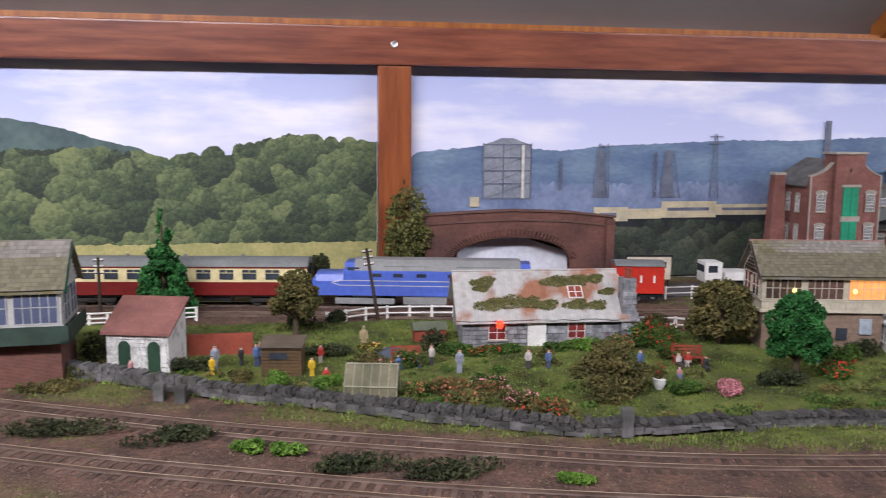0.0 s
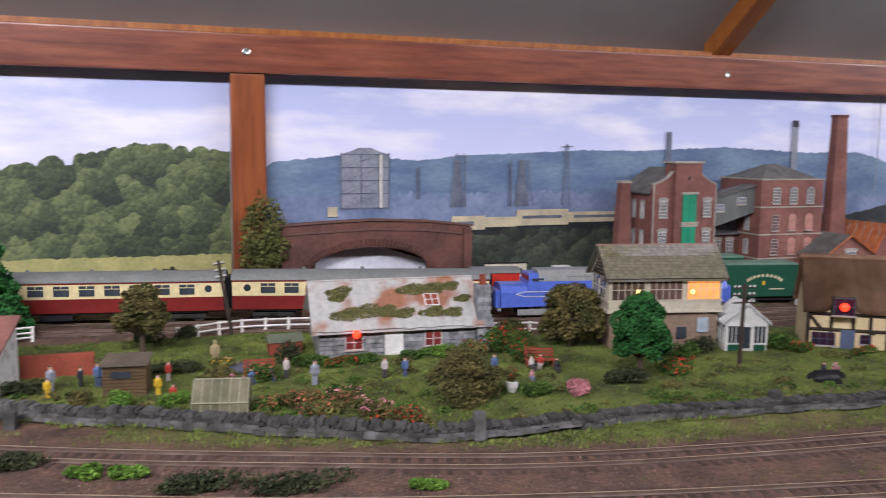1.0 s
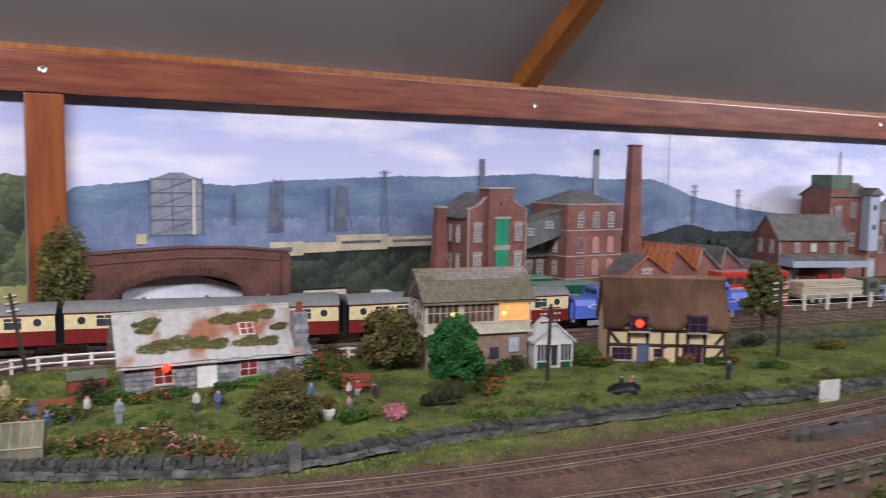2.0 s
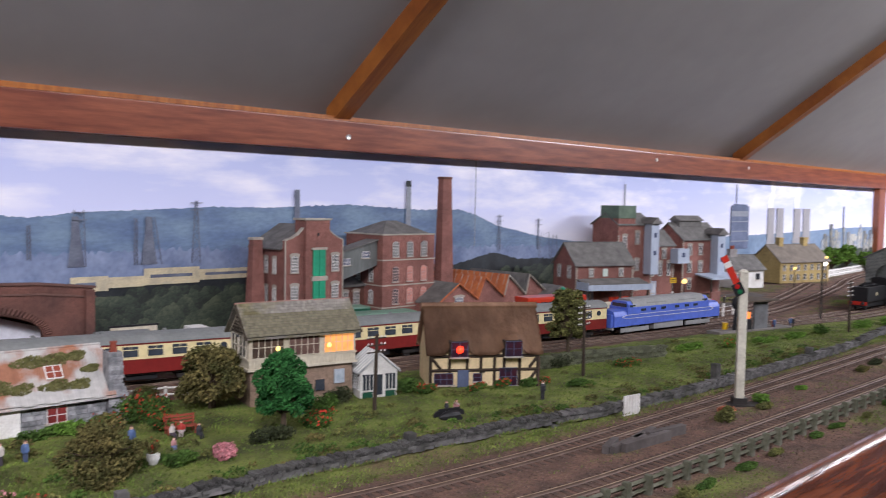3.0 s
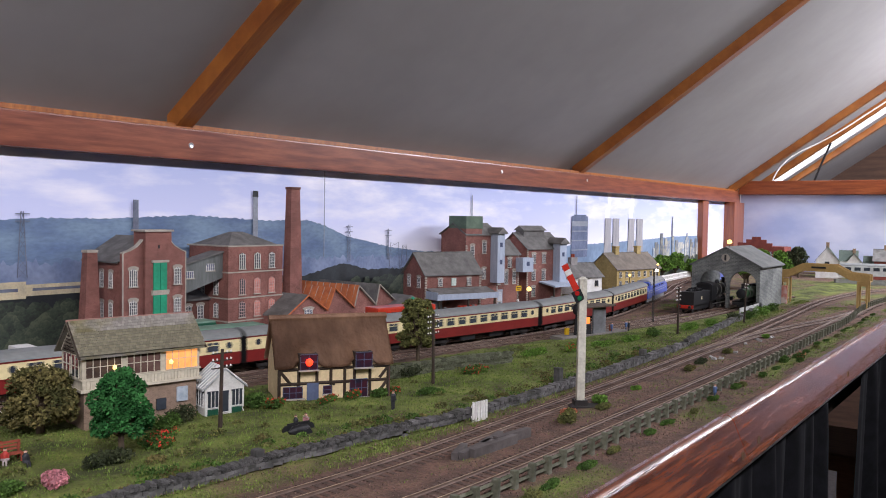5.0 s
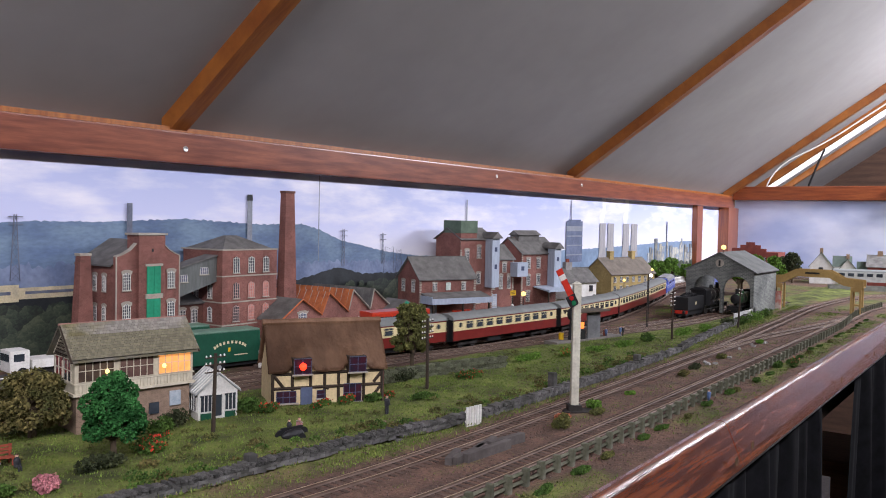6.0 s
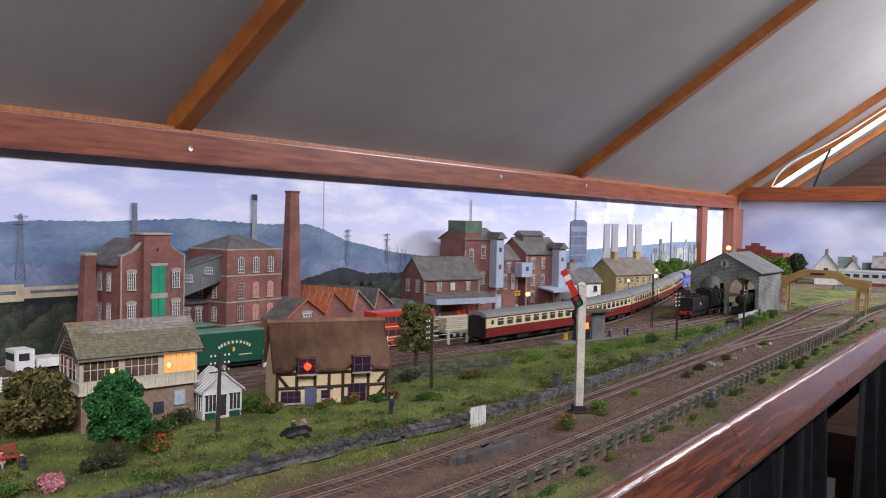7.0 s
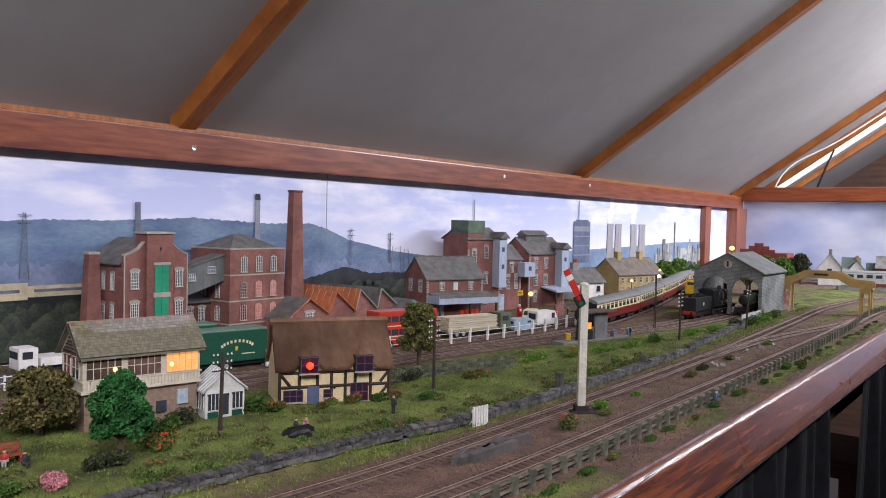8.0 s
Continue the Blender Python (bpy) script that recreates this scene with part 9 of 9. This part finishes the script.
def clothes(name, coat, legs, hair=(0.08, 0.05, 0.03)):
    """Paint of a model figure: legs, coat, face and hair in bands up its height."""
    m = mat(name, coat, 0.55, tuple(c * 0.7 for c in coat), 300, fine=0.1)
    N, Lk = m.node_tree.nodes, m.node_tree.links
    b = N["Principled BSDF"]
    old = b.inputs["Base Color"].links[0].from_socket
    tc, sep, cr, mx = N.new("ShaderNodeTexCoord"), N.new("ShaderNodeSeparateXYZ"), N.new("ShaderNodeValToRGB"), N.new("ShaderNodeMix")
    Lk.new(tc.outputs["Generated"], sep.inputs[0])
    Lk.new(sep.outputs[2], cr.inputs[0])
    cr.color_ramp.interpolation = "CONSTANT"
    cr.color_ramp.elements[0].position, cr.color_ramp.elements[0].color = 0.0, (*legs, 1)
    cr.color_ramp.elements[1].position, cr.color_ramp.elements[1].color = 0.42, (1, 1, 1, 1)
    for p, c in ((0.84, (0.55, 0.33, 0.24)), (0.945, hair)):
        cr.color_ramp.elements.new(p).color = (*c, 1)
    inside = N.new("ShaderNodeMath")
    inside.operation = "COMPARE"
    inside.inputs[1].default_value, inside.inputs[2].default_value = 0.63, 0.21
    Lk.new(sep.outputs[2], inside.inputs[0])
    mx.data_type = "RGBA"
    Lk.new(inside.outputs[0], mx.inputs["Factor"])
    Lk.new(cr.outputs[0], mx.inputs["A"])
    Lk.new(old, mx.inputs["B"])
    Lk.new(mx.outputs["Result"], b.inputs["Base Color"])
    return m


BLUE_F = clothes("figure_blue", (0.10, 0.16, 0.32), (0.06, 0.08, 0.14))
GREY_F = clothes("figure_grey", (0.27, 0.29, 0.34), (0.24, 0.26, 0.31))
BLK_F = clothes("figure_black", (0.03, 0.03, 0.035), (0.03, 0.03, 0.035))
WHT_F = clothes("figure_white", (0.55, 0.50, 0.46), (0.06, 0.05, 0.06))
YEL_F = clothes("figure_yellow", (0.65, 0.42, 0.03), (0.55, 0.36, 0.03))
RED_F = clothes("figure_red", (0.45, 0.05, 0.04), (0.35, 0.30, 0.28))
PNK_F = clothes("figure_pink", (0.48, 0.24, 0.24), (0.12, 0.14, 0.24))
TAN_F = mat("figure_stone", (0.4, 0.32, 0.17), 0.7)
for x, y, c, h, sit in ((0.010, 0.598, GREY_F, 0.0225, False), (0.064, 0.598, WHT_F, 0.0185, False), (0.079, 0.594, BLUE_F, 0.018, False), (-0.174, 0.632, GREY_F, 0.022, False), (-0.175, 0.620, YEL_F, 0.017, False), (-0.155, 0.640, BLK_F, 0.018, False), (-0.143, 0.636, BLUE_F, 0.022, False), (-0.140, 0.642, PNK_F, 0.022, False),
                        (-0.101, 0.603, YEL_F, 0.018, False), (-0.094, 0.640, RED_F, 0.018, False), (-0.091, 0.578, RED_F, 0.017, False), (-0.233, 0.618, PNK_F, 0.015, False), (0.144, 0.572, BLUE_F, 0.020, False), (0.167, 0.553, PNK_F, 0.015, True), (0.30, 0.585, BLUE_F, 0.02, False), (0.496, 0.478, BLK_F, 0.021, False),
                        (0.188, 0.583, RED_F, 0.019, True), (0.178, 0.578, WHT_F, 0.019, True), (0.197, 0.572, BLK_F, 0.019, True), (0.392, 0.500, BLK_F, 0.019, True), (0.402, 0.498, PNK_F, 0.019, True), (-0.02, 0.618, BLUE_F, 0.019, True), (-0.035, 0.612, BLUE_F, 0.019, True), (-0.008, 0.622, WHT_F, 0.02, False),
                        (1.14, 0.548, BLUE_F, 0.021, False), (1.19, 0.545, BLUE_F, 0.021, False), (1.196, 0.543, BLK_F, 0.021, False), (0.765, 0.262, BLUE_F, 0.019, False), (1.41, 0.77, BLK_F, 0.021, False), (-0.128, 0.59, WHT_F, 0.009, False)):
    figure(x, y, c, h, random.uniform(-40, 40), sit)
figure(-0.058, 0.668, TAN_F, 0.024, 0, False, "pale stone-coloured garden statue on a flowery mound")
shrub(-0.056, 0.66, 0.014, 0.008, 0.008, LEAF_OLIVE, 401, 500, 0.0014, "mound of yellow and green flowers", YEL_F)


def bench(x, y, rz, col=RUST_RED):
    th = thing("garden_bench", "brown slatted garden bench with figures sitting on it", "bench", pose(x, y, ground_z(x, y), 0, 0, rz), "garden benches")
    for i in range(3):
        part("seat_slat", boxes((-0.012, 0.012, -0.004 + i * 0.0024, -0.0022 + i * 0.0024, 0.0055, 0.0063)), col, th)
        part("back_slat", boxes((-0.012, 0.012, 0.0036, 0.0043, 0.0075 + i * 0.0025, 0.0092 + i * 0.0025)), col, th)
    for sx in (-0.0105, 0.0105):
        for yy in (-0.0035, 0.0037):
            part("leg", boxes((sx - 0.0006, sx + 0.0006, yy - 0.0006, yy + 0.0006, 0, 0.0055 if yy < 0 else 0.0145)), col, th)


bench(0.190, 0.588, -10)
bench(-0.028, 0.624, -4)
th = thing("motorcycle_sidecar", "dark vintage motorcycle with a sidecar on the lawn", "motorcycle", pose(0.388, 0.489, -0.003, 0, 0, -12))
part("sidecar", lathe(bmesh.new(), [(0.001, -0.011), (0.0045, -0.006), (0.0052, 0.0), (0.0045, 0.007), (0.001, 0.010)], 10, pose(-0.004, -0.004, 0.0062, 0, 90, 0)), BLACK, th)
for x in (-0.010, 0.012):
    part("wheel", rod(bmesh.new(), (x, 0.0055, 0.0045), (x, 0.0075, 0.0045), 0.0045, seg=14), BLACK, th)
part("side_wheel", rod(bmesh.new(), (0, -0.0105, 0.0042), (0, -0.0093, 0.0042), 0.0042, seg=14), BLACK, th)
part("frame", boxes((-0.010, 0.012, 0.0058, 0.0072, 0.006, 0.0105), bevel=0.0008), BLACK, th)
part("handlebar", rod(bmesh.new(), (0.009, 0.002, 0.0135), (0.009, 0.0115, 0.0135), 0.0005, seg=5), CHROME, th)
tagged(part("plant_pot", lathe(bmesh.new(), [(0.0025, 0), (0.0042, 0.004), (0.0046, 0.0075), (0.0042, 0.0078)], 12, pose(0.141, 0.53, ground_z(0.141, 0.53))), WHITE), "white garden urn with a red plant", "plant pot")
shrub(0.141, 0.53, 0.004, 0.004, 0.016, LEAF_BROWN, 402, 160, 0.0012, "small red plant in a white urn", FLOWER_RED)
tagged(part("garden_pond", lathe(bmesh.new(), [(0.014, -0.001), (0.014, 0.0012), (0.012, 0.0014)], 18, pose(-0.04, 0.655, ground_z(-0.04, 0.655) + 0.001)), mat("blue_pond", (0.10, 0.14, 0.2), 0.15, spec=0.6)), "small blue-grey garden pond", "pond")
# timber stack and broken crossing boards between the front tracks
for i, (x, y, rz, L) in enumerate(((0.44, 0.347, 4, 0.05), (0.455, 0.340, -3, 0.06), (0.47, 0.352, 10, 0.04), (0.49, 0.344, -8, 0.045), (0.425, 0.353, 20, 0.03))):
    tagged(part("sleeper_stack_board", boxes((-L / 2, L / 2, -0.0028, 0.0028, -0.004, 0.003 + 0.0012 * (i % 2)), bevel=0.0004), mat("grey_old_timber", (0.12, 0.105, 0.1), 0.85, (0.07, 0.06, 0.057), 60), m=pose(x, y, 0, 0, 0, rz)), "old grey timber baulk lying between the tracks", "timber", "timber baulks")
for i in range(14):
    x, y = random.uniform(1.0, 1.3), random.uniform(0.335, 0.35)
    tagged(part("rubble_chip", boxes((-0.003, 0.003, -0.002, 0.002, -0.001, 0.003), bevel=0.0006), mat("pale_rubble", (0.4, 0.39, 0.37), 0.85), m=pose(x, y, ground_z(x, y), random.uniform(-30, 30), random.uniform(-30, 30), random.uniform(0, 90))), "pale broken stone chip lying beside the track", "rubble", "rubble chips")
# green market canopy by the workshops
th = thing("market_stall", "green-roofed stall with a blue sign band", "stall", pose(0.975, 0.845, -0.004, 0, 0, -12))
part("roof", prism(bmesh.new(), [(-0.034, 0.040), (0.034, 0.040), (0.0, 0.057)], -0.02, 0.03), SLATE, th)
part("gable", prism(bmesh.new(), [(-0.028, 0.0402), (0.028, 0.0402), (0.0, 0.055)], -0.0212, -0.0202), GREEN_DOOR, th)
part("sign_band", boxes((-0.034, 0.034, -0.0218, -0.0205, 0.034, 0.0398)), mat("blue_sign", (0.12, 0.14, 0.4), 0.5, (0.5, 0.5, 0.6), 260), th)
for x in (-0.031, 0.031):
    part("post", boxes((x - 0.0015, x + 0.0015, -0.02, -0.017, 0, 0.04)), GREEN_DOOR, th)
part("back", boxes((-0.03, 0.03, 0.02, 0.028, 0, 0.04)), BRICK_DARK, th)


def motions():
    lengths = [0.262] + [COACH_L] * N_COACH
    offs, p = [], 0.0
    for k, ln in enumerate(lengths):
        offs.append(p - ln / 2)
        p -= ln
    for th, off, ln in zip(TRAIN, offs, lengths):
        rows = []
        for i in range(0, 33):
            t = i * 0.25
            rows.append((t, ride(float(np.interp(t, TRAIN_T, TRAIN_S)) + off, ln)))
        walk(th, rows)
    walk(YELLOW_DIESEL, [(t, pose(2.78 - 0.0965 * t, 0.83 - 0.0135 * t, 0.0, 0, 0, 188)) for t in (0.0, 2.0, 4.0, 6.0, 7.0, 8.0)])


motions()
